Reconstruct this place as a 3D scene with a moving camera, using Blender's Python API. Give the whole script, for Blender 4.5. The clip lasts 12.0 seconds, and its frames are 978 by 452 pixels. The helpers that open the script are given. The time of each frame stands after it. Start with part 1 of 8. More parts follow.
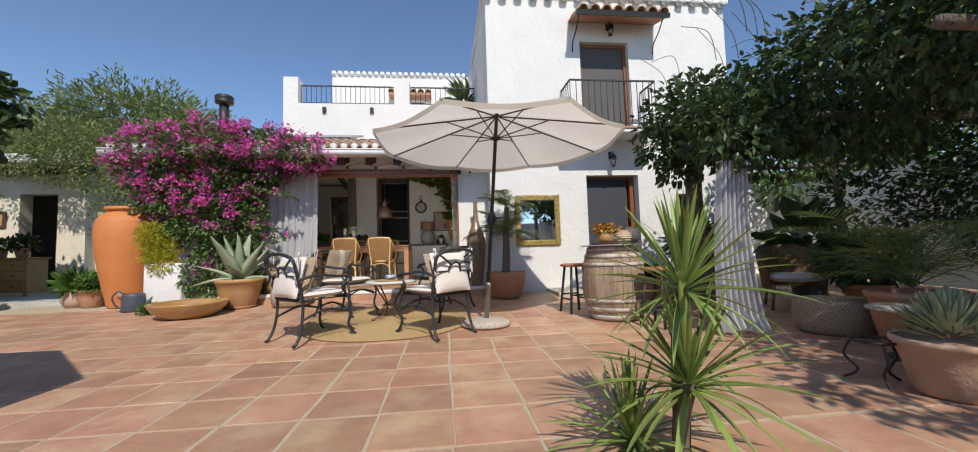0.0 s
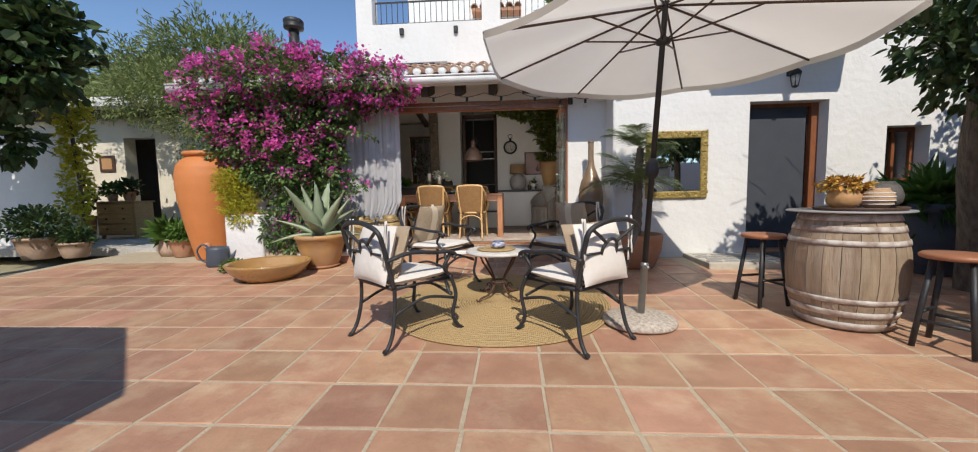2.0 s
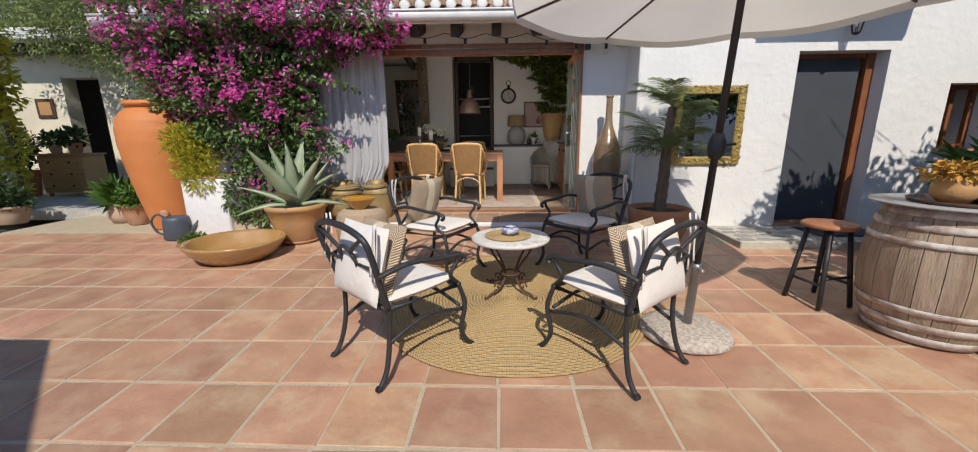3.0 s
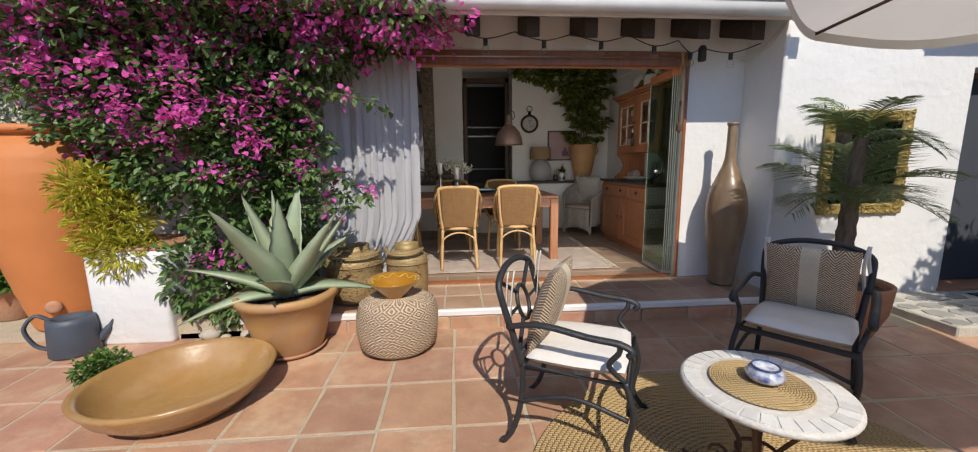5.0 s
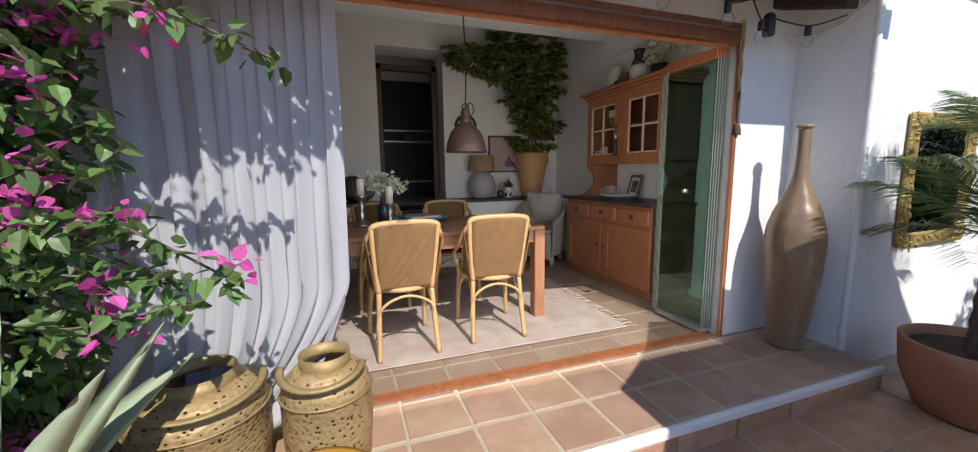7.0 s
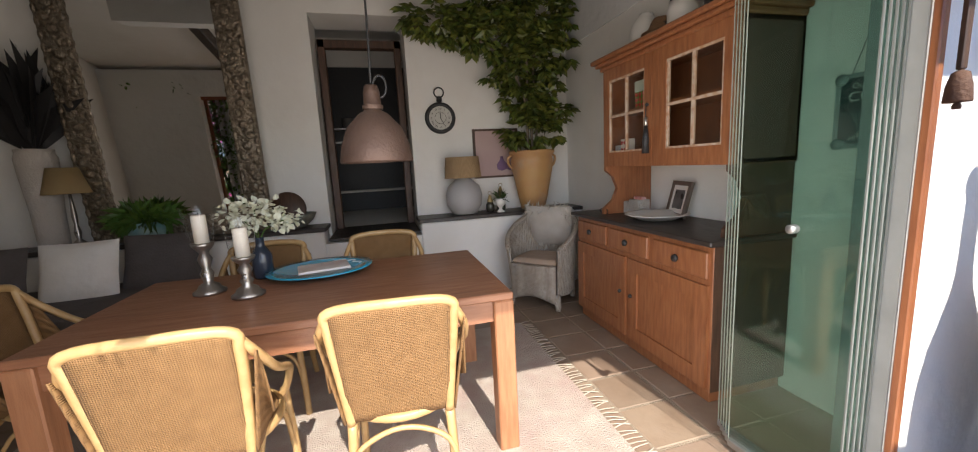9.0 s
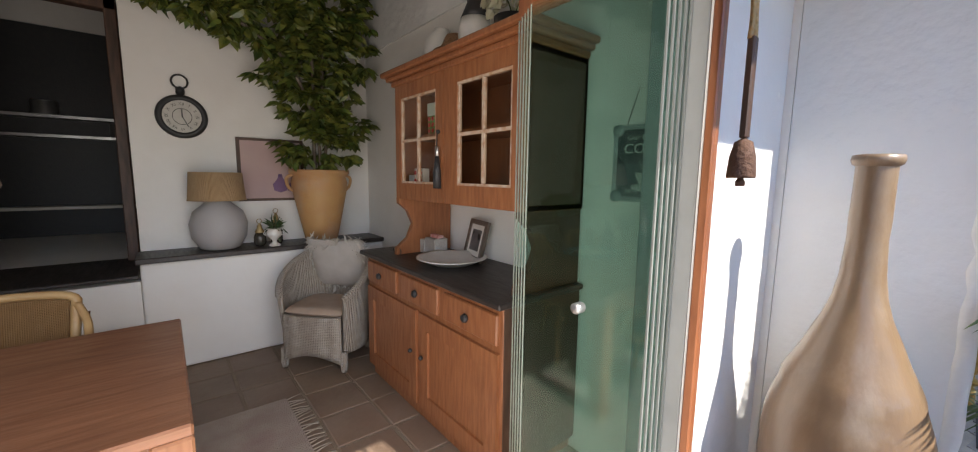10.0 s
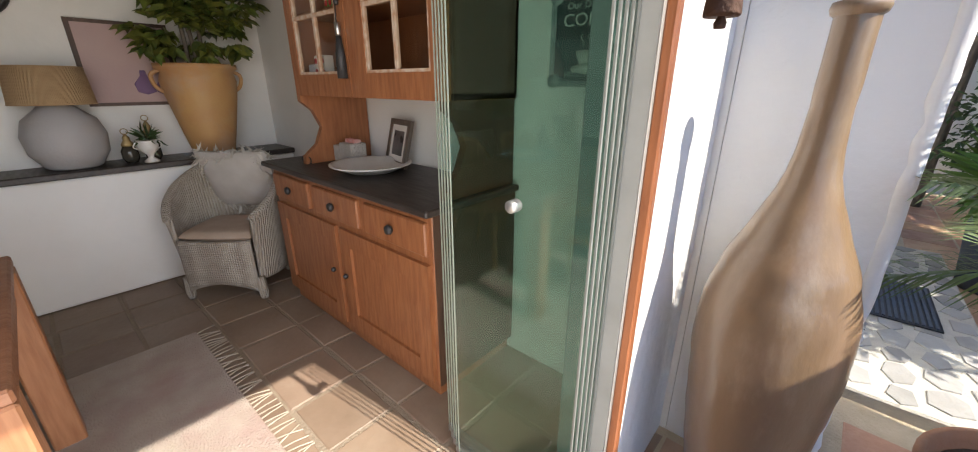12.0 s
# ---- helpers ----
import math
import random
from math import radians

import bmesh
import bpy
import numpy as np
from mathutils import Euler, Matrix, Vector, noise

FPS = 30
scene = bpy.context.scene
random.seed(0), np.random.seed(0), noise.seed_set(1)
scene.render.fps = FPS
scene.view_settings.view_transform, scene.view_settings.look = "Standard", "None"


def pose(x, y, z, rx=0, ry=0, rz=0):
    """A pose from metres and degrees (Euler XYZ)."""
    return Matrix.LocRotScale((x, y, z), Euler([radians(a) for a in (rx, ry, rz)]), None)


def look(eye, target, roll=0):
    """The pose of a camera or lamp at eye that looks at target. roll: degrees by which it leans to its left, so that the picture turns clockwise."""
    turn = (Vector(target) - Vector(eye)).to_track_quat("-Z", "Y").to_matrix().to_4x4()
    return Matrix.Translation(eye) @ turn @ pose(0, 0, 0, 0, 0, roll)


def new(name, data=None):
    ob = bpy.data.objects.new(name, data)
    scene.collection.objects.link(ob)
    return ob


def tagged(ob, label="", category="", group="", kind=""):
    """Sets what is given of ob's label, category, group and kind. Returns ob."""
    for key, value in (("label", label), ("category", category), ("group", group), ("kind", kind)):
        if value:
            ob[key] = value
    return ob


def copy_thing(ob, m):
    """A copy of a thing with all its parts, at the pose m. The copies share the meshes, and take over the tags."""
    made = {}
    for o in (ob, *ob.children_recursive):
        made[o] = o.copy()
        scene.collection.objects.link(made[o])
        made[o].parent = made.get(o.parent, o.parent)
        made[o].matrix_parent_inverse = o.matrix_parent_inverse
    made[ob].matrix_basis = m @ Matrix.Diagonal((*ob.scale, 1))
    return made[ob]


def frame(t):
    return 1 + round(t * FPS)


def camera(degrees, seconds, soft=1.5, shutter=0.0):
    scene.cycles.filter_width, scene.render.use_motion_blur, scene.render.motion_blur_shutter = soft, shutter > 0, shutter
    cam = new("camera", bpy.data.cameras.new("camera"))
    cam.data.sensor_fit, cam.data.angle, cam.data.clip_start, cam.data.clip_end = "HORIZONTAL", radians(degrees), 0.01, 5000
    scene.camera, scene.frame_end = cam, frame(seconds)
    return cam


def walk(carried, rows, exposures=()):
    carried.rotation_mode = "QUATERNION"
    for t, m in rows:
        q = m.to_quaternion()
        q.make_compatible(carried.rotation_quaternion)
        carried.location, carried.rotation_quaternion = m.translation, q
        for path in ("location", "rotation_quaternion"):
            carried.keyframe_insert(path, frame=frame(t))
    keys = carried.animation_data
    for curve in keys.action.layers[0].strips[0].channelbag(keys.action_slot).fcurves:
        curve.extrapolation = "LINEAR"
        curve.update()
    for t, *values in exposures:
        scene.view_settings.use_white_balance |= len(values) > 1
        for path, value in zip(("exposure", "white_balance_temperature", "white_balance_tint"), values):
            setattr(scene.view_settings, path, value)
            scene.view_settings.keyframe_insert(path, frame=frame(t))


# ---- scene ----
cam = camera(102.2, 12.0, soft=1.1)
EXPOSURES = [(0.0, 0.31, 6820, 10), (5.0, 0.36, 6750, 10), (5.5, 0.5, 6480, 10), (6.0, 0.63, 6380, 10), (7.2, 0.78, 6340, 10), (8.8, 1.5, 6600, 10), (9.0, 1.5, 6600, 10), (9.5, 1.43, 6400, 10), (10.0, 1.54, 6560, 10), (12.0, 1.58, 6750, 10)]
PATH = [
    (0, (0.129, -0.048, 0.826), (0.358, 1.935, 0.958), -1.7),
    (0.5, (0.092, 0.132, 0.81), (0.087, 2.13, 0.722), 0.4),
    (1, (-0.084, 0.514, 0.818), (-0.272, 2.502, 0.714), 1.5),
    (1.5, (-0.247, 0.964, 0.907), (-0.462, 2.938, 0.664), 1.9),
    (1.8, (-0.278, 1.13, 1.009), (-0.519, 3.104, 0.803), -1.2),
    (2, (-0.374, 1.29, 1.047), (-0.505, 3.278, 0.876), -1.1),
    (2.5, (-0.493, 1.62, 1.163), (-0.48, 3.592, 0.829), -0.0),
    (3, (-0.597, 1.963, 1.276), (-0.662, 3.911, 0.828), -0.5),
    (3.2, (-0.678, 2.095, 1.286), (-0.799, 4.053, 0.898), -0.2),
    (4.8, (-1.608, 3.389, 1.457), (-1.452, 5.347, 1.079), 0.3),
    (5, (-1.73, 3.562, 1.399), (-1.578, 5.531, 1.085), -0.7),
    (5.5, (-1.921, 3.929, 1.455), (-1.592, 5.882, 1.172), 0.2),
    (6, (-2.096, 4.316, 1.513), (-1.483, 6.206, 1.283), -2.0),
    (6.5, (-2.123, 4.779, 1.475), (-1.473, 6.654, 1.225), -0.2),
    (7, (-2.056, 5.228, 1.468), (-1.387, 7.092, 1.187), -0.7),
    (7.2, (-2.023, 5.437, 1.462), (-1.278, 7.261, 1.12), -1.9),
    (8.8, (-1.209, 6.349, 1.571), (-0.7, 8.255, 1.245), -3.3),
    (9, (-1.086, 6.435, 1.578), (-0.586, 8.347, 1.269), -3.0),
    (9.5, (-0.823, 6.634, 1.576), (0.144, 8.331, 1.149), 0.6),
    (10, (-0.597, 6.808, 1.665), (0.663, 8.34, 1.414), 0.8),
    (10.5, (-0.56, 6.861, 1.716), (0.835, 8.292, 1.64), 1.9),
    (11, (-0.543, 6.872, 1.739), (0.927, 8.224, 1.851), 1.5),
    (11.5, (-0.53, 6.916, 1.704), (0.999, 8.205, 1.664), 0.6),
    (12, (-0.435, 6.929, 1.573), (0.983, 8.166, 0.896), 0.1),
]
walk(cam, [(t, look(eye, target, roll)) for t, eye, target, roll in PATH], EXPOSURES)

# ---- world and sun ----
SUN_EL, SUN_AZ = 46.0, (0.12, -0.993)
world = bpy.data.worlds.new("sky")
scene.world = world
world.use_nodes = True
wn = world.node_tree
wn.nodes.clear()
sky = wn.nodes.new("ShaderNodeTexSky")
sky.sky_type = "NISHITA"
sky.sun_disc = False
sky.sun_elevation = radians(SUN_EL)
sky.sun_rotation = math.atan2(SUN_AZ[0], SUN_AZ[1])
sky.altitude = 100
sky.air_density = 0.9
sky.dust_density = 0.0
sky.ozone_density = 5.0
bg = wn.nodes.new("ShaderNodeBackground")
bg.inputs["Strength"].default_value = 0.126
wo = wn.nodes.new("ShaderNodeOutputWorld")
wn.links.new(sky.outputs[0], bg.inputs[0])
wn.links.new(bg.outputs[0], wo.inputs[0])
sun_data = bpy.data.lights.new("sun", "SUN")
sun_data.energy = 3.2
sun_data.angle = radians(0.53)
sun_data.color = (1.0, 0.95, 0.87)
sun = new("sun", sun_data)
_h = math.cos(radians(SUN_EL))
door_sky = bpy.data.lights.new("door_daylight", "AREA")
door_sky.shape, door_sky.size, door_sky.size_y, door_sky.energy = "RECTANGLE", 2.4, 1.9, 16.0
door_sky.color = (1.0, 0.94, 0.87)
door_light = new("door_daylight", door_sky)
door_light.matrix_world = look((-0.85, 7.16, 1.25), (-0.85, 9.0, 1.15))
sun.matrix_world = look((20 * SUN_AZ[0] * _h, 20 * SUN_AZ[1] * _h, 20 * math.sin(radians(SUN_EL))), (0, 0, 0))


# ---- materials ----
def mat(name, base, second=None, rough=0.6, scale=6.0, amount=0.5, bump=0.15, bscale=60.0, metal=0.0,
        grime=None, gscale=1.2, gamount=0.35, stretch=(1, 1, 1), rand=0.0, island=0.0, trans=0.0, spec=0.5, coat=0.0):
    """A node material: base mixed with a second tone by noise, large stains, fine relief."""
    m = bpy.data.materials.new(name)
    m.use_nodes = True
    t = m.node_tree
    n, l = t.nodes, t.links
    p = n["Principled BSDF"]
    tc = n.new("ShaderNodeTexCoord")
    mp = n.new("ShaderNodeMapping")
    mp.inputs["Scale"].default_value = stretch
    l.new(tc.outputs["Object"], mp.inputs["Vector"])
    if rand:
        shift = n.new("ShaderNodeMath")
        shift.operation = "MULTIPLY"
        shift.inputs[1].default_value = 37.0
        l.new(n.new("ShaderNodeObjectInfo").outputs["Random"], shift.inputs[0])
        add = n.new("ShaderNodeVectorMath")
        add.operation = "ADD"
        l.new(tc.outputs["Object"], add.inputs[0])
        l.new(shift.outputs[0], add.inputs[1])
        l.new(add.outputs[0], mp.inputs["Vector"])
    nz = n.new("ShaderNodeTexNoise")
    nz.inputs["Scale"].default_value = scale
    nz.inputs["Detail"].default_value = 6
    l.new(mp.outputs[0], nz.inputs["Vector"])
    ramp = n.new("ShaderNodeMapRange")
    ramp.inputs[1].default_value, ramp.inputs[2].default_value = 0.35, 0.68
    l.new(nz.outputs[0], ramp.inputs[0])
    mul = n.new("ShaderNodeMath")
    mul.operation = "MULTIPLY"
    mul.inputs[1].default_value = amount
    l.new(ramp.outputs[0], mul.inputs[0])
    mx = n.new("ShaderNodeMix")
    mx.data_type = "RGBA"
    second = second or tuple(c * 0.7 for c in base)
    mx.inputs["A"].default_value = (*base, 1)
    mx.inputs["B"].default_value = (*second, 1)
    l.new(mul.outputs[0], mx.inputs["Factor"])
    col = mx.outputs["Result"]
    if grime:
        g = n.new("ShaderNodeTexNoise")
        g.inputs["Scale"].default_value = gscale
        g.inputs["Detail"].default_value = 8
        g.inputs["Roughness"].default_value = 0.65
        l.new(mp.outputs[0], g.inputs["Vector"])
        gr = n.new("ShaderNodeMapRange")
        gr.inputs[1].default_value, gr.inputs[2].default_value = 0.48, 0.72
        gr.inputs[4].default_value = gamount
        l.new(g.outputs[0], gr.inputs[0])
        m2 = n.new("ShaderNodeMix")
        m2.data_type = "RGBA"
        l.new(gr.outputs[0], m2.inputs["Factor"])
        l.new(col, m2.inputs["A"])
        m2.inputs["B"].default_value = (*grime, 1)
        col = m2.outputs["Result"]
    if rand or island:
        if rand:
            r = n.new("ShaderNodeObjectInfo").outputs["Random"]
        else:
            r = n.new("ShaderNodeNewGeometry").outputs["Random Per Island"]
        rr = n.new("ShaderNodeMapRange")
        k = rand or island
        rr.inputs[3].default_value, rr.inputs[4].default_value = 1 - k, 1 + k
        l.new(r, rr.inputs[0])
        hs = n.new("ShaderNodeHueSaturation")
        l.new(rr.outputs[0], hs.inputs["Value"])
        r2 = n.new("ShaderNodeMapRange")
        r2.inputs[3].default_value, r2.inputs[4].default_value = 0.5 - k * 0.05, 0.5 + k * 0.05
        w = n.new("ShaderNodeMath")
        w.operation = "FRACT"
        w5 = n.new("ShaderNodeMath")
        w5.operation = "MULTIPLY"
        w5.inputs[1].default_value = 7.31
        l.new(r, w5.inputs[0])
        l.new(w5.outputs[0], w.inputs[0])
        l.new(w.outputs[0], r2.inputs[0])
        l.new(r2.outputs[0], hs.inputs["Hue"])
        l.new(col, hs.inputs["Color"])
        col = hs.outputs[0]
    l.new(col, p.inputs["Base Color"])
    p.inputs["Metallic"].default_value = metal
    p.inputs["Specular IOR Level"].default_value = spec
    if coat:
        p.inputs["Coat Weight"].default_value = coat
        p.inputs["Coat Roughness"].default_value = 0.088
    rg = n.new("ShaderNodeMapRange")
    rg.inputs[3].default_value, rg.inputs[4].default_value = max(0.02, rough - 0.1), min(1, rough + 0.12)
    l.new(nz.outputs[0], rg.inputs[0])
    l.new(rg.outputs[0], p.inputs["Roughness"])
    if bump:
        b = n.new("ShaderNodeTexNoise")
        b.inputs["Scale"].default_value = bscale
        b.inputs["Detail"].default_value = 5
        l.new(mp.outputs[0], b.inputs["Vector"])
        bp = n.new("ShaderNodeBump")
        bp.inputs["Strength"].default_value = bump
        bp.inputs["Distance"].default_value = 0.02
        l.new(b.outputs[0], bp.inputs["Height"])
        l.new(bp.outputs[0], p.inputs["Normal"])
    if trans:
        tr = n.new("ShaderNodeBsdfTranslucent")
        l.new(col, tr.inputs["Color"])
        ms = n.new("ShaderNodeMixShader")
        ms.inputs[0].default_value = trans
        l.new(p.outputs[0], ms.inputs[1])
        l.new(tr.outputs[0], ms.inputs[2])
        l.new(ms.outputs[0], n["Material Output"].inputs["Surface"])
    return m


def weave_mat(name, base, second, scale=90.0, rough=0.8, bump=0.6, dist=1.5, flat=False):
    """Woven cane, rope or cloth: crossed waves for tone and relief."""
    m = mat(name, base, second, rough=rough, scale=20, amount=0.35, bump=0)
    t = m.node_tree
    n, l = t.nodes, t.links
    p = n["Principled BSDF"]
    tc = n.new("ShaderNodeTexCoord")
    outs = []
    for a in ("X", "Z", "Y"):
        w = n.new("ShaderNodeTexWave")
        w.bands_direction = a
        w.inputs["Scale"].default_value = scale
        w.inputs["Distortion"].default_value = dist
        w.inputs["Detail"].default_value = 1
        l.new(tc.outputs["Object"], w.inputs["Vector"])
        outs.append(w.outputs["Fac"])
    a1 = n.new("ShaderNodeMath")
    a1.operation = "MULTIPLY"
    l.new(outs[0], a1.inputs[0])
    l.new(outs[1], a1.inputs[1])
    a2 = n.new("ShaderNodeMath")
    a2.operation = "ADD"
    l.new(a1.outputs[0], a2.inputs[0])
    if flat:
        a2.inputs[1].default_value = 0.0
    else:
        l.new(outs[2], a2.inputs[1])
    bp = n.new("ShaderNodeBump")
    bp.inputs["Strength"].default_value = bump
    bp.inputs["Distance"].default_value = 0.006
    l.new(a2.outputs[0], bp.inputs["Height"])
    l.new(bp.outputs[0], p.inputs["Normal"])
    old = p.inputs["Base Color"].links[0].from_socket
    mx = n.new("ShaderNodeMix")
    mx.data_type = "RGBA"
    hf = n.new("ShaderNodeMath")
    hf.operation = "MULTIPLY"
    hf.inputs[1].default_value = 0.75 if flat else 0.4
    l.new(a2.outputs[0], hf.inputs[0])
    l.new(hf.outputs[0], mx.inputs["Factor"])
    l.new(old, mx.inputs["A"])
    mx.inputs["B"].default_value = (*second, 1)
    l.new(mx.outputs["Result"], p.inputs["Base Color"])
    return m


def wood_mat(name, base, second, rough=0.5, stretch=(1, 1, 1), coat=0.0, scale=12.0, gloss=0.5):
    """Wood with grain stretched along one axis."""
    return mat(name, base, second, rough=rough, scale=scale, amount=0.9, bump=0.12, bscale=scale * 4, stretch=stretch, grime=tuple(c * 0.45 for c in second), gscale=2.5, gamount=0.3, coat=coat, spec=gloss)


def glass_mat(name, tint=(0.95, 1.0, 0.97), rough=0.0):
    """Thin clear glass: what is behind it, tinted, with a Fresnel gloss."""
    m = bpy.data.materials.new(name)
    m.use_nodes = True
    n, l = m.node_tree.nodes, m.node_tree.links
    n.remove(n["Principled BSDF"])
    tr = n.new("ShaderNodeBsdfTransparent")
    tr.inputs[0].default_value = (*tint, 1)
    gl = n.new("ShaderNodeBsdfGlossy")
    gl.inputs["Roughness"].default_value = rough
    lw = n.new("ShaderNodeLayerWeight")
    lw.inputs["Blend"].default_value = 0.5
    pw = n.new("ShaderNodeMath")
    pw.operation = "POWER"
    pw.inputs[1].default_value = 4.0
    l.new(lw.outputs["Facing"], pw.inputs[0])
    fr = n.new("ShaderNodeMath")
    fr.operation = "MULTIPLY_ADD"
    fr.inputs[1].default_value = 0.8
    fr.inputs[2].default_value = 0.035
    l.new(pw.outputs[0], fr.inputs[0])
    mx = n.new("ShaderNodeMixShader")
    l.new(fr.outputs[0], mx.inputs[0])
    l.new(tr.outputs[0], mx.inputs[1])
    l.new(gl.outputs[0], mx.inputs[2])
    l.new(mx.outputs[0], n["Material Output"].inputs["Surface"])
    return m


def plain_mat(name, base, rough=0.5, metal=0.0):
    m = bpy.data.materials.new(name)
    m.use_nodes = True
    p = m.node_tree.nodes["Principled BSDF"]
    p.inputs["Base Color"].default_value = (*base, 1)
    p.inputs["Roughness"].default_value = rough
    p.inputs["Metallic"].default_value = metal
    return m


PLASTER = mat("plaster", (0.77, 0.765, 0.75), (0.72, 0.71, 0.69), rough=0.85, scale=3, amount=0.5, bump=0.5, bscale=12, grime=(0.62, 0.6, 0.56), gscale=1.3, gamount=0.18)
PLASTER_IN = mat("plaster_inside", (0.80, 0.78, 0.74), (0.74, 0.71, 0.66), rough=0.85, scale=3, amount=0.5, bump=0.3, bscale=8, grime=(0.6, 0.55, 0.48), gscale=1.6, gamount=0.2)
CREAM = mat("cream_plaster", (0.74, 0.68, 0.55), (0.66, 0.6, 0.48), rough=0.9, scale=3, bump=0.3, bscale=12, grime=(0.45, 0.4, 0.32), gamount=0.35)
TERRA = mat("terracotta_tile", (0.48, 0.27, 0.172), (0.38, 0.205, 0.13), rough=0.5, scale=5, amount=0.9, bump=0.2, bscale=36, grime=(0.58, 0.42, 0.27), gscale=3.0, gamount=0.8, rand=0.15)
TERRA_S = mat("terracotta_tile_far", (0.48, 0.27, 0.172), (0.38, 0.205, 0.13), rough=0.5, scale=5, amount=0.9, bump=0.2, bscale=36, grime=(0.58, 0.42, 0.27), gscale=3.0, gamount=0.8, island=0.15)
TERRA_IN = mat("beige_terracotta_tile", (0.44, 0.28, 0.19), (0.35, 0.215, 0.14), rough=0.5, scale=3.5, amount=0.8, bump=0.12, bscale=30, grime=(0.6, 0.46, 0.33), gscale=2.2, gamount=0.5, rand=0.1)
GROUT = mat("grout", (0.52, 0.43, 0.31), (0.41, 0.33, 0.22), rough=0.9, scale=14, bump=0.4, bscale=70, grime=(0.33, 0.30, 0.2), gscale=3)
# Room joints, a darker brown than the courtyard joints.
GROUT_IN = mat("brown_grout", (0.26, 0.205, 0.15), (0.2, 0.155, 0.11), rough=0.9, scale=14, bump=0.4, bscale=70)
# Room tiles, darker and browner than the step tiles.
TERRA_ROOM = mat("brown_room_tile", (0.25, 0.175, 0.125), (0.19, 0.13, 0.09), rough=0.45, scale=3.5, amount=0.8, bump=0.12, bscale=30, grime=(0.33, 0.26, 0.2), gscale=2.2, gamount=0.5, rand=0.08)
TERRA_ROOMS = mat("brown_room_tile_far", (0.25, 0.175, 0.125), (0.19, 0.13, 0.09), rough=0.45, scale=3.5, amount=0.8, bump=0.12, bscale=30, grime=(0.33, 0.26, 0.2), gscale=2.2, gamount=0.5, island=0.08)
EARTH = mat("earth", (0.30, 0.22, 0.14), (0.2, 0.15, 0.1), rough=0.95, scale=8, bump=0.7, bscale=40)
FARLAND = mat("dry_ground", (0.36, 0.30, 0.2), (0.22, 0.24, 0.12), rough=0.95, scale=0.2, bump=0.3, bscale=3)
STONE = mat("flagstone", (0.34, 0.33, 0.31), (0.24, 0.23, 0.21), rough=0.7, scale=7, bump=0.4, bscale=30, rand=0.2)
CONCRETE = mat("mortar", (0.52, 0.49, 0.42), rough=0.9, scale=12, bump=0.4)
GRAVEL = mat("white_gravel", (0.62, 0.6, 0.56), (0.4, 0.38, 0.35), rough=0.9, scale=40, amount=1, bump=1.0, bscale=60)
BEAM = wood_mat("dark_beam", (0.05, 0.033, 0.024), (0.028, 0.02, 0.016), rough=0.7, stretch=(4, 0.6, 4))
ORANGEWOOD = wood_mat("varnished_frame_wood", (0.29, 0.105, 0.042), (0.20, 0.068, 0.028), rough=0.4, stretch=(3, 3, 0.4), coat=0.2)
CABINETW = wood_mat("old_pine", (0.33, 0.132, 0.054), (0.22, 0.076, 0.03), rough=0.42, stretch=(4, 4, 0.5), coat=0.15)
TABLEW = wood_mat("table_wood", (0.30, 0.135, 0.07), (0.21, 0.085, 0.042), rough=0.42, stretch=(0.5, 5, 5), coat=0.1)
DARKTOP = wood_mat("dark_worktop", (0.045, 0.036, 0.032), (0.025, 0.02, 0.018), rough=0.42, stretch=(5, 0.5, 5))
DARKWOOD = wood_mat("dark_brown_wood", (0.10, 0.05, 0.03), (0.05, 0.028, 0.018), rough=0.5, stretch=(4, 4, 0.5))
RATTAN = mat("rattan_pole", (0.43, 0.28, 0.125), (0.33, 0.19, 0.075), rough=0.42, scale=14, amount=0.8, bump=0.15, bscale=50)
CANE = weave_mat("woven_cane", (0.21, 0.112, 0.04), (0.125, 0.062, 0.02), scale=50, bump=0.7, dist=0.5, flat=True)
IRON = mat("dark_cast_metal", (0.035, 0.037, 0.04), (0.055, 0.055, 0.058), rough=0.45, scale=20, bump=0.2, bscale=120, metal=0.3)
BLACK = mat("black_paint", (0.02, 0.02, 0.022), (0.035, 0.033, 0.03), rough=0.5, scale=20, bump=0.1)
RUST = mat("rusted_iron", (0.10, 0.055, 0.038), (0.17, 0.085, 0.05), rough=0.75, scale=25, bump=0.4, metal=0.3)
CUSHION = mat("white_cotton", (0.74, 0.70, 0.65), (0.66, 0.62, 0.56), rough=0.95, scale=10, bump=0.25, bscale=18, grime=(0.5, 0.45, 0.38), gamount=0.15)
CANVAS = mat("parasol_canvas", (0.76, 0.70, 0.62), (0.72, 0.66, 0.58), rough=0.9, scale=4, bump=0.1, bscale=80, trans=0.65)
CLOTH = mat("white_linen", (0.62, 0.62, 0.64), (0.56, 0.56, 0.59), rough=0.95, scale=6, bump=0.1, bscale=90, trans=0.3)


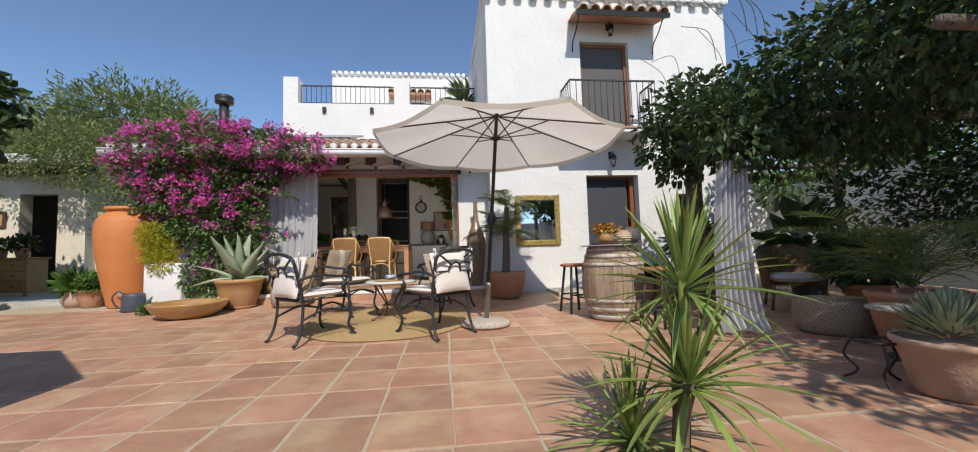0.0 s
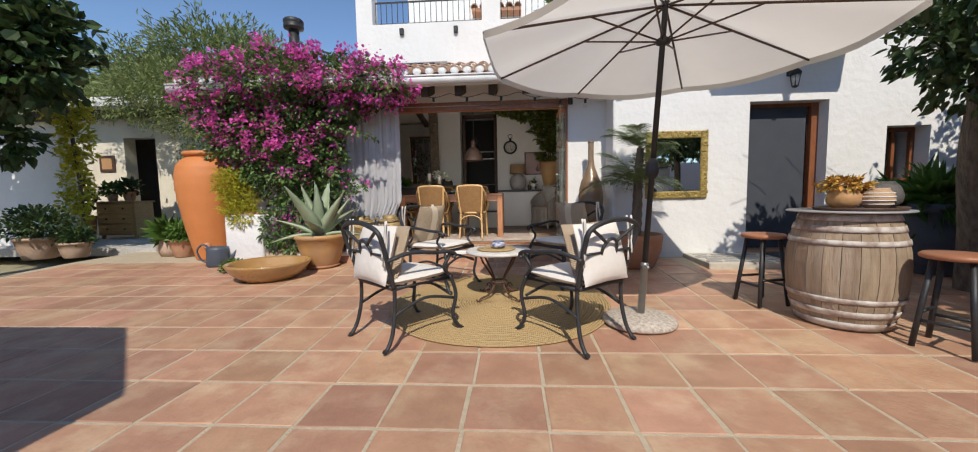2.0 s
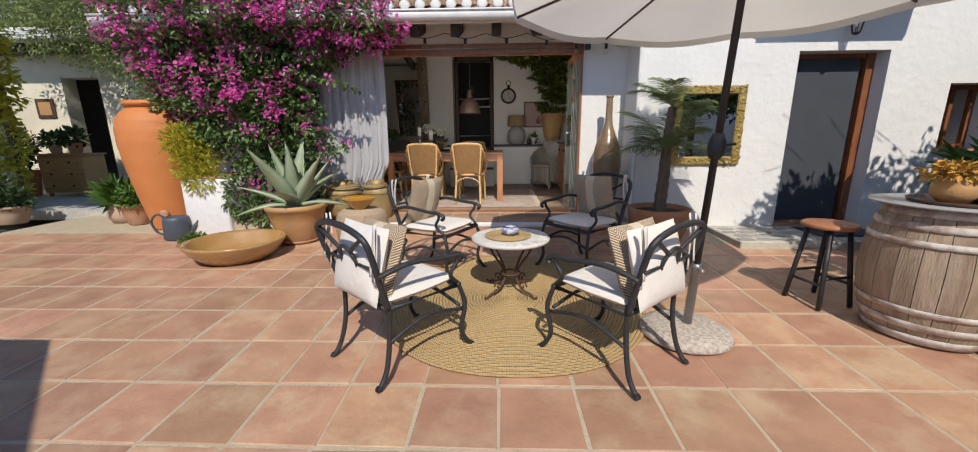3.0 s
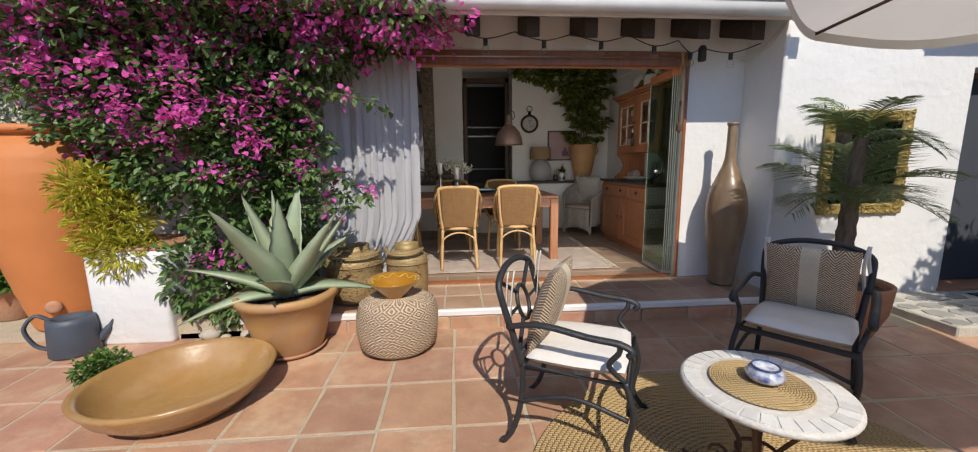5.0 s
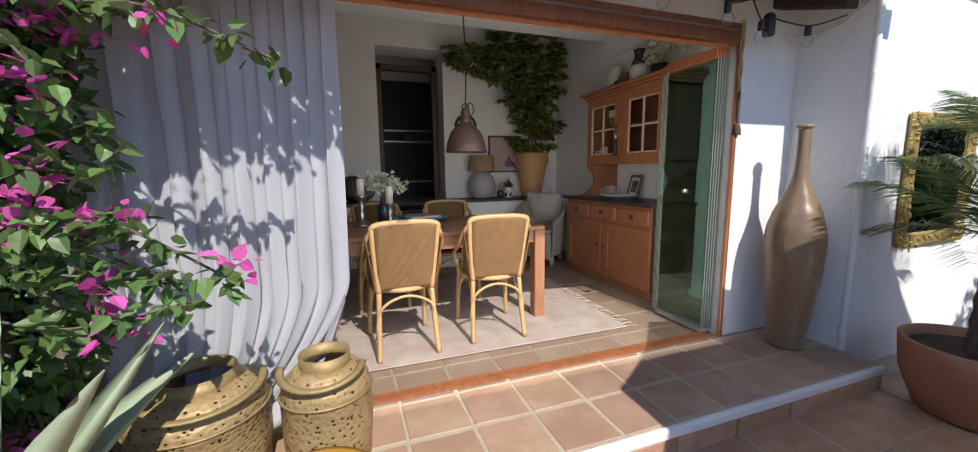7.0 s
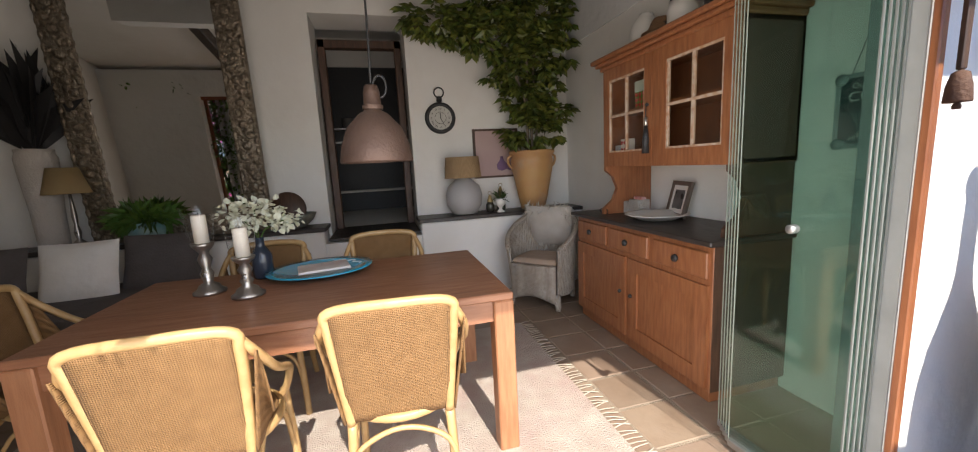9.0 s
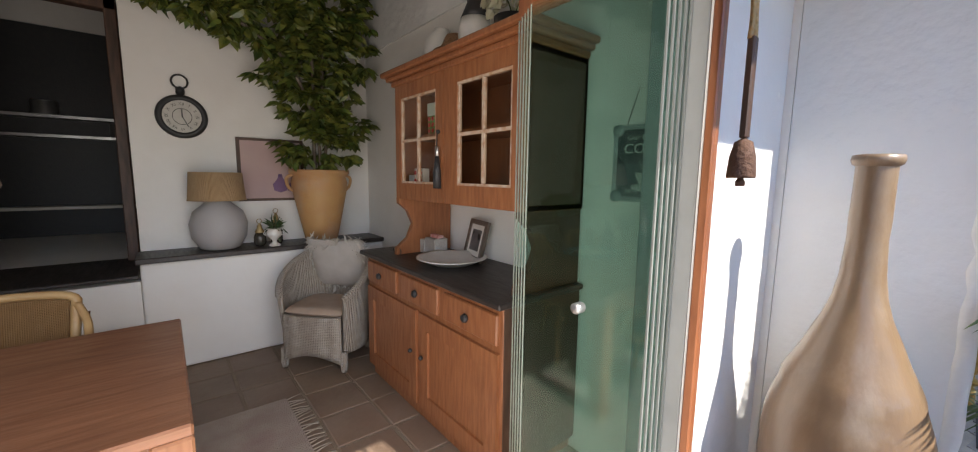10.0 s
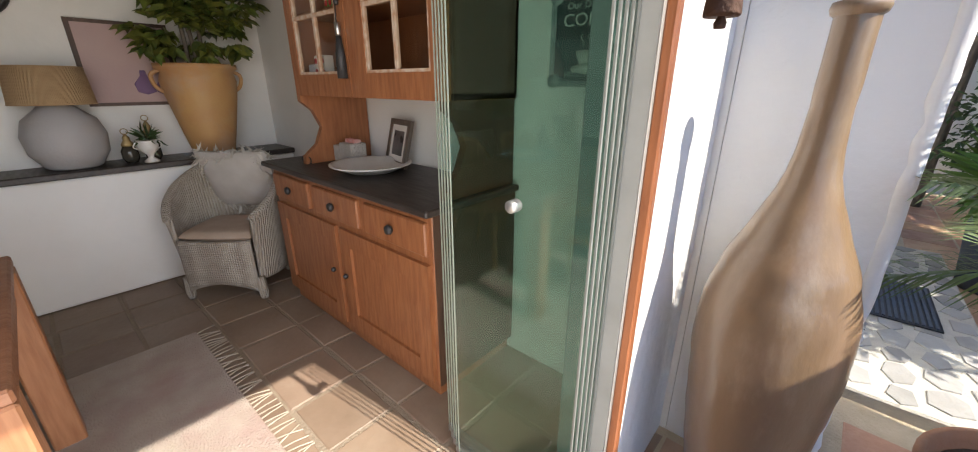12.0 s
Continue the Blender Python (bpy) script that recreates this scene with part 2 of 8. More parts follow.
# ---- builders ----
class Shape:
    """Collects vertices and faces of one mesh."""

    def __init__(self):
        self.v, self.f, self.smooth = [], [], []

    def add(self, verts, faces, m=None, smooth=False):
        o = len(self.v)
        for p in verts:
            self.v.append(tuple(m @ Vector(p)) if m else tuple(p))
        for q in faces:
            self.f.append(tuple(o + i for i in q))
            self.smooth.append(smooth)
        return self

    def box(self, x0, x1, y0, y1, z0, z1, m=None, c=0.0):
        """A box; c: chamfer of its vertical and horizontal edges."""
        if c <= 0:
            v = [(x, y, z) for x in (x0, x1) for y in (y0, y1) for z in (z0, z1)]
            f = [(0, 1, 3, 2), (4, 6, 7, 5), (0, 4, 5, 1), (2, 3, 7, 6), (0, 2, 6, 4), (1, 5, 7, 3)]
            return self.add(v, f, m)
        b = bmesh.new()
        v = [b.verts.new((x, y, z)) for x in (x0, x1) for y in (y0, y1) for z in (z0, z1)]
        for q in [(0, 1, 3, 2), (4, 6, 7, 5), (0, 4, 5, 1), (2, 3, 7, 6), (0, 2, 6, 4), (1, 5, 7, 3)]:
            b.faces.new([v[i] for i in q])
        bmesh.ops.bevel(b, geom=b.edges[:], offset=c, segments=2 if c > 0.012 else 1, affect="EDGES", profile=0.5)
        b.verts.index_update()
        self.add([w.co[:] for w in b.verts], [[w.index for w in q.verts] for q in b.faces], m, c > 0.012)
        b.free()
        return self

    def ring(self, x0, x1, y0, y1, z0, z1, wy, wlo, whi):
        """A rectangular frame standing in the yz plane, x0 to x1 thick, wy wide at its sides, wlo and whi below and above."""
        out = [(y0, z0), (y1, z0), (y1, z1), (y0, z1)]
        inn = [(y0 + wy, z0 + wlo), (y1 - wy, z0 + wlo), (y1 - wy, z1 - whi), (y0 + wy, z1 - whi)]
        v = [(x, y, z) for x in (x0, x1) for y, z in out + inn]
        f = []
        for i in range(4):
            j = (i + 1) % 4
            f += [(i, 4 + i, 4 + j, j), (8 + i, 8 + j, 12 + j, 12 + i), (i, j, 8 + j, 8 + i), (4 + i, 12 + i, 12 + j, 4 + j)]
        return self.add(v, f)

    def lathe(self, prof, seg=32, m=None, wob=0.0, sx=1.0, sy=1.0, cap=True):
        """prof: (radius, z) from bottom to top, turned round z."""
        v, f = [], []
        for i, (r, z) in enumerate(prof):
            for k in range(seg):
                a = 2 * math.pi * k / seg
                w = 1 + wob * noise.noise((math.cos(a) * 1.3, math.sin(a) * 1.3, z * 4 + i * 0.1)) if wob else 1
                v.append((r * w * sx * math.cos(a), r * w * sy * math.sin(a), z))
        for i in range(len(prof) - 1):
            for k in range(seg):
                k2 = (k + 1) % seg
                f.append((i * seg + k, i * seg + k2, (i + 1) * seg + k2, (i + 1) * seg + k))
        if cap and prof[0][0] > 1e-4:
            f.append(tuple(reversed(range(seg))))
        if cap and prof[-1][0] > 1e-4:
            f.append(tuple((len(prof) - 1) * seg + k for k in range(seg)))
        return self.add(v, f, m, True)

    def tube(self, pts, r, seg=8, m=None, closed=False, flat=1.0):
        """A round bar along points; r may be a list. flat squeezes it along its side."""
        pts = [Vector(p) for p in pts]
        n = len(pts)
        v, f = [], []
        up = Vector((0, 0, 1))
        side = None
        for i, p in enumerate(pts):
            if closed:
                d = pts[(i + 1) % n] - pts[i - 1]
            else:
                d = pts[min(i + 1, n - 1)] - pts[max(i - 1, 0)]
            d.normalize()
            if side is None:
                side = d.cross(up) if abs(d.z) < 0.9 else d.cross(Vector((1, 0, 0)))
            side = side - d * side.dot(d)
            side.normalize()
            other = d.cross(side)
            rr = r[i] if isinstance(r, (list, tuple)) else r
            for k in range(seg):
                a = 2 * math.pi * k / seg
                v.append(p + side * (rr * math.cos(a) * flat) + other * (rr * math.sin(a)))
        last = n if closed else n - 1
        for i in range(last):
            j = (i + 1) % n
            for k in range(seg):
                k2 = (k + 1) % seg
                f.append((i * seg + k, i * seg + k2, j * seg + k2, j * seg + k))
        if not closed:
            f.append(tuple(reversed(range(seg))))
            f.append(tuple((n - 1) * seg + k for k in range(seg)))
        return self.add(v, f, m, True)

    def grid(self, nu, nv, fn, m=None, smooth=True, closed=False):
        """A sheet: fn(u, v) with u, v from 0 to 1."""
        v = [fn(i / nu, j / nv) for j in range(nv + 1) for i in range(nu + 1)]
        w = nu + 1
        f = [(j * w + i, j * w + i + 1, (j + 1) * w + i + 1, (j + 1) * w + i) for j in range(nv) for i in range(nu)]
        return self.add(v, f, m, smooth)

    def ball(self, c, r, seg=12, rings=8, sx=1, sy=1, sz=1, wob=0.0):
        prof = [(max(1e-5, math.sin(math.pi * i / rings)) * r, -math.cos(math.pi * i / rings) * r) for i in range(rings + 1)]
        return self.lathe(prof, seg, Matrix.Translation(c) @ Matrix.Diagonal((sx, sy, sz, 1)), wob, cap=False)

    def mesh(self, name):
        me = bpy.data.meshes.new(name)
        me.from_pydata(self.v, [], self.f)
        me.polygons.foreach_set("use_smooth", self.smooth)
        me.validate()
        me.update()
        return me


def part(name, shape, material, parent=None, label="", thick=0.0):
    me = shape if isinstance(shape, bpy.types.Mesh) else shape.mesh(name)
    if not me.materials:
        for q in material if isinstance(material, (list, tuple)) else [material]:
            me.materials.append(q)
    ob = new(name, me)
    if parent:
        ob.parent = parent
    if label:
        ob["label"] = label
    if thick:
        md = ob.modifiers.new("thickness", "SOLIDIFY")
        md.thickness = thick
        md.offset = 0
    return ob


def thing(name, label, category, m=None, group="", kind=""):
    ob = new(name)
    ob.empty_display_size = 0.1
    if m is not None:
        ob.matrix_world = m
    return tagged(ob, label, category, group, kind)


def solo(name, shape, material, label, category, m=None, kind="", group="", thick=0.0):
    ob = part(name, shape, material, thick=thick)
    if m is not None:
        ob.matrix_world = m
    return tagged(ob, label, category, group, kind)


def gz(y):
    """Height of the terrace, which rises a little towards the house."""
    return max(0.0, min(0.12, (y - 3.355) * 0.0357))


def at(x, y, rz=0.0, z=None):
    return pose(x, y, gz(y) if z is None else z, 0, 0, rz)


def wall_boxes(s, x0, x1, z0, z1, y0, y1, holes, m=None):
    """A wall along x with rectangular holes (hx0, hx1, hz0, hz1) right through it."""
    xs = sorted({x0, x1, *[h[0] for h in holes], *[h[1] for h in holes]})
    zs = sorted({z0, z1, *[h[2] for h in holes], *[h[3] for h in holes]})
    xs = [x for x in xs if x0 <= x <= x1]
    zs = [z for z in zs if z0 <= z <= z1]
    for i in range(len(xs) - 1):
        run = None
        for j in range(len(zs) - 1):
            cx, cz = (xs[i] + xs[i + 1]) / 2, (zs[j] + zs[j + 1]) / 2
            solid = not any(h[0] < cx < h[1] and h[2] < cz < h[3] for h in holes)
            if solid and run is None:
                run = zs[j]
            if not solid and run is not None:
                s.box(xs[i], xs[i + 1], y0, y1, run, zs[j], m)
                run = None
        if run is not None:
            s.box(xs[i], xs[i + 1], y0, y1, run, z1, m)
    return s


P = 0.265          # level of the room's floor and of the step before it
WALL = 6.775        # front of the house
DOORY = 7.24        # plane of the folding glass doors
BACK = 10.60        # back wall of the dining room


def ceil_z(y):
    return 2.60 + (y - DOORY) * 0.335


# ---- setting ----
s = Shape()
s.grid(8, 8, lambda u, v: (-900 + 1800 * u, -900 + 1800 * v, -0.12))
solo("ground", s, FARLAND, "dry pale ground reaching to the horizon", "ground", kind="structure")
s = Shape()
ys = [-3.0, 3.355, 6.73, 9.0]
s.add([(x, y, gz(y) - 0.006) for y in ys for x in (-7.0, 8.0)], [(0, 1, 3, 2), (2, 3, 5, 4), (4, 5, 7, 6)])
s.box(-7.0, 8.0, -3.05, -3.0, -0.15, -0.006)
terrace = solo("terrace_floor", s, GROUT, "courtyard floor of square terracotta tiles with pale joints", "floor", kind="structure")

# the two-storey house
s = Shape()
DOOR = (2.715, 3.70, 0.20, 2.16)
WIN = (4.42, 4.95, 1.08, 1.80)
UP = (2.70, 3.64, 2.92, 4.67)
wall_boxes(s, 0.962, 5.62, 0.0, 5.50, WALL, WALL + 0.42, [DOOR, WIN, UP])
solo("wall_front", s, PLASTER, "whitewashed rough plaster front wall of the house", "wall", kind="structure")
s = Shape()
wall_boxes(s, WALL + 0.422, 12.0, 2.76, 5.50, -1.36, -0.95, [(8.6, 8.95, 4.0, 4.9)], pose(0, 0, 0, 0, 0, 90))
solo("wall_side", s, PLASTER, "whitewashed plaster side wall of the house", "wall", kind="structure")
s = Shape()
s.box(5.22, 5.62, WALL + 0.422, 12.0, 0.0, 5.5).box(1.38, 5.22, 11.6, 12.0, 0, 5.5)
solo("wall_rear", s, PLASTER, "whitewashed rear walls of the house", "wall", kind="structure")
s = Shape()
s.box(1.38, 5.22, WALL + 0.43, 11.59, 2.5, 2.78).box(0.9, 5.7, WALL - 0.06, 12.05, 5.5, 5.62)
solo("roof_slab", s, PLASTER, "white flat roof slab with a projecting cornice", "roof", kind="structure")

# dining room
OPL, OPR, OPT = -3.55, 0.40, 2.30
s = Shape()
wall_boxes(s, -4.7, .960, 0.0, 2.66, DOORY - 0.02, DOORY + 0.13, [(OPL, OPR, P - .06, OPT)])
solo("wall_south", s, PLASTER, "white plaster wall round the wide glass door opening", "wall", kind="structure")
s = Shape()
s.box(.962, 1.36, WALL + .422, DOORY + .055, 0, 2.75).box(0.968, 1.36, DOORY + 0.057, BACK, 0, 3.9)
solo("wall_east", s, PLASTER_IN, "rough white plaster wall behind the dresser", "wall", kind="structure")
s = Shape()
NICHE = (-1.62, -0.76, 0.95, 3.04)
wall_boxes(s, -4.9, 1.3, 0.0, 3.85, BACK, BACK + 0.45, [NICHE])
solo("wall_back", s, PLASTER_IN, "white plaster back wall with a deep doorway", "wall", kind="structure")
s = Shape()
ya, yb = DOORY - 0.02, BACK + 0.45
s.add([(x, y, z) for x in (-5.0, -4.7) for y, z in ((ya, 0), (yb, 0), (yb, ceil_z(yb) + .1), (ya, ceil_z(ya) + .1))], [(0, 1, 2, 3), (7, 6, 5, 4), (0, 4, 5, 1), (2, 6, 7, 3), (1, 5, 6, 2), (0, 3, 7, 4)])
solo("wall_west", s, PLASTER_IN, "white plaster end wall of the dining room", "wall", kind="structure")
s = Shape()
y0, y1 = 6.62, BACK + 0.2
v = []
for x in (-5.1, 0.966):
    v += [(x, y0, ceil_z(y0) + 0.07), (x, y1, ceil_z(y1) + 0.07), (x, y1, ceil_z(y1) + 0.2), (x, y0, ceil_z(y0) + 0.2)]
s.add(v, [(0, 1, 5, 4), (3, 7, 6, 2), (0, 4, 7, 3), (1, 2, 6, 5), (0, 3, 2, 1), (4, 5, 6, 7)])
solo("ceiling", s, PLASTER_IN, "sloping white plaster ceiling between dark beams", "ceiling", kind="structure")
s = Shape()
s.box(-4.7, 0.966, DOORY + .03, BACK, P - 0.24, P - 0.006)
room_floor = solo("floor", s, GROUT_IN, "brown tile floor of the dining room", "floor", kind="structure")
s = Shape()
s.box(-4.7, 0.966, 6.56, DOORY + .03, P - 0.24, P - 0.006)
step_floor = solo("step_floor", s, GROUT, "low step of beige terracotta tiles before the glass doors", "floor", kind="structure")
s = Shape()
s.box(-3.4, 0.958, 6.522, 6.56, P - 0.055, P + 0.002, c=0.012)
solo("step_edge", s, PLASTER, "whitewashed rounded edge of the low step", "step", kind="structure")
# dark passage behind the doorway
s = Shape()
s.box(-2.6, 0.2, BACK + 2.6, BACK + 2.8, 0.6, 3.6).box(-2.8, -2.6, BACK + 0.45, BACK + 2.8, 0.6, 3.6).box(0.2, 0.4, BACK + 0.45, BACK + 2.8, 0.6, 3.6)
s.box(-2.8, 0.4, BACK + 0.45, BACK + 2.8, 0.8, 0.948).box(-2.8, 0.4, BACK + 0.45, BACK + 2.8, 3.6, 3.7)
solo("wall_passage", s, PLASTER_IN, "plain walls of the unlit kitchen behind the doorway", "wall", kind="structure")
# masonry benches and steps along the back wall
BF = 10.27
s = Shape()
s.box(-0.76, 0.966, BF, BACK, P, 1.045, c=0.02)
solo("masonry_bench", s, PLASTER_IN, "whitewashed masonry bench along the back wall", "bench", kind="structure")
s = Shape()
s.box(-4.69, -1.64, BF, BACK, P, 1.045, c=0.02)
solo("masonry_bench", s, PLASTER_IN, "whitewashed masonry bench below the leaning mirror", "bench", kind="structure")
for x0, x1 in ((-0.78, 0.965), (-4.69, -1.62)):
    s = Shape()
    s.box(x0, x1, BF - 0.02, BACK - 0.002, 1.047, 1.085, c=0.006)
    solo("bench_top", s, DARKTOP, "dark brown slab on the masonry bench", "bench top", kind="structure")
s = Shape()
s.box(-1.638, -0.762, BF, BACK, P, 0.93).box(-1.638, -0.762, BF - 0.3, BF, P, 0.60)
solo("steps", s, PLASTER_IN, "whitewashed steps up to the dark doorway", "steps", kind="structure")
s = Shape()
s.box(-1.638, -0.762, BF - 0.31, BF - 0.002, 0.602, 0.63, c=0.005).box(-1.61, -0.77, BF + 0.002, BACK + 0.44, 0.952, 0.972, c=0.004)
solo("step_treads", s, DARKTOP, "dark treads of the indoor steps", "steps", kind="structure")
# door frame round the glass doors
s = Shape()
s.box(OPR - 0.016, OPR + 0.012, DOORY - 0.045, DOORY - .021, P, OPT + 0.02, c=0.004)
s.box(OPL - 0.012, OPL + 0.045, DOORY - 0.05, DOORY - .012, P, OPT + 0.02, c=0.004)
s.box(OPL - 0.012, OPR + 0.014, DOORY - 0.055, DOORY + 0.06, OPT - 0.05, OPT + 0.075, c=0.006)
solo("door_1", s, ORANGEWOOD, "reddish varnished wooden frame of the glass doors", "door frame", kind="structure")
s = Shape()
s.box(OPL + 0.06, OPR - 0.06, DOORY - 0.02, DOORY + 0.012, P - 0.004, P + 0.012)
s.box(OPL + 0.06, OPR - 0.06, DOORY + 0.026, DOORY + 0.058, P - 0.004, P + 0.012)
solo("threshold", s, ORANGEWOOD, "wooden sill rails of the folding glass doors", "threshold", kind="structure")
s = Shape().box(OPR - .008, OPR + .004, DOORY - .011, DOORY + .132, P, OPT, c=.002)
solo("jamb_lining", s, mat("aluminium_lining", (0.24, 0.245, 0.235), rough=0.5, scale=8, bump=0.05), "grey metal lining of the glass door jamb", "door frame", kind="structure")
# eaves: beams, plaster face, gutter, roof tiles
for i in range(9):
    x = 0.74 - i * 0.465
    s = Shape()
    s.box(x - 0.055, x + 0.055, 6.79, BACK, 0, 0.15, c=0.008)
    for k, p in enumerate(s.v):
        s.v[k] = (p[0], p[1], p[2] + ceil_z(p[1]) - 0.085)
    solo("ceiling_beam", s, BEAM, "dark stained roof beam with a sawn end", "beam", group="roof beams", kind="structure")
s = Shape()
s.tube([(-5.1, 6.56, 2.545), (1.10, 6.56, 2.525)], 0.058, 16).tube([(-5.1, 6.50, 2.585), (1.10, 6.50, 2.565)], 0.012, 8)
solo("gutter", s, mat("gutter_paint", (0.78, 0.77, 0.76), rough=0.35, scale=4, bump=0.03), "white painted rain gutter along the eaves", "gutter")
# upper terrace behind the annex roof
s = Shape()
s.box(-3.4, 0.96, 9.1, 9.4, 2.95, 4.32).box(-3.4, -3.08, 9.1, 9.42, 4.32, 4.93).box(-0.95, -0.6, 9.1, 9.4, 4.32, 4.9).box(-3.4, -3.1, 9.42, 12, 3.3, 4.35)
solo("terrace_wall", s, PLASTER, "white parapet of the upper terrace", "wall", kind="structure")
s = Shape()
wall_boxes(s, -3.0, 0.96, 3.3, 6.15, 11.6, 11.9, [(-1.15, -0.35, 4.3, 5.35)])
solo("wall_upper", s, PLASTER, "white upper storey wall behind the roof terrace", "wall", kind="structure")


# ---- helpers for things ----
def cushion_shape(w, d, h, pinch=0.35, n=20, seed=1, pillow=False):
    """A soft pad lying on z = 0: a squared, swollen pillow."""
    s = Shape()

    def top(sign):
        def fn(u, v):
            x, y = 2 * u - 1, 2 * v - 1
            edge = (1 - abs(x) ** (2.2 if pillow else 5)) * (1 - abs(y) ** (2.2 if pillow else 5))
            z = (max(edge, 0.0) ** pinch) * h / 2
            z *= 1 + 0.08 * noise.noise((x * 2 + seed, y * 2, sign))
            k = 1 - (0.06 * (abs(x * y)) if not pillow else -0.04 * abs(x * y))
            return (x * w / 2 * k, y * d / 2 * k, h / 2 + sign * z)
        return fn
    s.grid(n, n, top(1))
    g = Shape().grid(n, n, top(-1))
    s.add(g.v, [tuple(reversed(q)) for q in g.f], smooth=True)
    return s


def arc(c, r0, r1, a0, a1, n=12, plane="xz"):
    out = []
    for i in range(n + 1):
        a = radians(a0 + (a1 - a0) * i / n)
        p, q = r0 * math.cos(a), r1 * math.sin(a)
        out.append((c[0] + p, c[1], c[2] + q) if plane == "xz" else (c[0] + p, c[1] + q, c[2]) if plane == "xy" else (c[0], c[1] + p, c[2] + q))
    return out


def bez(pts, n=10):
    """A smooth line through control points."""
    pts = [Vector(p) for p in pts]
    out = []
    for i in range(len(pts) - 1):
        p0, p1, p2, p3 = pts[max(i - 1, 0)], pts[i], pts[i + 1], pts[min(i + 2, len(pts) - 1)]
        for k in range(n):
            t = k / n
            out.append(0.5 * ((2 * p1) + (p2 - p0) * t + (2 * p0 - 5 * p1 + 4 * p2 - p3) * t * t + (3 * p1 - p0 - 3 * p2 + p3) * t ** 3))
    return out + [pts[-1]]


def leaf_mesh(name, pos, direc, size, width=0.35, fold=0.15, spread=0.5, seed=0):
    """Many small folded leaves at pos, pointing roughly along direc."""
    rng = np.random.default_rng(seed)
    n = len(pos)
    d = direc + rng.normal(0, spread, (n, 3))
    d /= np.linalg.norm(d, axis=1, keepdims=True) + 1e-9
    up = rng.normal(0, 0.45, (n, 3)) + np.array([0, 0, 1.0])
    side = np.cross(d, up)
    side /= np.linalg.norm(side, axis=1, keepdims=True) + 1e-9
    nor = np.cross(side, d)
    L = (size * rng.uniform(0.6, 1.3, n))[:, None]
    base = pos
    mid = pos + d * L * 0.45 - nor * L * fold * 0.5
    l1 = pos + d * L * 0.22 + side * L * width * 0.85 + nor * L * fold * 0.4
    r1 = pos + d * L * 0.22 - side * L * width * 0.85 + nor * L * fold * 0.4
    l2 = pos + d * L * 0.58 + side * L * width * 0.80 + nor * L * fold * 0.2
    r2 = pos + d * L * 0.58 - side * L * width * 0.80 + nor * L * fold * 0.2
    tip = pos + d * L - nor * L * fold
    v = np.stack([base, l1, l2, tip, r2, r1, mid], 1).reshape(-1, 3)
    q = np.array([[0, 6, 1], [1, 6, 2], [2, 6, 3], [3, 6, 4], [4, 6, 5], [5, 6, 0]])
    f = (np.arange(n)[:, None, None] * 7 + q[None]).reshape(-1, 3)
    me = bpy.data.meshes.new(name)
    me.from_pydata(v.tolist(), [], f.tolist())
    me.update()
    return me


def blob_points(n, blobs, seed, shell=0.55):
    """Points in the outer part of ellipsoids (cx, cy, cz, rx, ry, rz), with outward directions, in uneven clumps."""
    rng = np.random.default_rng(seed)
    vol = np.array([b[3] * b[4] + b[3] * b[5] + b[4] * b[5] for b in blobs])
    pick = rng.choice(len(blobs), n, p=vol / vol.sum())
    b = np.array(blobs)[pick]
    u = rng.normal(0, 1, (n, 3))
    u /= np.linalg.norm(u, axis=1, keepdims=True)
    bump = 1 + 0.16 * np.sin(u[:, :1] * 9 + pick[:, None]) * np.sin(u[:, 1:2] * 8) + 0.12 * np.sin(u[:, 2:] * 11)
    r = shell + (1 - shell) * rng.random((n, 1)) ** 0.6
    return b[:, :3] + u * b[:, 3:] * r * bump, u


LEAF_DARK = mat("dark_leaf", (0.062, 0.105, 0.034), (0.034, 0.066, 0.02), rough=0.42, scale=3, bump=0, island=0.35, trans=0.22)
LEAF_BOUG = mat("bougainvillea_leaf", (0.13, 0.215, 0.06), (0.07, 0.135, 0.035), rough=0.42, scale=3, bump=0, island=0.35, trans=0.25)
BRACT = mat("magenta_bract", (0.80, 0.14, 0.50), (0.64, 0.07, 0.37), rough=0.7, scale=5, bump=0, island=0.25, trans=0.42)
LEAF_OLIVE = mat("feathery_leaf", (0.23, 0.28, 0.10), (0.15, 0.19, 0.06), rough=0.6, scale=1, bump=0, island=0.3, trans=0.3)
LEAF_YELLOW = mat("yellow_green_leaf", (0.52, 0.49, 0.05), (0.38, 0.37, 0.04), rough=0.6, scale=5, bump=0, island=0.25, trans=0.3)
LEAF_FRESH = mat("fresh_green_leaf", (0.10, 0.19, 0.035), (0.06, 0.13, 0.02), rough=0.45, scale=5, bump=0, island=0.25, trans=0.25)
YUCCA = mat("yucca_leaf", (0.24, 0.33, 0.085), (0.15, 0.24, 0.06), rough=0.4, scale=4, bump=0, rand=0.25, trans=0.2)
AGAVE = mat("agave_leaf", (0.36, 0.42, 0.28), (0.24, 0.31, 0.18), rough=0.5, scale=5, amount=0.7, bump=0.05, bscale=40, grime=(0.27, 0.33, 0.17), gscale=3, rand=0.12)
PALM = mat("palm_frond", (0.15, 0.21, 0.075), (0.095, 0.145, 0.045), rough=0.45, scale=5, bump=0, island=0.2, trans=0.32)
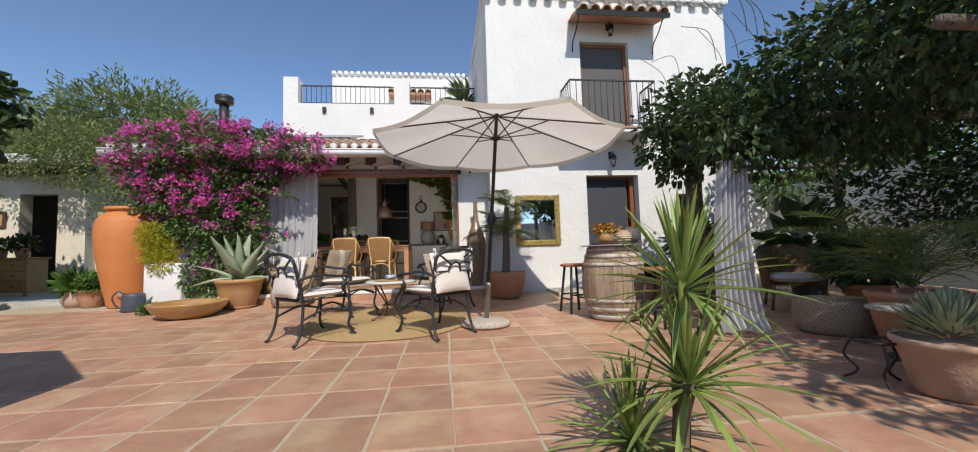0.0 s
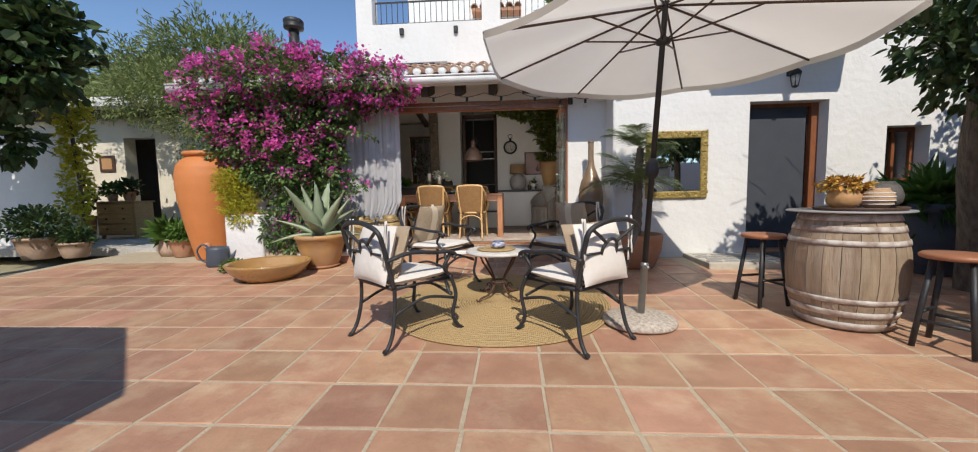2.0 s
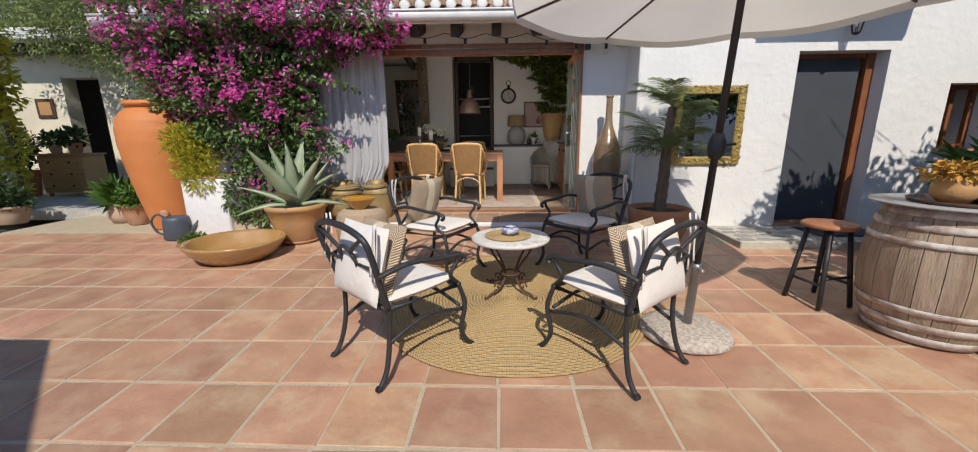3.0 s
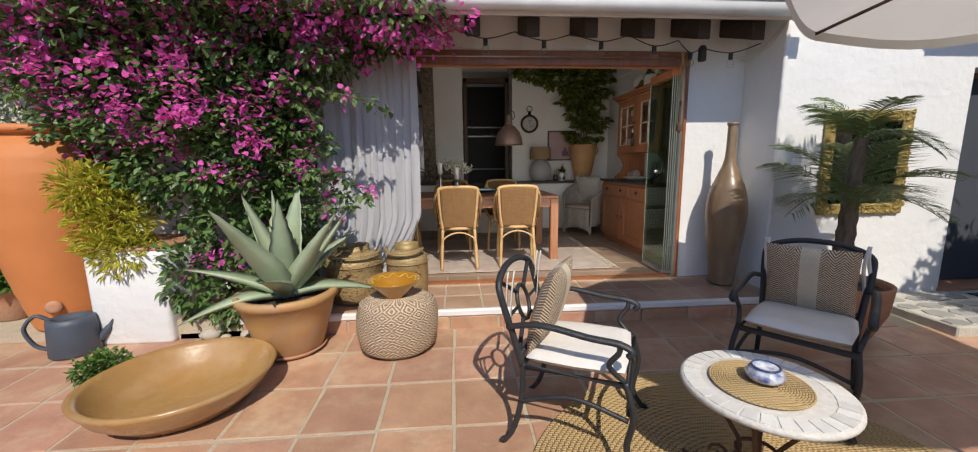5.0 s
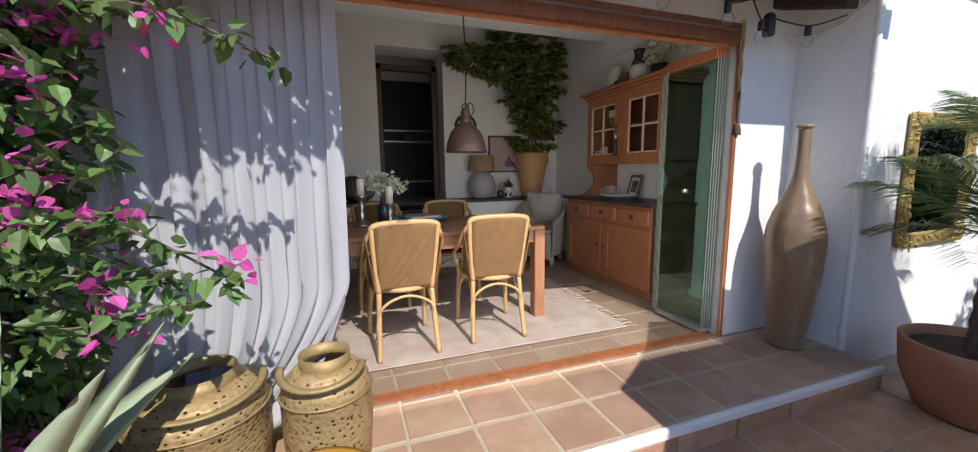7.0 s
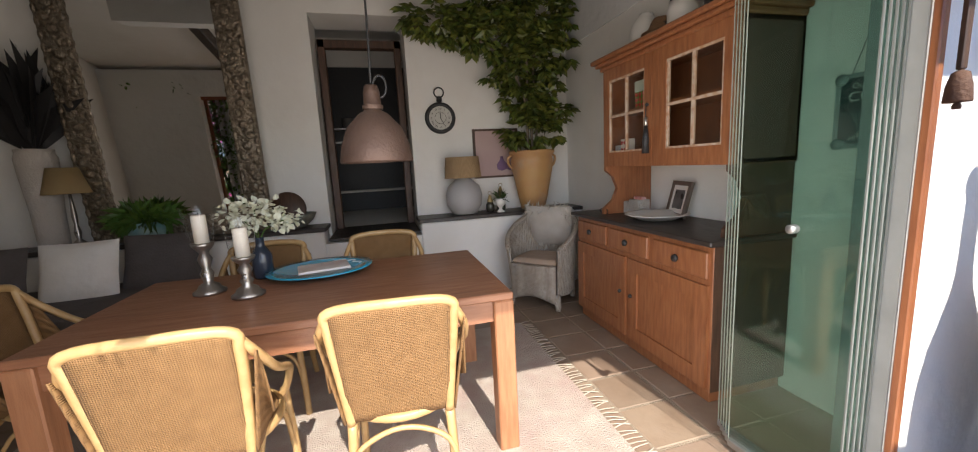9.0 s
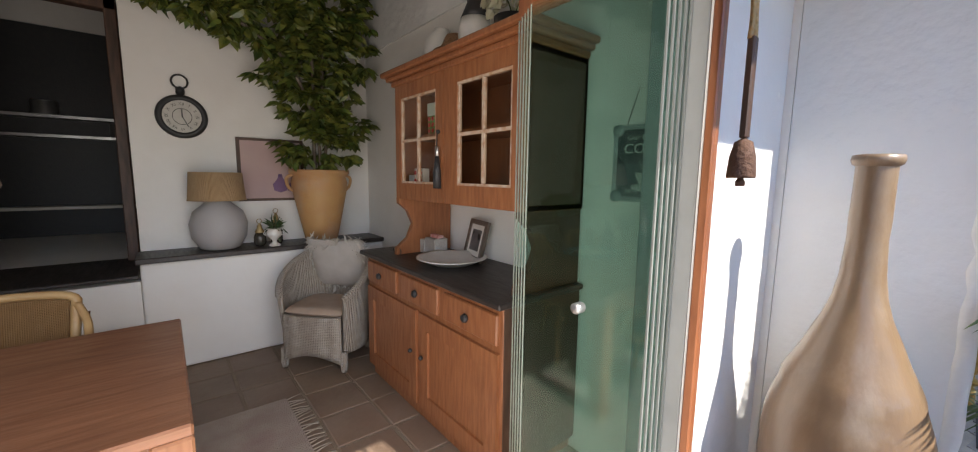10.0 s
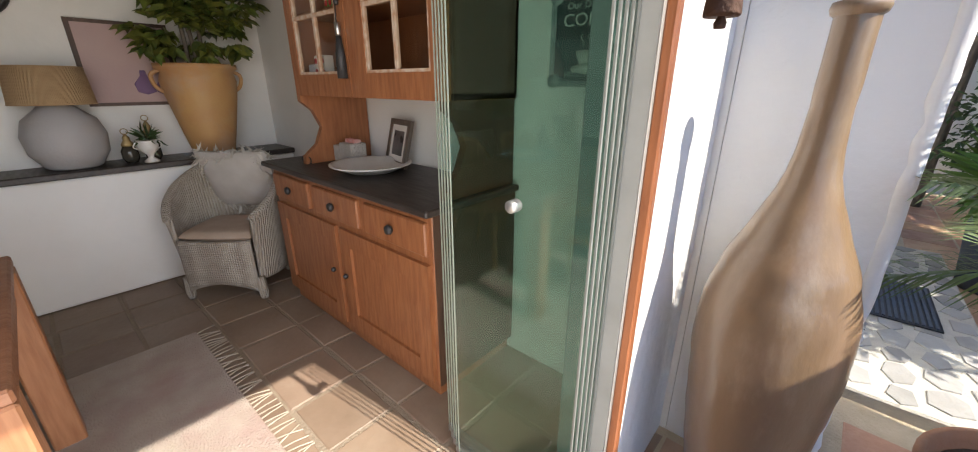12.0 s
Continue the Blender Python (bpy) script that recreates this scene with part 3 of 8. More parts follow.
BARK = mat("bark", (0.20, 0.16, 0.12), (0.1, 0.08, 0.06), rough=0.9, scale=14, amount=1, bump=0.8, bscale=30, stretch=(2, 2, 0.5))
POT_OR = mat("orange_terracotta", (0.60, 0.215, 0.065), (0.53, 0.18, 0.05), rough=0.6, scale=4, bump=0.12, bscale=25, grime=(0.42, 0.14, 0.05), gamount=0.3)
POT_TC = mat("terracotta_pot", (0.46, 0.22, 0.12), (0.38, 0.17, 0.09), rough=0.75, scale=5, bump=0.2, bscale=40, grime=(0.52, 0.40, 0.30), gscale=3, gamount=0.5)
POT_YL = mat("ochre_pot", (0.50, 0.29, 0.11), (0.44, 0.21, 0.09), rough=0.55, scale=3.5, amount=0.9, bump=0.15, bscale=30, grime=(0.38, 0.30, 0.22), gscale=4, gamount=0.6)
POT_BEIGE = mat("beige_terracotta", (0.48, 0.32, 0.22), (0.40, 0.26, 0.17), rough=0.8, scale=5, bump=0.25, bscale=40, grime=(0.6, 0.5, 0.42), gscale=3, gamount=0.5)
VASE_M = mat("glazed_brown_clay", (0.25, 0.165, 0.095), (0.17, 0.105, 0.06), rough=0.34, scale=4, amount=0.8, bump=0.22, bscale=9, coat=0.3, grime=(0.42, 0.34, 0.25), gscale=2.6, gamount=0.65, stretch=(1.6, 1.6, 0.6))
BRASS = mat("antique_brass", (0.40, 0.29, 0.13), (0.27, 0.185, 0.08), rough=0.55, scale=14, amount=0.8, bump=0.15, metal=0.4)
SLATE = mat("blue_grey_metal", (0.07, 0.085, 0.11), (0.05, 0.06, 0.08), rough=0.5, scale=8, bump=0.1)
SOIL = mat("soil", (0.07, 0.045, 0.03), rough=0.95, scale=30, bump=0.8)
JUTE = weave_mat("jute", (0.52, 0.37, 0.18), (0.40, 0.27, 0.12), scale=22, bump=0.6)
STEEL = mat("galvanised_pole", (0.42, 0.42, 0.42), rough=0.35, scale=10, bump=0.05, metal=0.8)
GRANITE = mat("pebble_concrete", (0.58, 0.52, 0.45), (0.34, 0.28, 0.23), rough=0.85, scale=45, amount=1, bump=0.7, bscale=60)
STRIPE = None


def stripe_mat():
    """Cushion cloth: white middle band, brown and ochre zigzag weave on both sides."""
    m = mat("striped_cushion_cloth", (0.62, 0.53, 0.40), (0.55, 0.46, 0.34), rough=0.95, scale=30, bump=0)
    t = m.node_tree
    n, l = t.nodes, t.links
    p = n["Principled BSDF"]
    tc = n.new("ShaderNodeTexCoord")
    sep = n.new("ShaderNodeSeparateXYZ")
    l.new(tc.outputs["Object"], sep.inputs[0])
    ab = n.new("ShaderNodeMath")
    ab.operation = "ABSOLUTE"
    l.new(sep.outputs["X"], ab.inputs[0])
    w = n.new("ShaderNodeTexWave")
    w.wave_type = "BANDS"
    w.bands_direction = "Y"
    w.inputs["Scale"].default_value = 22
    w.inputs["Distortion"].default_value = 0
    cmb = n.new("ShaderNodeCombineXYZ")
    pp = n.new("ShaderNodeMath")
    pp.operation = "PINGPONG"
    pp.inputs[1].default_value = 0.035
    l.new(sep.outputs["X"], pp.inputs[0])
    ad = n.new("ShaderNodeMath")
    ad.operation = "ADD"
    l.new(sep.outputs["Y"], ad.inputs[0])
    l.new(pp.outputs[0], ad.inputs[1])
    l.new(ad.outputs[0], cmb.inputs["Y"])
    l.new(cmb.outputs[0], w.inputs["Vector"])
    ramp = n.new("ShaderNodeValToRGB")
    e = ramp.color_ramp
    e.interpolation = "CONSTANT"
    e.elements[0].position, e.elements[0].color = 0.0, (0, 0, 0, 1)
    e.elements[1].position, e.elements[1].color = 0.17, (1, 1, 1, 1)
    sc = n.new("ShaderNodeMath")
    sc.operation = "MULTIPLY"
    sc.inputs[1].default_value = 4.0
    l.new(ab.outputs[0], sc.inputs[0])
    l.new(sc.outputs[0], ramp.inputs[0])
    gt = n.new("ShaderNodeMath")
    gt.operation = "GREATER_THAN"
    gt.inputs[1].default_value = 0.45
    l.new(w.outputs["Fac"], gt.inputs[0])
    mm = n.new("ShaderNodeMath")
    mm.operation = "MULTIPLY"
    l.new(gt.outputs[0], mm.inputs[0])
    l.new(ramp.outputs[0], mm.inputs[1])
    mx = n.new("ShaderNodeMix")
    mx.data_type = "RGBA"
    old = p.inputs["Base Color"].links[0].from_socket
    l.new(mm.outputs[0], mx.inputs["Factor"])
    l.new(old, mx.inputs["A"])
    mx.inputs["B"].default_value = (0.20, 0.115, 0.06, 1)
    l.new(mx.outputs["Result"], p.inputs["Base Color"])
    bp = n.new("ShaderNodeBump")
    bp.inputs["Strength"].default_value = 0.5
    bp.inputs["Distance"].default_value = 0.005
    l.new(w.outputs["Fac"], bp.inputs["Height"])
    l.new(bp.outputs[0], p.inputs["Normal"])
    return m


STRIPE = stripe_mat()


def zigzag_mat(name, a, b, count=14.0, rows=26.0):
    """Woven basket with rows of diamonds round it."""
    m = mat(name, a, tuple(c * 0.9 for c in a), rough=0.9, scale=30, bump=0)
    t = m.node_tree
    n, l = t.nodes, t.links
    p = n["Principled BSDF"]
    tc = n.new("ShaderNodeTexCoord")
    sep = n.new("ShaderNodeSeparateXYZ")
    l.new(tc.outputs["Object"], sep.inputs[0])
    at2 = n.new("ShaderNodeMath")
    at2.operation = "ARCTAN2"
    l.new(sep.outputs["Y"], at2.inputs[0])
    l.new(sep.outputs["X"], at2.inputs[1])
    k = n.new("ShaderNodeMath")
    k.operation = "MULTIPLY"
    k.inputs[1].default_value = count / math.pi
    l.new(at2.outputs[0], k.inputs[0])
    pp = n.new("ShaderNodeMath")
    pp.operation = "PINGPONG"
    pp.inputs[1].default_value = 1.0
    l.new(k.outputs[0], pp.inputs[0])
    zz = n.new("ShaderNodeMath")
    zz.operation = "MULTIPLY"
    zz.inputs[1].default_value = rows
    l.new(sep.outputs["Z"], zz.inputs[0])
    zp = n.new("ShaderNodeMath")
    zp.operation = "PINGPONG"
    zp.inputs[1].default_value = 1.0
    l.new(zz.outputs[0], zp.inputs[0])
    su = n.new("ShaderNodeMath")
    su.operation = "ADD"
    l.new(pp.outputs[0], su.inputs[0])
    l.new(zp.outputs[0], su.inputs[1])
    s3 = n.new("ShaderNodeMath")
    s3.operation = "MULTIPLY"
    s3.inputs[1].default_value = 2.0
    l.new(su.outputs[0], s3.inputs[0])
    fr = n.new("ShaderNodeMath")
    fr.operation = "FRACT"
    l.new(s3.outputs[0], fr.inputs[0])
    gt = n.new("ShaderNodeMath")
    gt.operation = "GREATER_THAN"
    gt.inputs[1].default_value = 0.52
    l.new(fr.outputs[0], gt.inputs[0])
    mx = n.new("ShaderNodeMix")
    mx.data_type = "RGBA"
    old = p.inputs["Base Color"].links[0].from_socket
    l.new(gt.outputs[0], mx.inputs["Factor"])
    l.new(old, mx.inputs["A"])
    mx.inputs["B"].default_value = (*b, 1)
    l.new(mx.outputs["Result"], p.inputs["Base Color"])
    wv = n.new("ShaderNodeTexWave")
    wv.bands_direction = "Z"
    wv.inputs["Scale"].default_value = 30
    wv.inputs["Distortion"].default_value = 2
    l.new(tc.outputs["Object"], wv.inputs["Vector"])
    bp = n.new("ShaderNodeBump")
    bp.inputs["Strength"].default_value = 0.7
    bp.inputs["Distance"].default_value = 0.008
    l.new(wv.outputs["Fac"], bp.inputs["Height"])
    l.new(bp.outputs[0], p.inputs["Normal"])
    return m


BASKET = zigzag_mat("patterned_basket", (0.62, 0.52, 0.38), (0.30, 0.17, 0.09))


# ---- courtyard: seating under the parasol ----
def patio_chair():
    t = thing("patio_chair", "dark cast metal garden armchair with a white seat pad", "chair", group="garden chairs")
    for sx in (-1, 1):
        part("leg", Shape().tube(bez([(sx * .245, .225, .42), (sx * .262, .26, .28), (sx * .25, .235, .12), (sx * .265, .285, .018), (sx * .268, .305, .022)], 6), [.014] * 19 + [.013] * 4 + [.018, .018], 8), IRON, t)
        part("leg", Shape().tube(bez([(sx * .225, -.225, .42), (sx * .225, -.235, .25), (sx * .235, -.27, .1), (sx * .24, -.32, .018), (sx * .242, -.335, .022)], 6), [.014] * 19 + [.013] * 4 + [.018, .018], 8), IRON, t)
        part("armrest", Shape().tube(bez([(sx * .25, -.285, .60), (sx * .275, -.12, .635), (sx * .28, .08, .61), (sx * .28, .2, .60), (sx * .28, .25, .575), (sx * .28, .235, .55)], 6), .014, 8, flat=1.35).tube(bez([(sx * .245, .225, .42), (sx * .262, .16, .49), (sx * .275, .2, .56), (sx * .28, .2, .60)], 6), .012, 8), IRON, t)
    fr = Shape()
    fr.tube([(-.245, .235, .405), (.245, .235, .405), (.225, -.23, .405), (-.225, -.23, .405)], .016, 8, closed=True)
    fr.tube(bez([(-.235, .24, .27), (0, .235, .32), (.235, .24, .27)], 6), .011, 8)
    for sx in (-1, 1):
        fr.tube(bez([(sx * .25, .24, .25), (sx * .24, 0, .3), (sx * .23, -.24, .23)], 6), .011, 8)
    part("seat_frame", fr, IRON, t)
    top = [(-.225, -.23, .41), (-.235, -.265, .55), (-.25, -.305, .70), (-.235, -.33, .79), (-.12, -.345, .835), (0, -.35, .845), (.12, -.345, .835), (.235, -.33, .79), (.25, -.305, .70), (.235, -.265, .55), (.225, -.23, .41)]
    part("back_frame", Shape().tube(bez(top, 5), .0165, 8), IRON, t)
    lat = Shape()

    def bk(x, z):
        return (x, -.232 - (z - .41) * .26, z)
    lat.tube([bk(.075 * math.cos(a * math.pi / 8), .635 + .085 * math.sin(a * math.pi / 8)) for a in range(16)], .011, 8, closed=True)
    for sx in (-1, 1):
        for zz, ze in ((.70, .80), (.57, .46)):
            lat.tube(bez([bk(sx * .055, zz), bk(sx * .13, (zz * 1.1 + ze * .9) / 2), bk(sx * .225, ze)], 5), .011, 8)
        lat.tube([bk(sx * .075, .635), bk(sx * .235, .635)], .009, 6)
    lat.tube([bk(-.225, .45), bk(.225, .45)], .011, 8)
    part("back_lattice", lat, IRON, t)
    c = part("seat_cushion", cushion_shape(.47, .46, .065), CUSHION, t, "white cotton seat pad")
    c.location = (0, 0.005, .415)
    for sx in (-1, 1):
        for k in range(2):
            ties = Shape()
            ties.grid(1, 8, lambda u, v, sx=sx, k=k: (sx * (.225 + .012 * k) + .018 * (u - .5) + .012 * math.sin(v * 4 + k), -.262 - .02 * k - .03 * v, .44 - v * (.30 - .05 * k)))
            part("tie", ties, CUSHION, c, thick=0.003)
    return t


def pillow(m, label, material, w=.40, h=.40, back=False):
    ob = solo("throw_pillow" if not back else "back_cushion", cushion_shape(w, h, .13, pinch=.5, pillow=True), material, label, "cushion")
    ob.matrix_world = m
    return ob


CHAIRS = [(-1.18, 4.10, -41), (0.03, 4.07, 40), (-1.14, 5.34, -117), (0.13, 5.48, 130)]
chair0 = patio_chair()
for i, (x, y, rz) in enumerate(CHAIRS):
    c = chair0 if i == 0 else copy_thing(chair0, at(x, y, rz))
    c.matrix_world = at(x, y, rz) @ pose(0, 0, 0, 1.2, 0, 0)
    base = at(x, y, rz)
    if i < 2:
        pillow(base @ pose(0, -.235, .615, 75, 0, 0) @ Matrix.Translation((0, -.0, -.055)), "white back cushion tied to a garden chair", CUSHION, .42, .38, True)
        pillow(base @ pose(0, -.135, .60, 71, 0, 0) @ Matrix.Translation((0, 0, -.05)), "woven brown and cream striped cushion on a garden chair", STRIPE)
    else:
        pillow(base @ pose(0, -.155, .645, 73, 0, 0) @ Matrix.Translation((0, 0, -.06)), "woven brown and cream striped cushion leaning on a garden chair", STRIPE)

TX, TY = -0.53, 4.93
tb = thing("coffee_table", "round coffee table with a mosaic top and rusty scrolled iron legs", "table", at(TX, TY))
part("tabletop", Shape().lathe([(.27, .425), (.298, .43), (.302, .44), (.30, .452), (.29, .456), (.001, .456)], 48), mat("pale_mosaic", (0.66, 0.63, 0.58), (0.5, 0.47, 0.42), rough=0.6, scale=40, amount=0.6, bump=0.3, bscale=60), tb, "cream stone mosaic top")
ring = Shape()
for k in range(30):
    a0 = 2 * math.pi * (k + .08) / 30
    a1 = 2 * math.pi * (k + .92) / 30
    v = [(r * math.cos(a), r * math.sin(a), z) for z in (.4562, .459) for r, a in ((.225, a0), (.225, a1), (.29, a1), (.29, a0))]
    ring.add(v, [(4, 5, 6, 7), (0, 4, 7, 3), (1, 2, 6, 5), (2, 3, 7, 6), (0, 1, 5, 4)])
part("mosaic_ring", ring, mat("mosaic_stone", (0.70, 0.68, 0.64), (0.55, 0.53, 0.5), rough=0.55, scale=20, bump=0.1, island=0.12), tb)["kind"] = "stuff"
for k in range(4):
    a = 45 + 90 * k
    m = pose(0, 0, 0, 0, 0, a)
    leg = Shape()
    pts = bez([(.22, 0, .425), (.19, 0, .36), (.10, 0, .24), (.06, 0, .15), (.12, 0, .06), (.22, 0, .035), (.25, 0, .012), (.275, 0, .03)], 6)
    leg.tube(pts, .009, 8, m)
    leg.tube([(.13 + (.045 - .004 * i) * math.cos(i * .7), 0, .085 + (.045 - .004 * i) * math.sin(i * .7)) for i in range(11)], .007, 6, m)
    part("leg", leg, RUST, tb, "rusty scrolled iron leg")
part("leg_ring", Shape().tube([(.075 * math.cos(i * math.pi / 8), .075 * math.sin(i * math.pi / 8), .16) for i in range(16)], .008, 6, closed=True), RUST, tb)
s = Shape()
for i in range(1, 21):
    r = .0087 * i
    s.tube([(r * math.cos(a * math.pi / 18), r * math.sin(a * math.pi / 18), .005) for a in range(36)], .0048, 6, closed=True)
solo("placemat", s, JUTE, "round woven raffia placemat on the mosaic table", "placemat", at(TX, TY) @ pose(-.02, 0, .461))
cp = thing("ceramic_pot", "lidded white ceramic pot with blue painting on the placemat", "pot", at(TX, TY) @ pose(0, 0, .474))
CERAM = mat("blue_white_glaze", (0.72, 0.73, 0.75), (0.06, 0.10, 0.28), rough=0.2, scale=28, amount=1.0, bump=0, coat=0.6)
part("body", Shape().lathe([(.035, 0), (.062, .012), (.07, .03), (.06, .048), (.045, .055), (.05, .06), (.046, .062), (.03, .05)], 28), CERAM, cp)
part("rim", Shape().tube([(.048 * math.cos(a * math.pi / 12), .048 * math.sin(a * math.pi / 12), .061) for a in range(24)], .004, 6, closed=True), mat("blue_glaze", (0.04, 0.07, 0.2), rough=0.25, bump=0), cp)
# jute rug of coiled rings
s = Shape()
RX, RY, RR = -0.52, 4.78, 0.97
for i in range(42):
    r = .012 + i * RR / 42
    s.tube([(r * math.cos(a * math.pi / 32), r * math.sin(a * math.pi / 32), .004) for a in range(64)], .0125, 6, closed=True)
for k, p in enumerate(s.v):
    w = 1 + .012 * math.sin(math.atan2(p[1], p[0]) * 5)
    s.v[k] = (p[0] * w, p[1] * w, p[2] * .6)
rug = solo("jute_rug", s, JUTE, "round coiled jute rug under the garden seats", "rug", kind="stuff")
rug.matrix_world = pose(RX, RY, gz(RY) + .006, 1.95, 0, 0)

# parasol
pr = thing("parasol", "open beige canvas parasol on a dark pole with a stone foot", "parasol", at(0.57, 4.3))
part("foot", Shape().lathe([(.005, 0), (.26, 0), (.275, .015), (.265, .04), (.21, .062), (.05, .072), (.03, .075)], 40, wob=.05), GRANITE, pr, "round pebble concrete foot")
lean = pose(0, 0, 0, -4.0, 5.0, 0)
part("sleeve", Shape().lathe([(.027, .06), (.027, .42), (.03, .42), (.03, .45), (.022, .46)], 16, lean), STEEL, pr, "galvanised steel sleeve")
part("pole", Shape().lathe([(.021, .44), (.021, 2.42), (.03, 2.43), (.03, 2.47), (.008, 2.5)], 16, lean), BLACK, pr)
part("crank", Shape().lathe([(.03, 1.1), (.045, 1.13), (.05, 1.17), (.045, 1.21), (.03, 1.25)], 14, lean).tube([(.11, .08, 1.17), (.22, .1, 1.18)], .009, 8), BLACK, pr)
part("knob", Shape().tube([(.04, .01, .43), (.04, -.05, .43)], .012, 8), STEEL, pr)
R8, ZT, ZE = 1.42, 2.42, 2.09
CXU, CYU = .21, .17
can = Shape()
NR = 8


def canopy_pt(u, v, z0=0.0):
    a = u * 2 * math.pi + radians(18)
    k = (u * NR) % 1.0
    chord = math.cos(math.pi / NR) / math.cos((k - .5) * 2 * math.pi / NR)
    r = R8 * v * chord
    sag = .055 * math.sin(math.pi * k) * v
    return (CXU + r * math.cos(a), CYU + r * math.sin(a), ZT - (ZT - ZE) * (v ** 1.05) - sag + z0)


can.grid(NR * 6, 10, lambda u, v: canopy_pt(u, .02 + .98 * v))
can.grid(NR * 6, 1, lambda u, v: tuple(Vector(canopy_pt(u, 1)) - Vector((0, 0, .05 * v))))
part("canopy", can, CANVAS, pr, "taut beige canvas canopy")
for k in range(NR):
    a = radians(18 + 360 / NR * k)
    q = (CXU + R8 * math.cos(a), CYU + R8 * math.sin(a), ZE - .014)
    rib = part("rib", Shape().tube([(CXU + .03 * math.cos(a), CYU + .03 * math.sin(a), ZT - .04), (CXU + .5 * R8 * math.cos(a), CYU + .5 * R8 * math.sin(a), (ZT + ZE) / 2 - .022), q], .009, 6), DARKWOOD, pr)
    part("strut", Shape().tube([(CXU - .02 + .03 * math.cos(a), CYU - .02 + .03 * math.sin(a), 2.12), (CXU + .45 * R8 * math.cos(a), CYU + .45 * R8 * math.sin(a), ZT - (ZT - ZE) * .43 - .025)], .007, 6), DARKWOOD, rib)
part("hub", Shape().lathe([(.025, 2.09), (.05, 2.1), (.05, 2.135), (.025, 2.15)], 14, Matrix.Translation((CXU - .02, CYU - .02, 0))), BLACK, pr)

# second parasol, whose shadow falls on the tiles
p2 = thing("parasol", "open beige canvas parasol shading the far tiles", "parasol", pose(-3.93, 0.27, 0))
can2 = Shape()
c8 = math.cos(math.pi / 8)
can2.grid(8, 6, lambda u, v: (1.72 / c8 * v * math.cos(u * 2 * math.pi + radians(22.5)), 1.72 / c8 * v * math.sin(u * 2 * math.pi + radians(22.5)), 2.75 - .45 * v), smooth=False)
part("canopy", can2, mat("heavy_canvas", (0.58, 0.52, 0.45), rough=0.9, scale=4, bump=0.1), p2, thick=.004)
part("pole", Shape().lathe([(.022, 0.05), (.022, 2.74)], 14), BLACK, p2)
part("foot", Shape().lathe([(.28, 0), (.28, .05), (.05, .07)], 32), GRANITE, p2)

# ---- barrel, stools and what stands on the barrel ----
OAK = mat("weathered_oak", (0.37, 0.28, 0.19), (0.24, 0.17, 0.11), rough=0.85, scale=9, amount=0.9, bump=0.35, bscale=40, stretch=(3, 3, 0.35), grime=(0.5, 0.44, 0.36), gscale=2, gamount=0.5, rand=0.12)
HOOP = mat("painted_worn_hoop", (0.62, 0.58, 0.53), (0.2, 0.12, 0.08), rough=0.7, scale=10, amount=0.75, bump=0.3, bscale=40, grime=(0.22, 0.10, 0.06), gscale=5, gamount=0.8)
ba = thing("barrel", "weathered oak wine barrel used as a bar table", "barrel", at(2.07, 4.36))
HB = .82


def br(z):
    t = (z / HB - .5) * 2
    return .355 - .085 * abs(t) ** 2.1


stave = Shape()
NS = 22
for j in range(10):
    for e in (0, 1):
        z = HB * j / 9
        a = (math.pi * 2 / NS) * (.02 if e == 0 else .98)
        stave.v += [(br(z) * math.cos(a), br(z) * math.sin(a), z), ((br(z) - .025) * math.cos(a), (br(z) - .025) * math.sin(a), z)]
for j in range(9):
    o = j * 4
    for q in ((0, 2, 6, 4), (1, 5, 7, 3), (0, 4, 5, 1), (2, 3, 7, 6)):
        stave.f.append(tuple(o + i for i in q))
        stave.smooth.append(False)
stave.f += [(0, 1, 3, 2), (36, 38, 39, 37)]
stave.smooth += [False, False]
sm = stave.mesh("stave")
for k in range(NS):
    ob = part("stave", sm, OAK, ba)
    ob.rotation_euler = (0, 0, 2 * math.pi * k / NS)
part("head", Shape().lathe([(.001, HB - .04), (.255, HB - .04), (.255, HB - .02), (.001, HB - .02)], 36), OAK, ba)
part("liner", Shape().lathe([(br(HB * i / 10) - .028, HB * i / 10) for i in range(11)], 30, cap=False), DARKWOOD, ba)
for z0, z1 in ((.01, .06), (.10, .145), (.20, .235), (.60, .635), (.69, .73), (.765, .81)):
    part("hoop", Shape().lathe([(br(z0) + .001, z0), (br(z0) + .006, z0), (br((z0 + z1) / 2) + .006, (z0 + z1) / 2), (br(z1) + .006, z1), (br(z1) + .001, z1)], 40, cap=False), HOOP, ba, "rusty hoop with worn white paint")
TOPB = gz(4.36) + HB
GLASSTOP = plain_mat("dark_glass_top", (0.05, 0.055, 0.06), 0.1)
solo("round_tray", Shape().lathe([(.001, 0), (.36, 0), (.365, .006), (.36, .012), (.001, .012)], 48), mat("grey_slab", (0.34, 0.34, 0.35), rough=0.3, scale=8, bump=0.05), "thin round grey top lying on the barrel", "table top", at(2.07, 4.36, z=TOPB + .001))
solo("serving_tray", Shape().lathe([(.001, 0), (.24, 0), (.25, .02), (.245, .022), (.23, .008), (.001, .008)], 40, sx=1.1), DARKWOOD, "dark round tray on the barrel", "tray", at(2.1, 4.3, z=TOPB + .014))
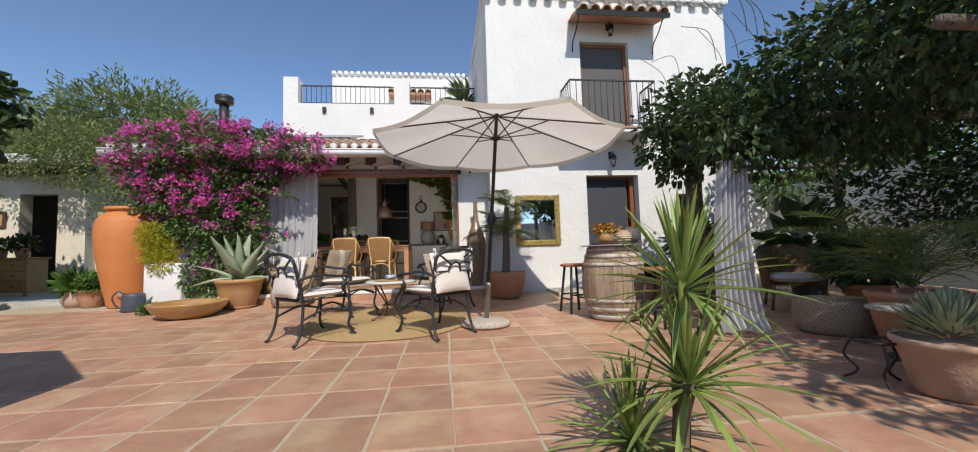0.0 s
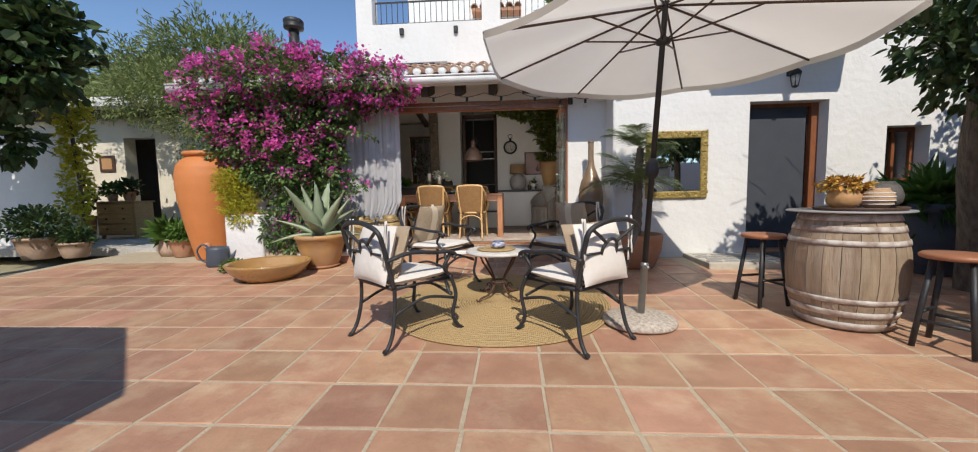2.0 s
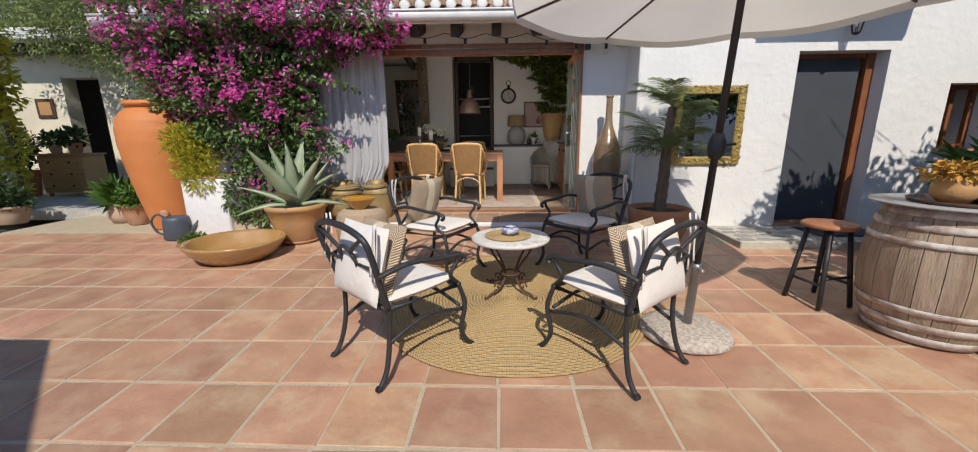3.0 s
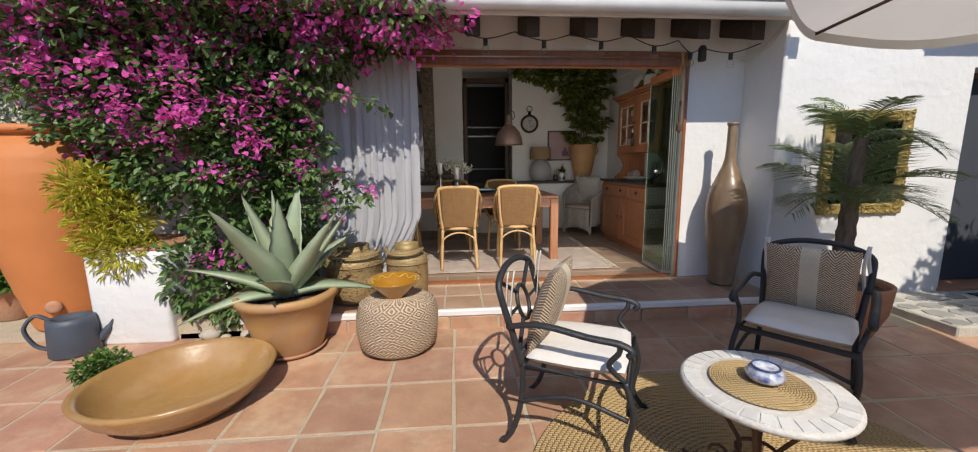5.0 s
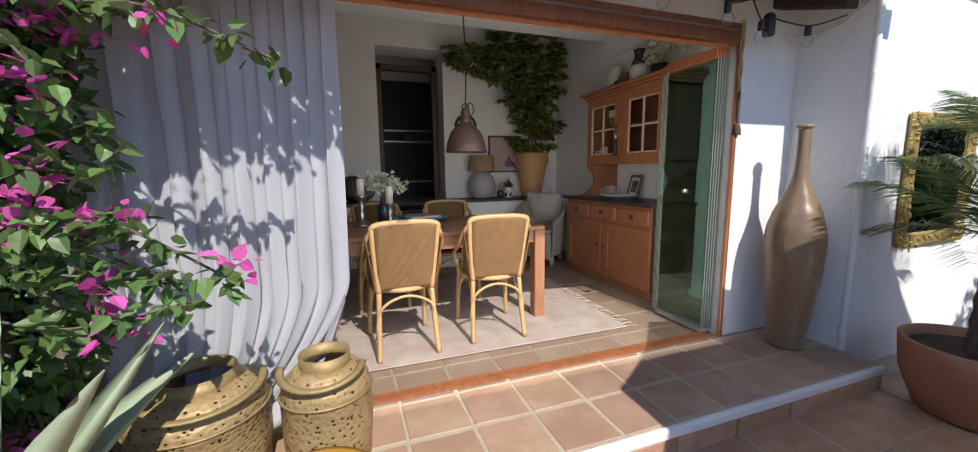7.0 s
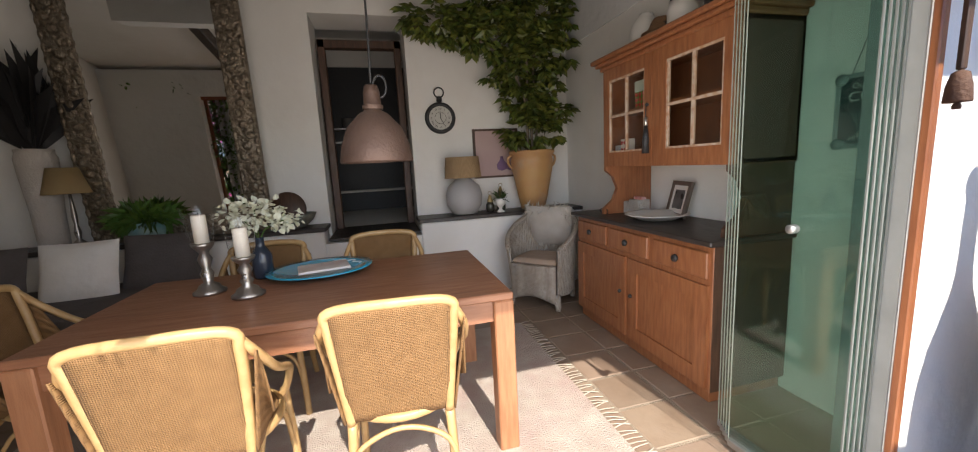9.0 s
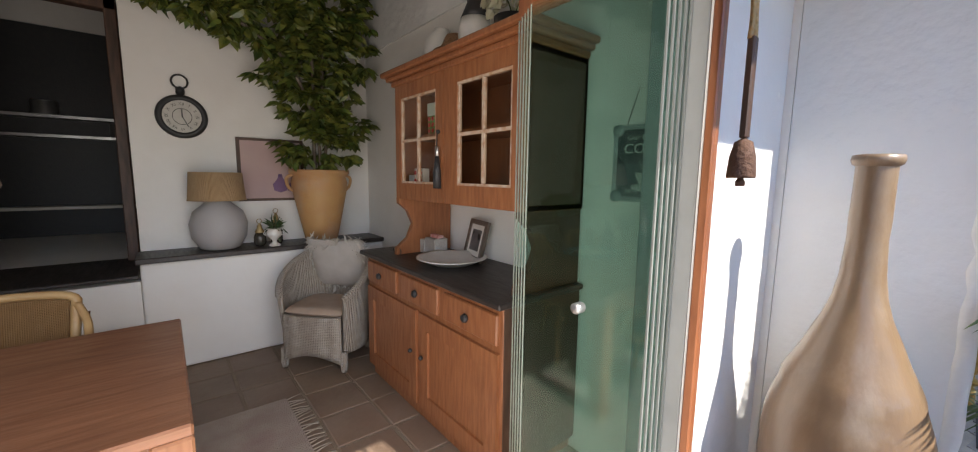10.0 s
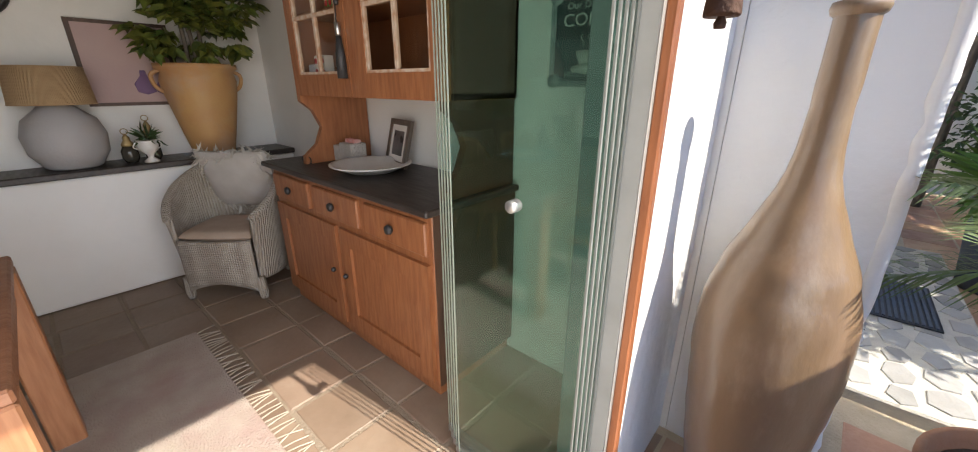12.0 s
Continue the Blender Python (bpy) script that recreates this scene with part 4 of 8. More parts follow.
STR = mat("striped_pot_clay", (0.50, 0.33, 0.2), (0.42, 0.26, 0.15), rough=0.75, scale=8, bump=0.3)
pt = thing("striped_pot", "small ribbed clay pot with cream rings", "pot", at(2.13, 4.2, z=TOPB + .023))
part("body", Shape().lathe([(.05, 0), (.085, .03), (.098, .07), (.09, .11), (.065, .135), (.07, .145), (.06, .145), (.055, .12)], 28), STR, pt)
for z, r in ((.035, .0885), (.06, .0975), (.085, .0965), (.11, .091)):
    part("ring", Shape().tube([(r * math.cos(a * math.pi / 12), r * math.sin(a * math.pi / 12), z) for a in range(24)], .004, 6, closed=True), CUSHION, pt)
fp = thing("dried_flower_pot", "ochre clay pot with dried yellow flowers", "plant", at(1.97, 4.27, z=TOPB + .023))
part("pot", Shape().lathe([(.06, 0), (.1, .05), (.1, .1), (.08, .135), (.085, .145), (.07, .14)], 28), POT_YL, fp)
pp, dd = blob_points(420, [(0, 0, .17, .15, .13, .06)], 5, .2)
part("flowers", leaf_mesh("flowers", pp, dd, .035, .4, .2, .6, 5), mat("dried_petals", (0.46, 0.27, 0.05), (0.36, 0.16, 0.03), rough=0.8, scale=10, bump=0, island=0.3), fp)
solo("round_grey_pot", Shape().lathe([(.06, 0), (.115, .05), (.125, .1), (.105, .16), (.07, .195), (.075, .2), (.06, .195), (.05, .1)], 30, wob=.03), mat("dark_grey_clay", (0.09, 0.085, 0.08), (0.15, 0.13, 0.12), rough=0.7, scale=12, bump=0.5), "round dark grey stone pot on the barrel", "pot", at(2.27, 4.33, z=TOPB + .014))


def stool(x, y, rz):
    t = thing("bar_stool", "round wooden stool with dark metal legs beside the barrel", "stool", at(x, y, rz), group="bar stools")
    H = .60
    part("seat", Shape().lathe([(.001, H - .035), (.15, H - .035), (.165, H - .028), (.168, H - .012), (.155, H), (.001, H + .003)], 36), mat("red_brown_seat", (0.36, 0.15, 0.075), (0.27, 0.1, 0.05), rough=0.5, scale=8, bump=0.1), t, "worn red-brown round seat")
    for k in range(4):
        a = radians(45 + 90 * k)
        part("leg", Shape().tube([(.115 * math.cos(a), .115 * math.sin(a), H - .035), (.19 * math.cos(a), .19 * math.sin(a), 0)], .0165, 8), IRON, t)
    for k in range(4):
        a, b = radians(45 + 90 * k), radians(135 + 90 * k)
        z = .17 if k % 2 else .22
        r = .115 + .075 * (1 - z / (H - .035))
        part("stretcher", Shape().tube([(r * math.cos(a), r * math.sin(a), z), (r * math.cos(b), r * math.sin(b), z)], .011, 8), IRON, t)


stool(1.74, 4.78, 12)
stool(2.33, 3.86, 30)


# ---- dining room ----
CX0, CX1, CY0, CY1 = 0.45, 0.955, 7.99, 9.40
cab = thing("dresser", "old reddish pine dresser with glazed upper doors", "dresser", pose(0, 0, P))
part("plinth", Shape().box(CX0 + .03, CX1, CY0 + .02, CY1 - .02, 0, .07, c=.004), CABINETW, cab)
part("body", Shape().box(CX0 + .012, CX1, CY0, CY1, .07, .855, c=.004), CABINETW, cab)
part("worktop", Shape().box(CX0 - .04, CX1, CY0 - .03, CY1 + .03, .857, .885, c=.006), DARKTOP, cab, "dark stained worktop")
dw = (CY1 - CY0) / 3
for k in range(3):
    y0 = CY0 + k * dw + .025
    d = part("drawer", Shape().box(CX0 - .006, CX0 + .05, y0, y0 + dw - .05, .68, .82, c=.006), CABINETW, cab)
    part("drawer_pull", Shape().lathe([(.001, 0), (.014, .004), (.022, .014), (.018, .026), (.001, .03)], 14, pose(CX0 - .006, y0 + dw / 2 - .025, .75, 0, -90, 0)), BLACK, d, "dark metal cup pull")
for k in range(2):
    w = (CY1 - CY0) / 2
    y0 = CY0 + k * w + .02
    y1 = y0 + w - .04
    d = part("cupboard_door", Shape().ring(CX0 - .006, CX0 + .03, y0, y1, .09, .645, .085, .09, .085), CABINETW, cab)
    part("panel", Shape().box(CX0 + .008, CX0 + .028, y0 + .08, y1 - .08, .175, .565), CABINETW, d)
    part("knob", Shape().ball((CX0 - .02, y1 - .04 if k == 0 else y0 + .04, .40), .013), BLACK, d)
# hutch on brackets
HX0, HZ0, HZ1, HY1 = 0.56, 1.25, 1.94, 9.17
for yy in (CY0 + .01, HY1 - .045):
    br_ = Shape()
    prof = [(CX1, .886), (HX0 - .02, .886), (HX0 - .015, .93), (HX0 + .06, .99), (HX0 + .10, 1.08), (HX0 + .06, 1.17), (HX0, 1.22), (HX0, 1.25), (CX1, 1.25)]
    n = len(prof)
    br_.add([(x, yy, z) for x, z in prof] + [(x, yy + .035, z) for x, z in prof], [tuple(range(n)), tuple(reversed(range(n, 2 * n)))] + [(i, n + i, n + (i + 1) % n, (i + 1) % n) for i in range(n)])
    # South bracket in dark wood: its shade is put into the colour.
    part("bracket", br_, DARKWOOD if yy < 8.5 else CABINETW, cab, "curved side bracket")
hb = Shape()
hb.box(HX0 + .03, CX1, HY1 - .025, HY1, HZ0, HZ1).box(HX0 + .03, CX1, CY0, HY1, HZ0, HZ0 + .025).box(HX0 + .03, CX1, CY0, HY1, HZ1 - .025, HZ1).box(CX1 - .015, CX1, CY0, HY1, HZ0, HZ1).box(HX0 + .04, CX1, CY0 + .025, HY1 - .025, 1.62, 1.635)
part("hutch_body", hb, CABINETW, cab)
# South end of hutch and base: shade painted on as dark wood.
part("side_panel", Shape().box(HX0 + .03, CX1, CY0, CY0 + .025, HZ0 + .002, HZ1 - .002), DARKWOOD, cab, "end panel darkened to carry its shade")
part("side_panel", Shape().box(CX0 + .014, CX1 - .002, CY0 - .006, CY0 - .001, .075, .85), DARKWOOD, cab, "end panel darkened to carry its shade")
crn = Shape()
for o, z0, z1 in ((.015, HZ1, HZ1 + .03), (.04, HZ1 + .03, HZ1 + .055), (.065, HZ1 + .055, HZ1 + .085)):
    crn.box(HX0 - o, CX1, CY0 - o, HY1 + o, z0, z1, c=.006)
part("cornice", crn, CABINETW, cab)
WORN = mat("chipped_white_paint", (0.55, 0.45, 0.36), (0.4, 0.2, 0.1), rough=0.7, scale=30, amount=0.9, bump=0.2)
SMOKE = glass_mat("old_window_glass", (0.75, 0.7, 0.62), 0.08)
w = (HY1 - CY0) / 2
for k in range(2):
    y0, y1 = CY0 + k * w + (.012 if k == 0 else .03), CY0 + (k + 1) * w - (.03 if k == 0 else .012)
    d = part("hutch_door", Shape().ring(HX0, HX0 + .03, y0, y1, HZ0, HZ1, .07, .1, .08), CABINETW, cab)
    bars = Shape()
    ya, yb, za, zb = y0 + .07, y1 - .07, HZ0 + .1, HZ1 - .08
    ym, zm = (ya + yb) / 2, (za + zb) / 2
    for a in (ya + .004, ym, yb - .004):
        bars.box(HX0 + .004, HX0 + .022, a - .008, a + .008, za, zb)
    for a in (za + .004, zm, zb - .004):
        bars.box(HX0 + .003, HX0 + .023, ya, yb, a - .008, a + .008)
    part("glazing_grid", bars, WORN, d, "chipped white glazing bars")
    for (a, b) in ((ya, ym), (ym, yb)):
        for (e, f) in ((za, zm), (zm, zb)):
            g = part("pane", Shape().add([(HX0 + .013, a + .008, e + .008), (HX0 + .013, b - .008, e + .008), (HX0 + .013, b - .008, f - .008), (HX0 + .013, a + .008, f - .008)], [(0, 3, 2, 1)]), SMOKE, d)
            g.visible_shadow = False
ky = CY0 + w
part("centre_post", Shape().box(HX0 + .004, HX0 + .035, ky - .028, ky + .028, HZ0, HZ1), CABINETW, cab)
part("key_knob", Shape().ball((HX0 - .01, ky + .06, 1.63), .012), BLACK, cab)
tas = thing("key_tassel", "black tassel hanging from the dresser key", "tassel", pose(HX0 - .016, ky + .06, P + 1.62))
part("cord", Shape().tube([(0, 0, 0), (-.004, 0, -.07)], .003, 6), BLACK, tas)
part("ferrule", Shape().lathe([(.008, -.12), (.012, -.115), (.012, -.07), (.006, -.065)], 12), mat("silver_ferrule", (0.6, 0.58, 0.55), rough=0.3, metal=1, bump=0), tas)
part("fringe", Shape().lathe([(.022, -.29), (.02, -.2), (.011, -.12)], 14, wob=.1), BLACK, tas)
# boxes and cards behind the panes
for y, z, wy, hz, col, lab in ((8.785, 1.71, .11, .10, (0.10, 0.28, 0.06), "small patterned green and red tin in the dresser"), (8.955, 1.365, .10, .15, (0.7, 0.68, 0.66), "white box with red dots in the dresser"), (8.785, 1.812, .12, .07, (0.5, 0.62, 0.58), "pale green carton in the dresser"), (9.045, 1.365, .06, .11, (0.45, 0.5, 0.58), "blue and white card in the dresser")):
    b = thing("storage_box", lab, "box", pose(HX0 + .045, y, P + z - .075))
    part("carton", Shape().box(0, .05, -wy / 2, wy / 2, 0, hz, c=.003), mat("carton", col, rough=0.6, scale=12, bump=0.05), b)
    if "red" in lab:
        dots = Shape()
        rnd = random.Random(3)
        for q in range(9):
            dots.lathe([(.001, .0), (.014, .0), (.013, .0015)], 10, pose(-.0005, -wy * .33 + (q % 3) * wy * .33, hz * .17 + (q // 3) * hz * .33, 0, -90, 0))
        part("dots", dots, mat("red_dots", (0.5, 0.02, 0.03), rough=0.6, bump=0), b)
# on the worktop
TZ = P + .886
st = thing("serving_dish", "large pale enamel dish with a patterned rim", "dish", pose(.68, 8.70, TZ))
part("dish", Shape().lathe([(.09, 0), (.12, .004), (.19, .035), (.205, .04), (.205, .045), (.185, .042), (.12, .012), (.001, .01)], 40), mat("pale_enamel", (0.62, 0.61, 0.57), (0.5, 0.49, 0.46), rough=0.35, scale=14, bump=0.05), st)
bx = thing("letter_box", "two carved grey wooden boxes with letters inside", "box", pose(.76, 9.06, TZ))
part("box_body", Shape().box(-.05, .05, -.12, .0, 0, .11, c=.004).box(-.05, .05, .004, .1, 0, .09, c=.004), mat("grey_carved_wood", (0.42, 0.39, 0.35), (0.3, 0.27, 0.24), rough=0.8, scale=30, bump=0.6), bx)
part("letters", Shape().box(-.02, .01, -.11, -.02, .11, .13).box(.012, .03, -.1, -.03, .11, .125), mat("red_paper", (0.5, 0.12, 0.1), (0.7, 0.65, 0.6), rough=0.8, scale=8, amount=1, bump=0), bx)
pf = thing("photo_stand", "dark framed black and white photograph on the worktop", "picture", pose(.84, 8.72, TZ, 0, 0, -12) @ pose(0, 0, 0, 0, 14, 0))
part("picture_frame", Shape().box(-.01, .01, -.12, .12, 0, .03).box(-.01, .01, -.12, .12, .22, .25).box(-.01, .01, -.12, -.09, .03, .22).box(-.01, .01, .09, .12, .03, .22), mat("dark_silver_frame", (0.22, 0.19, 0.16), rough=0.35, metal=0.6, scale=20, bump=0.2), pf)
part("mat_board", Shape().box(-.004, .006, -.09, .09, .03, .22), CUSHION, pf)
part("photograph", Shape().box(-.006, -.0045, -.06, .06, .06, .19), mat("dark_photo", (0.05, 0.05, 0.05), (0.2, 0.19, 0.18), rough=0.3, scale=9, amount=1, bump=0), pf)
gl = thing("eyeglasses", "folded dark spectacles on the worktop", "glasses", pose(.56, 9.16, TZ))
part("rims", Shape().tube([(.0, .03 + .022 * math.cos(a * math.pi / 8), .02 + .018 * math.sin(a * math.pi / 8)) for a in range(16)], .003, 6, closed=True).tube([(.0, -.03 + .022 * math.cos(a * math.pi / 8), .02 + .018 * math.sin(a * math.pi / 8)) for a in range(16)], .003, 6, closed=True).tube([(0, -.008, .024), (0, .008, .024)], .003, 6).tube([(.003, -.05, .003), (.01, .05, .003)], .003, 6), BLACK, gl)
# on top of the hutch
HT = P + HZ1 + .086
WHITEV = mat("white_glaze", (0.72, 0.70, 0.66), rough=0.3, scale=5, bump=0.05)
solo("white_vase", Shape().lathe([(.06, 0), (.085, .03), (.1, .1), (.095, .16), (.07, .21), (.045, .235), (.05, .245), (.04, .24)], 30), WHITEV, "rounded white vase lying against the wall on the dresser", "vase", pose(.76, 8.98, HT + .016, 0, 8, 0))
ht = thing("straw_hats", "stack of brown straw hats on the dresser", "hat", pose(.70, 8.74, HT))
STRAW = weave_mat("straw", (0.34, 0.19, 0.09), (0.2, 0.1, 0.05), scale=60)
for k in range(3):
    part("hat", Shape().lathe([(.14 - .008 * k, .0 + .03 * k), (.10, .012 + .03 * k), (.075, .02 + .03 * k), (.07, .06 + .03 * k), (.055, .085 + .03 * k), (.001, .09 + .03 * k)], 28, Matrix.Translation((.01 * k, -.008 * k, 0)), wob=.06), STRAW, ht)
part("hat_band", Shape().lathe([(.074, .085), (.073, .108)], 28, Matrix.Translation((.02, -.016, 0)), cap=False), BLACK, ht)
jg = thing("tall_jug", "cream jug with a black neck on the dresser", "jug", pose(.70, 8.52, HT))
part("jug_body", Shape().lathe([(.06, 0), (.085, .02), (.088, .12), (.075, .17)], 28), WHITEV, jg)
part("jug_neck", Shape().lathe([(.076, .17), (.06, .21), (.042, .25), (.045, .29), (.06, .315), (.05, .31)], 28), BLACK, jg, "black glazed neck")
fo = thing("orchid_pot", "white artificial orchids in a black pot on the dresser", "plant", pose(.74, 8.28, HT))
part("pot", Shape().lathe([(.06, 0), (.075, .02), (.09, .12), (.08, .12)], 24), BLACK, fo)
pp, dd = blob_points(170, [(.0, .0, .24, .12, .2, .09), (0, -.2, .3, .08, .1, .08)], 8, .2)
part("blossoms", leaf_mesh("blossoms", pp, dd, .05, .5, .15, .7, 8), mat("orchid_petal", (0.68, 0.66, 0.5), (0.6, 0.58, 0.4), rough=0.7, scale=9, bump=0, trans=0.3), fo)
part("stem", Shape().tube(bez([(0, 0, .1), (0, .03, .2), (0, .12, .28)], 5), .003, 6).tube(bez([(0, 0, .1), (0, -.08, .22), (0, -.22, .3)], 5), .003, 6), LEAF_DARK, fo)

# wicker armchair
wc = thing("wicker_armchair", "whitewashed wicker armchair with a beige pad", "armchair", pose(.31, 9.82, P, 0, 0, 132) @ Matrix.Diagonal((1.16, 1.1, 1.06, 1)))
WICK = weave_mat("whitewashed_wicker", (0.50, 0.45, 0.39), (0.26, 0.21, 0.16), scale=28, bump=1.0)
body = Shape()


def wick(u, v):
    a = radians(-40 + 260 * u)
    top = .80 - .30 * abs(2 * u - 1) ** 1.6
    r = .24 + .035 * v
    return (r * 1.0 * math.cos(a), -r * math.sin(a) * 1.0 + .02, .12 + (top - .12) * v)


body.grid(40, 12, wick)
part("shell", body, WICK, wc, thick=.03)
rim = Shape()
rim.tube([wick(i / 40, 1) for i in range(41)], .024, 8)
part("rim", rim, WICK, wc)
fr = Shape()
fr.grid(14, 8, lambda u, v: (-.19 + .38 * u, .20 + .02 * math.sin(u * math.pi), .05 + .06 * math.sin(u * math.pi) * (1 - v) + .33 * v))
part("front_panel", fr, WICK, wc, thick=.02)
for x, y in ((-.2, .19), (.2, .19), (-.17, -.2), (.17, -.2)):
    part("leg", Shape().lathe([(.018, 0), (.024, .03), (.022, .14)], 12, Matrix.Translation((x, y, 0))), WICK, wc)
sc = part("seat_pad", cushion_shape(.40, .38, .07), mat("beige_pad", (0.46, 0.35, 0.27), rough=0.95, scale=8, bump=0.2), wc, "beige seat pad")
sc.location = (0, 0.02, .36)
FUR = mat("long_white_fur", (0.62, 0.58, 0.52), (0.5, 0.46, 0.4), rough=0.95, scale=9, amount=0.7, bump=0, island=0.15, trans=0.15)
fu = thing("fur_cushion", "fluffy white fur cushion in the wicker chair", "cushion", pose(.31, 9.82, P, 0, 0, 132) @ Matrix.Diagonal((1.16, 1.1, 1.06, 1)) @ pose(0, -.10, .63, 72, 0, 0))
part("core", cushion_shape(.38, .38, .13, pinch=.5, pillow=True), FUR, fu)
cs = cushion_shape(.38, .38, .13, pinch=.5, pillow=True)
cv = np.array([p for p in cs.v if p[2] > .03])
rng = np.random.default_rng(2)
pick = cv[rng.integers(0, len(cv), 2600)] + rng.normal(0, .006, (2600, 3))
part("fur", leaf_mesh("fur", pick, np.tile([[0.1, -.8, .9]], (2600, 1)), .055, .05, .3, .55, 2), FUR, fu)

# on the right-hand bench
BZ = 1.087
lp = thing("table_lamp", "grey ceramic table lamp with a straw shade", "lamp", pose(-.29, 10.42, BZ) @ Matrix.Diagonal((1.08, 1.0, 1.14, 1)))
part("lamp_base", Shape().lathe([(.10, 0), (.12, .01), (.165, .08), (.175, .17), (.15, .25), (.09, .30), (.07, .32), (.05, .33)], 36), mat("grey_ceramic", (0.42, 0.40, 0.39), (0.35, 0.33, 0.32), rough=0.55, scale=5, bump=0.1), lp)
part("shade", Shape().lathe([(.175, .325), (.17, .33), (.155, .505), (.15, .505)], 40, cap=False), weave_mat("straw_shade", (0.52, 0.35, 0.19), (0.4, 0.25, 0.12), scale=50), lp, "tan woven straw shade", thick=.004)
pic = thing("picture", "still life picture in a dark frame hanging above the bench", "picture", pose(.12, BACK - .014, 1.69) @ Matrix.Diagonal((1, 1, .86, 1)))
part("picture_frame", Shape().box(-.25, .25, -.012, .012, .275, .30).box(-.25, .25, -.012, .012, -.30, -.275).box(-.25, -.225, -.012, .012, -.275, .275).box(.225, .25, -.012, .012, -.275, .275), DARKWOOD, pic)
part("canvas", Shape().box(-.225, .225, -.004, .008, -.275, .275), mat("mauve_canvas", (0.50, 0.36, 0.33), (0.42, 0.29, 0.29), rough=0.8, scale=3, bump=0.1), pic, "mauve canvas")
part("painted_vases", Shape().lathe([(.001, 0), (.05, .02), (.06, .08), (.02, .14), (.015, .18)], 16, pose(.06, -.0045, -.22) @ Matrix.Diagonal((1, .02, 1, 1))).lathe([(.001, 0), (.035, .02), (.04, .06), (.015, .1)], 16, pose(.15, -.0045, -.22) @ Matrix.Diagonal((1, .02, 1, 1))), mat("violet_paint", (0.20, 0.12, 0.22), rough=0.8, bump=0), pic)
for x, h, lab in ((.06, .21, "small brass and dark glass lantern"), (.18, .30, "tall brass and dark glass lantern")):
    l1 = thing("brass_lantern", lab, "lantern", pose(x - .09, 10.38, BZ))
    part("bowl", Shape().lathe([(.03, 0), (.045, .03), (.045, h * .35), (.03, h * .5)], 20), mat("smoked_glass", (0.05, 0.045, 0.035), rough=0.15, bump=0), l1)
    part("cap", Shape().lathe([(.032, h * .5), (.034, h * .55), (.018, h * .68), (.02, h * .75), (.006, h * .85)], 20), BRASS, l1)
    part("loop", Shape().tube([(.018 * math.cos(a * math.pi / 6), 0, h * .85 + .018 + .018 * math.sin(a * math.pi / 6)) for a in range(12)], .003, 6, closed=True), BRASS, l1)
ur = thing("white_urn", "small white footed urn with an air plant", "urn", pose(.06, 10.31, BZ))
part("urn", Shape().lathe([(.04, 0), (.042, .008), (.015, .03), (.02, .05), (.05, .08), (.055, .11), (.045, .125), (.06, .14), (.05, .14)], 24), WHITEV, ur)
for sx in (-1, 1):
    part("handle", Shape().tube(bez([(sx * .05, 0, .085), (sx * .075, 0, .1), (sx * .06, 0, .13)], 5), .004, 6), WHITEV, ur)
pp, dd = blob_points(40, [(0, 0, .15, .03, .03, .02)], 9, .2)
part("air_plant", leaf_mesh("air_plant", pp, dd + np.array([[0, 0, .6]]), .09, .05, .2, .3, 9), LEAF_DARK, ur)
bp = thing("potted_shrub", "umbrella plant with mottled leaves in a tall clay urn", "plant", pose(.44, 10.36, BZ) @ Matrix.Diagonal((1.0, .9, 1.0, 1)))
part("pot", Shape().lathe([(.12, 0), (.13, .02), (.17, .2), (.215, .42), (.225, .5), (.21, .56), (.24, .58), (.24, .61), (.2, .61), (.18, .5)], 36, wob=.02), POT_YL, bp, "tall ochre clay urn with drips")
for sx in (-1, 1):
    part("handle", Shape().tube(bez([(sx * .205, 0, .57), (sx * .26, 0, .54), (sx * .25, 0, .47), (sx * .205, 0, .43)], 5), .013, 8), POT_YL, bp)
part("soil", Shape().lathe([(.001, .56), (.19, .56)], 24, cap=False), SOIL, bp)
stems = Shape()
for pts in ([(0, 0, .5), (.0, -.02, .8), (-.1, -.05, 1.2), (-.3, -.1, 1.5), (-.75, -.15, 1.75)], [(.03, 0, .5), (.06, -.02, .9), (.05, 0, 1.4), (.1, 0, 1.85)], [(-.03, .02, .5), (-.03, .02, .9), (-.05, -.08, 1.5), (-.15, -.1, 1.9)]):
    stems.tube(bez(pts, 6), .014, 6)
part("stem", stems, BARK, bp)
blobs = [(.02, -.04, .80, .30, .22, .17), (.10, -.05, .98, .28, .22, .18), (-.04, -.06, 1.15, .28, .22, .2), (-.08, -.08, 1.4, .34, .24, .25), (.14, -.05, 1.62, .34, .24, .28), (-.28, -.1, 1.68, .36, .24, .26), (.1, -.06, 1.95, .38, .26, .26), (-.3, -.1, 2.0, .38, .24, .2), (-.62, -.12, 1.74, .3, .22, .18), (-.9, -.14, 1.78, .26, .2, .14), (-1.12, -.14, 1.84, .15, .14, .1)]
rng = np.random.default_rng(11)
hub, hd = blob_points(520, blobs, 11, .45)
n_ = 8
ang_ = rng.uniform(0, 6.28, (len(hub), 1)) + np.arange(n_)[None] * (2 * math.pi / n_)
fan = np.stack([np.cos(ang_), np.sin(ang_), np.full_like(ang_, -.25)], 2) + hd[:, None, :] * .55
pp, dd = np.repeat(hub, n_, 0), fan.reshape(-1, 3)
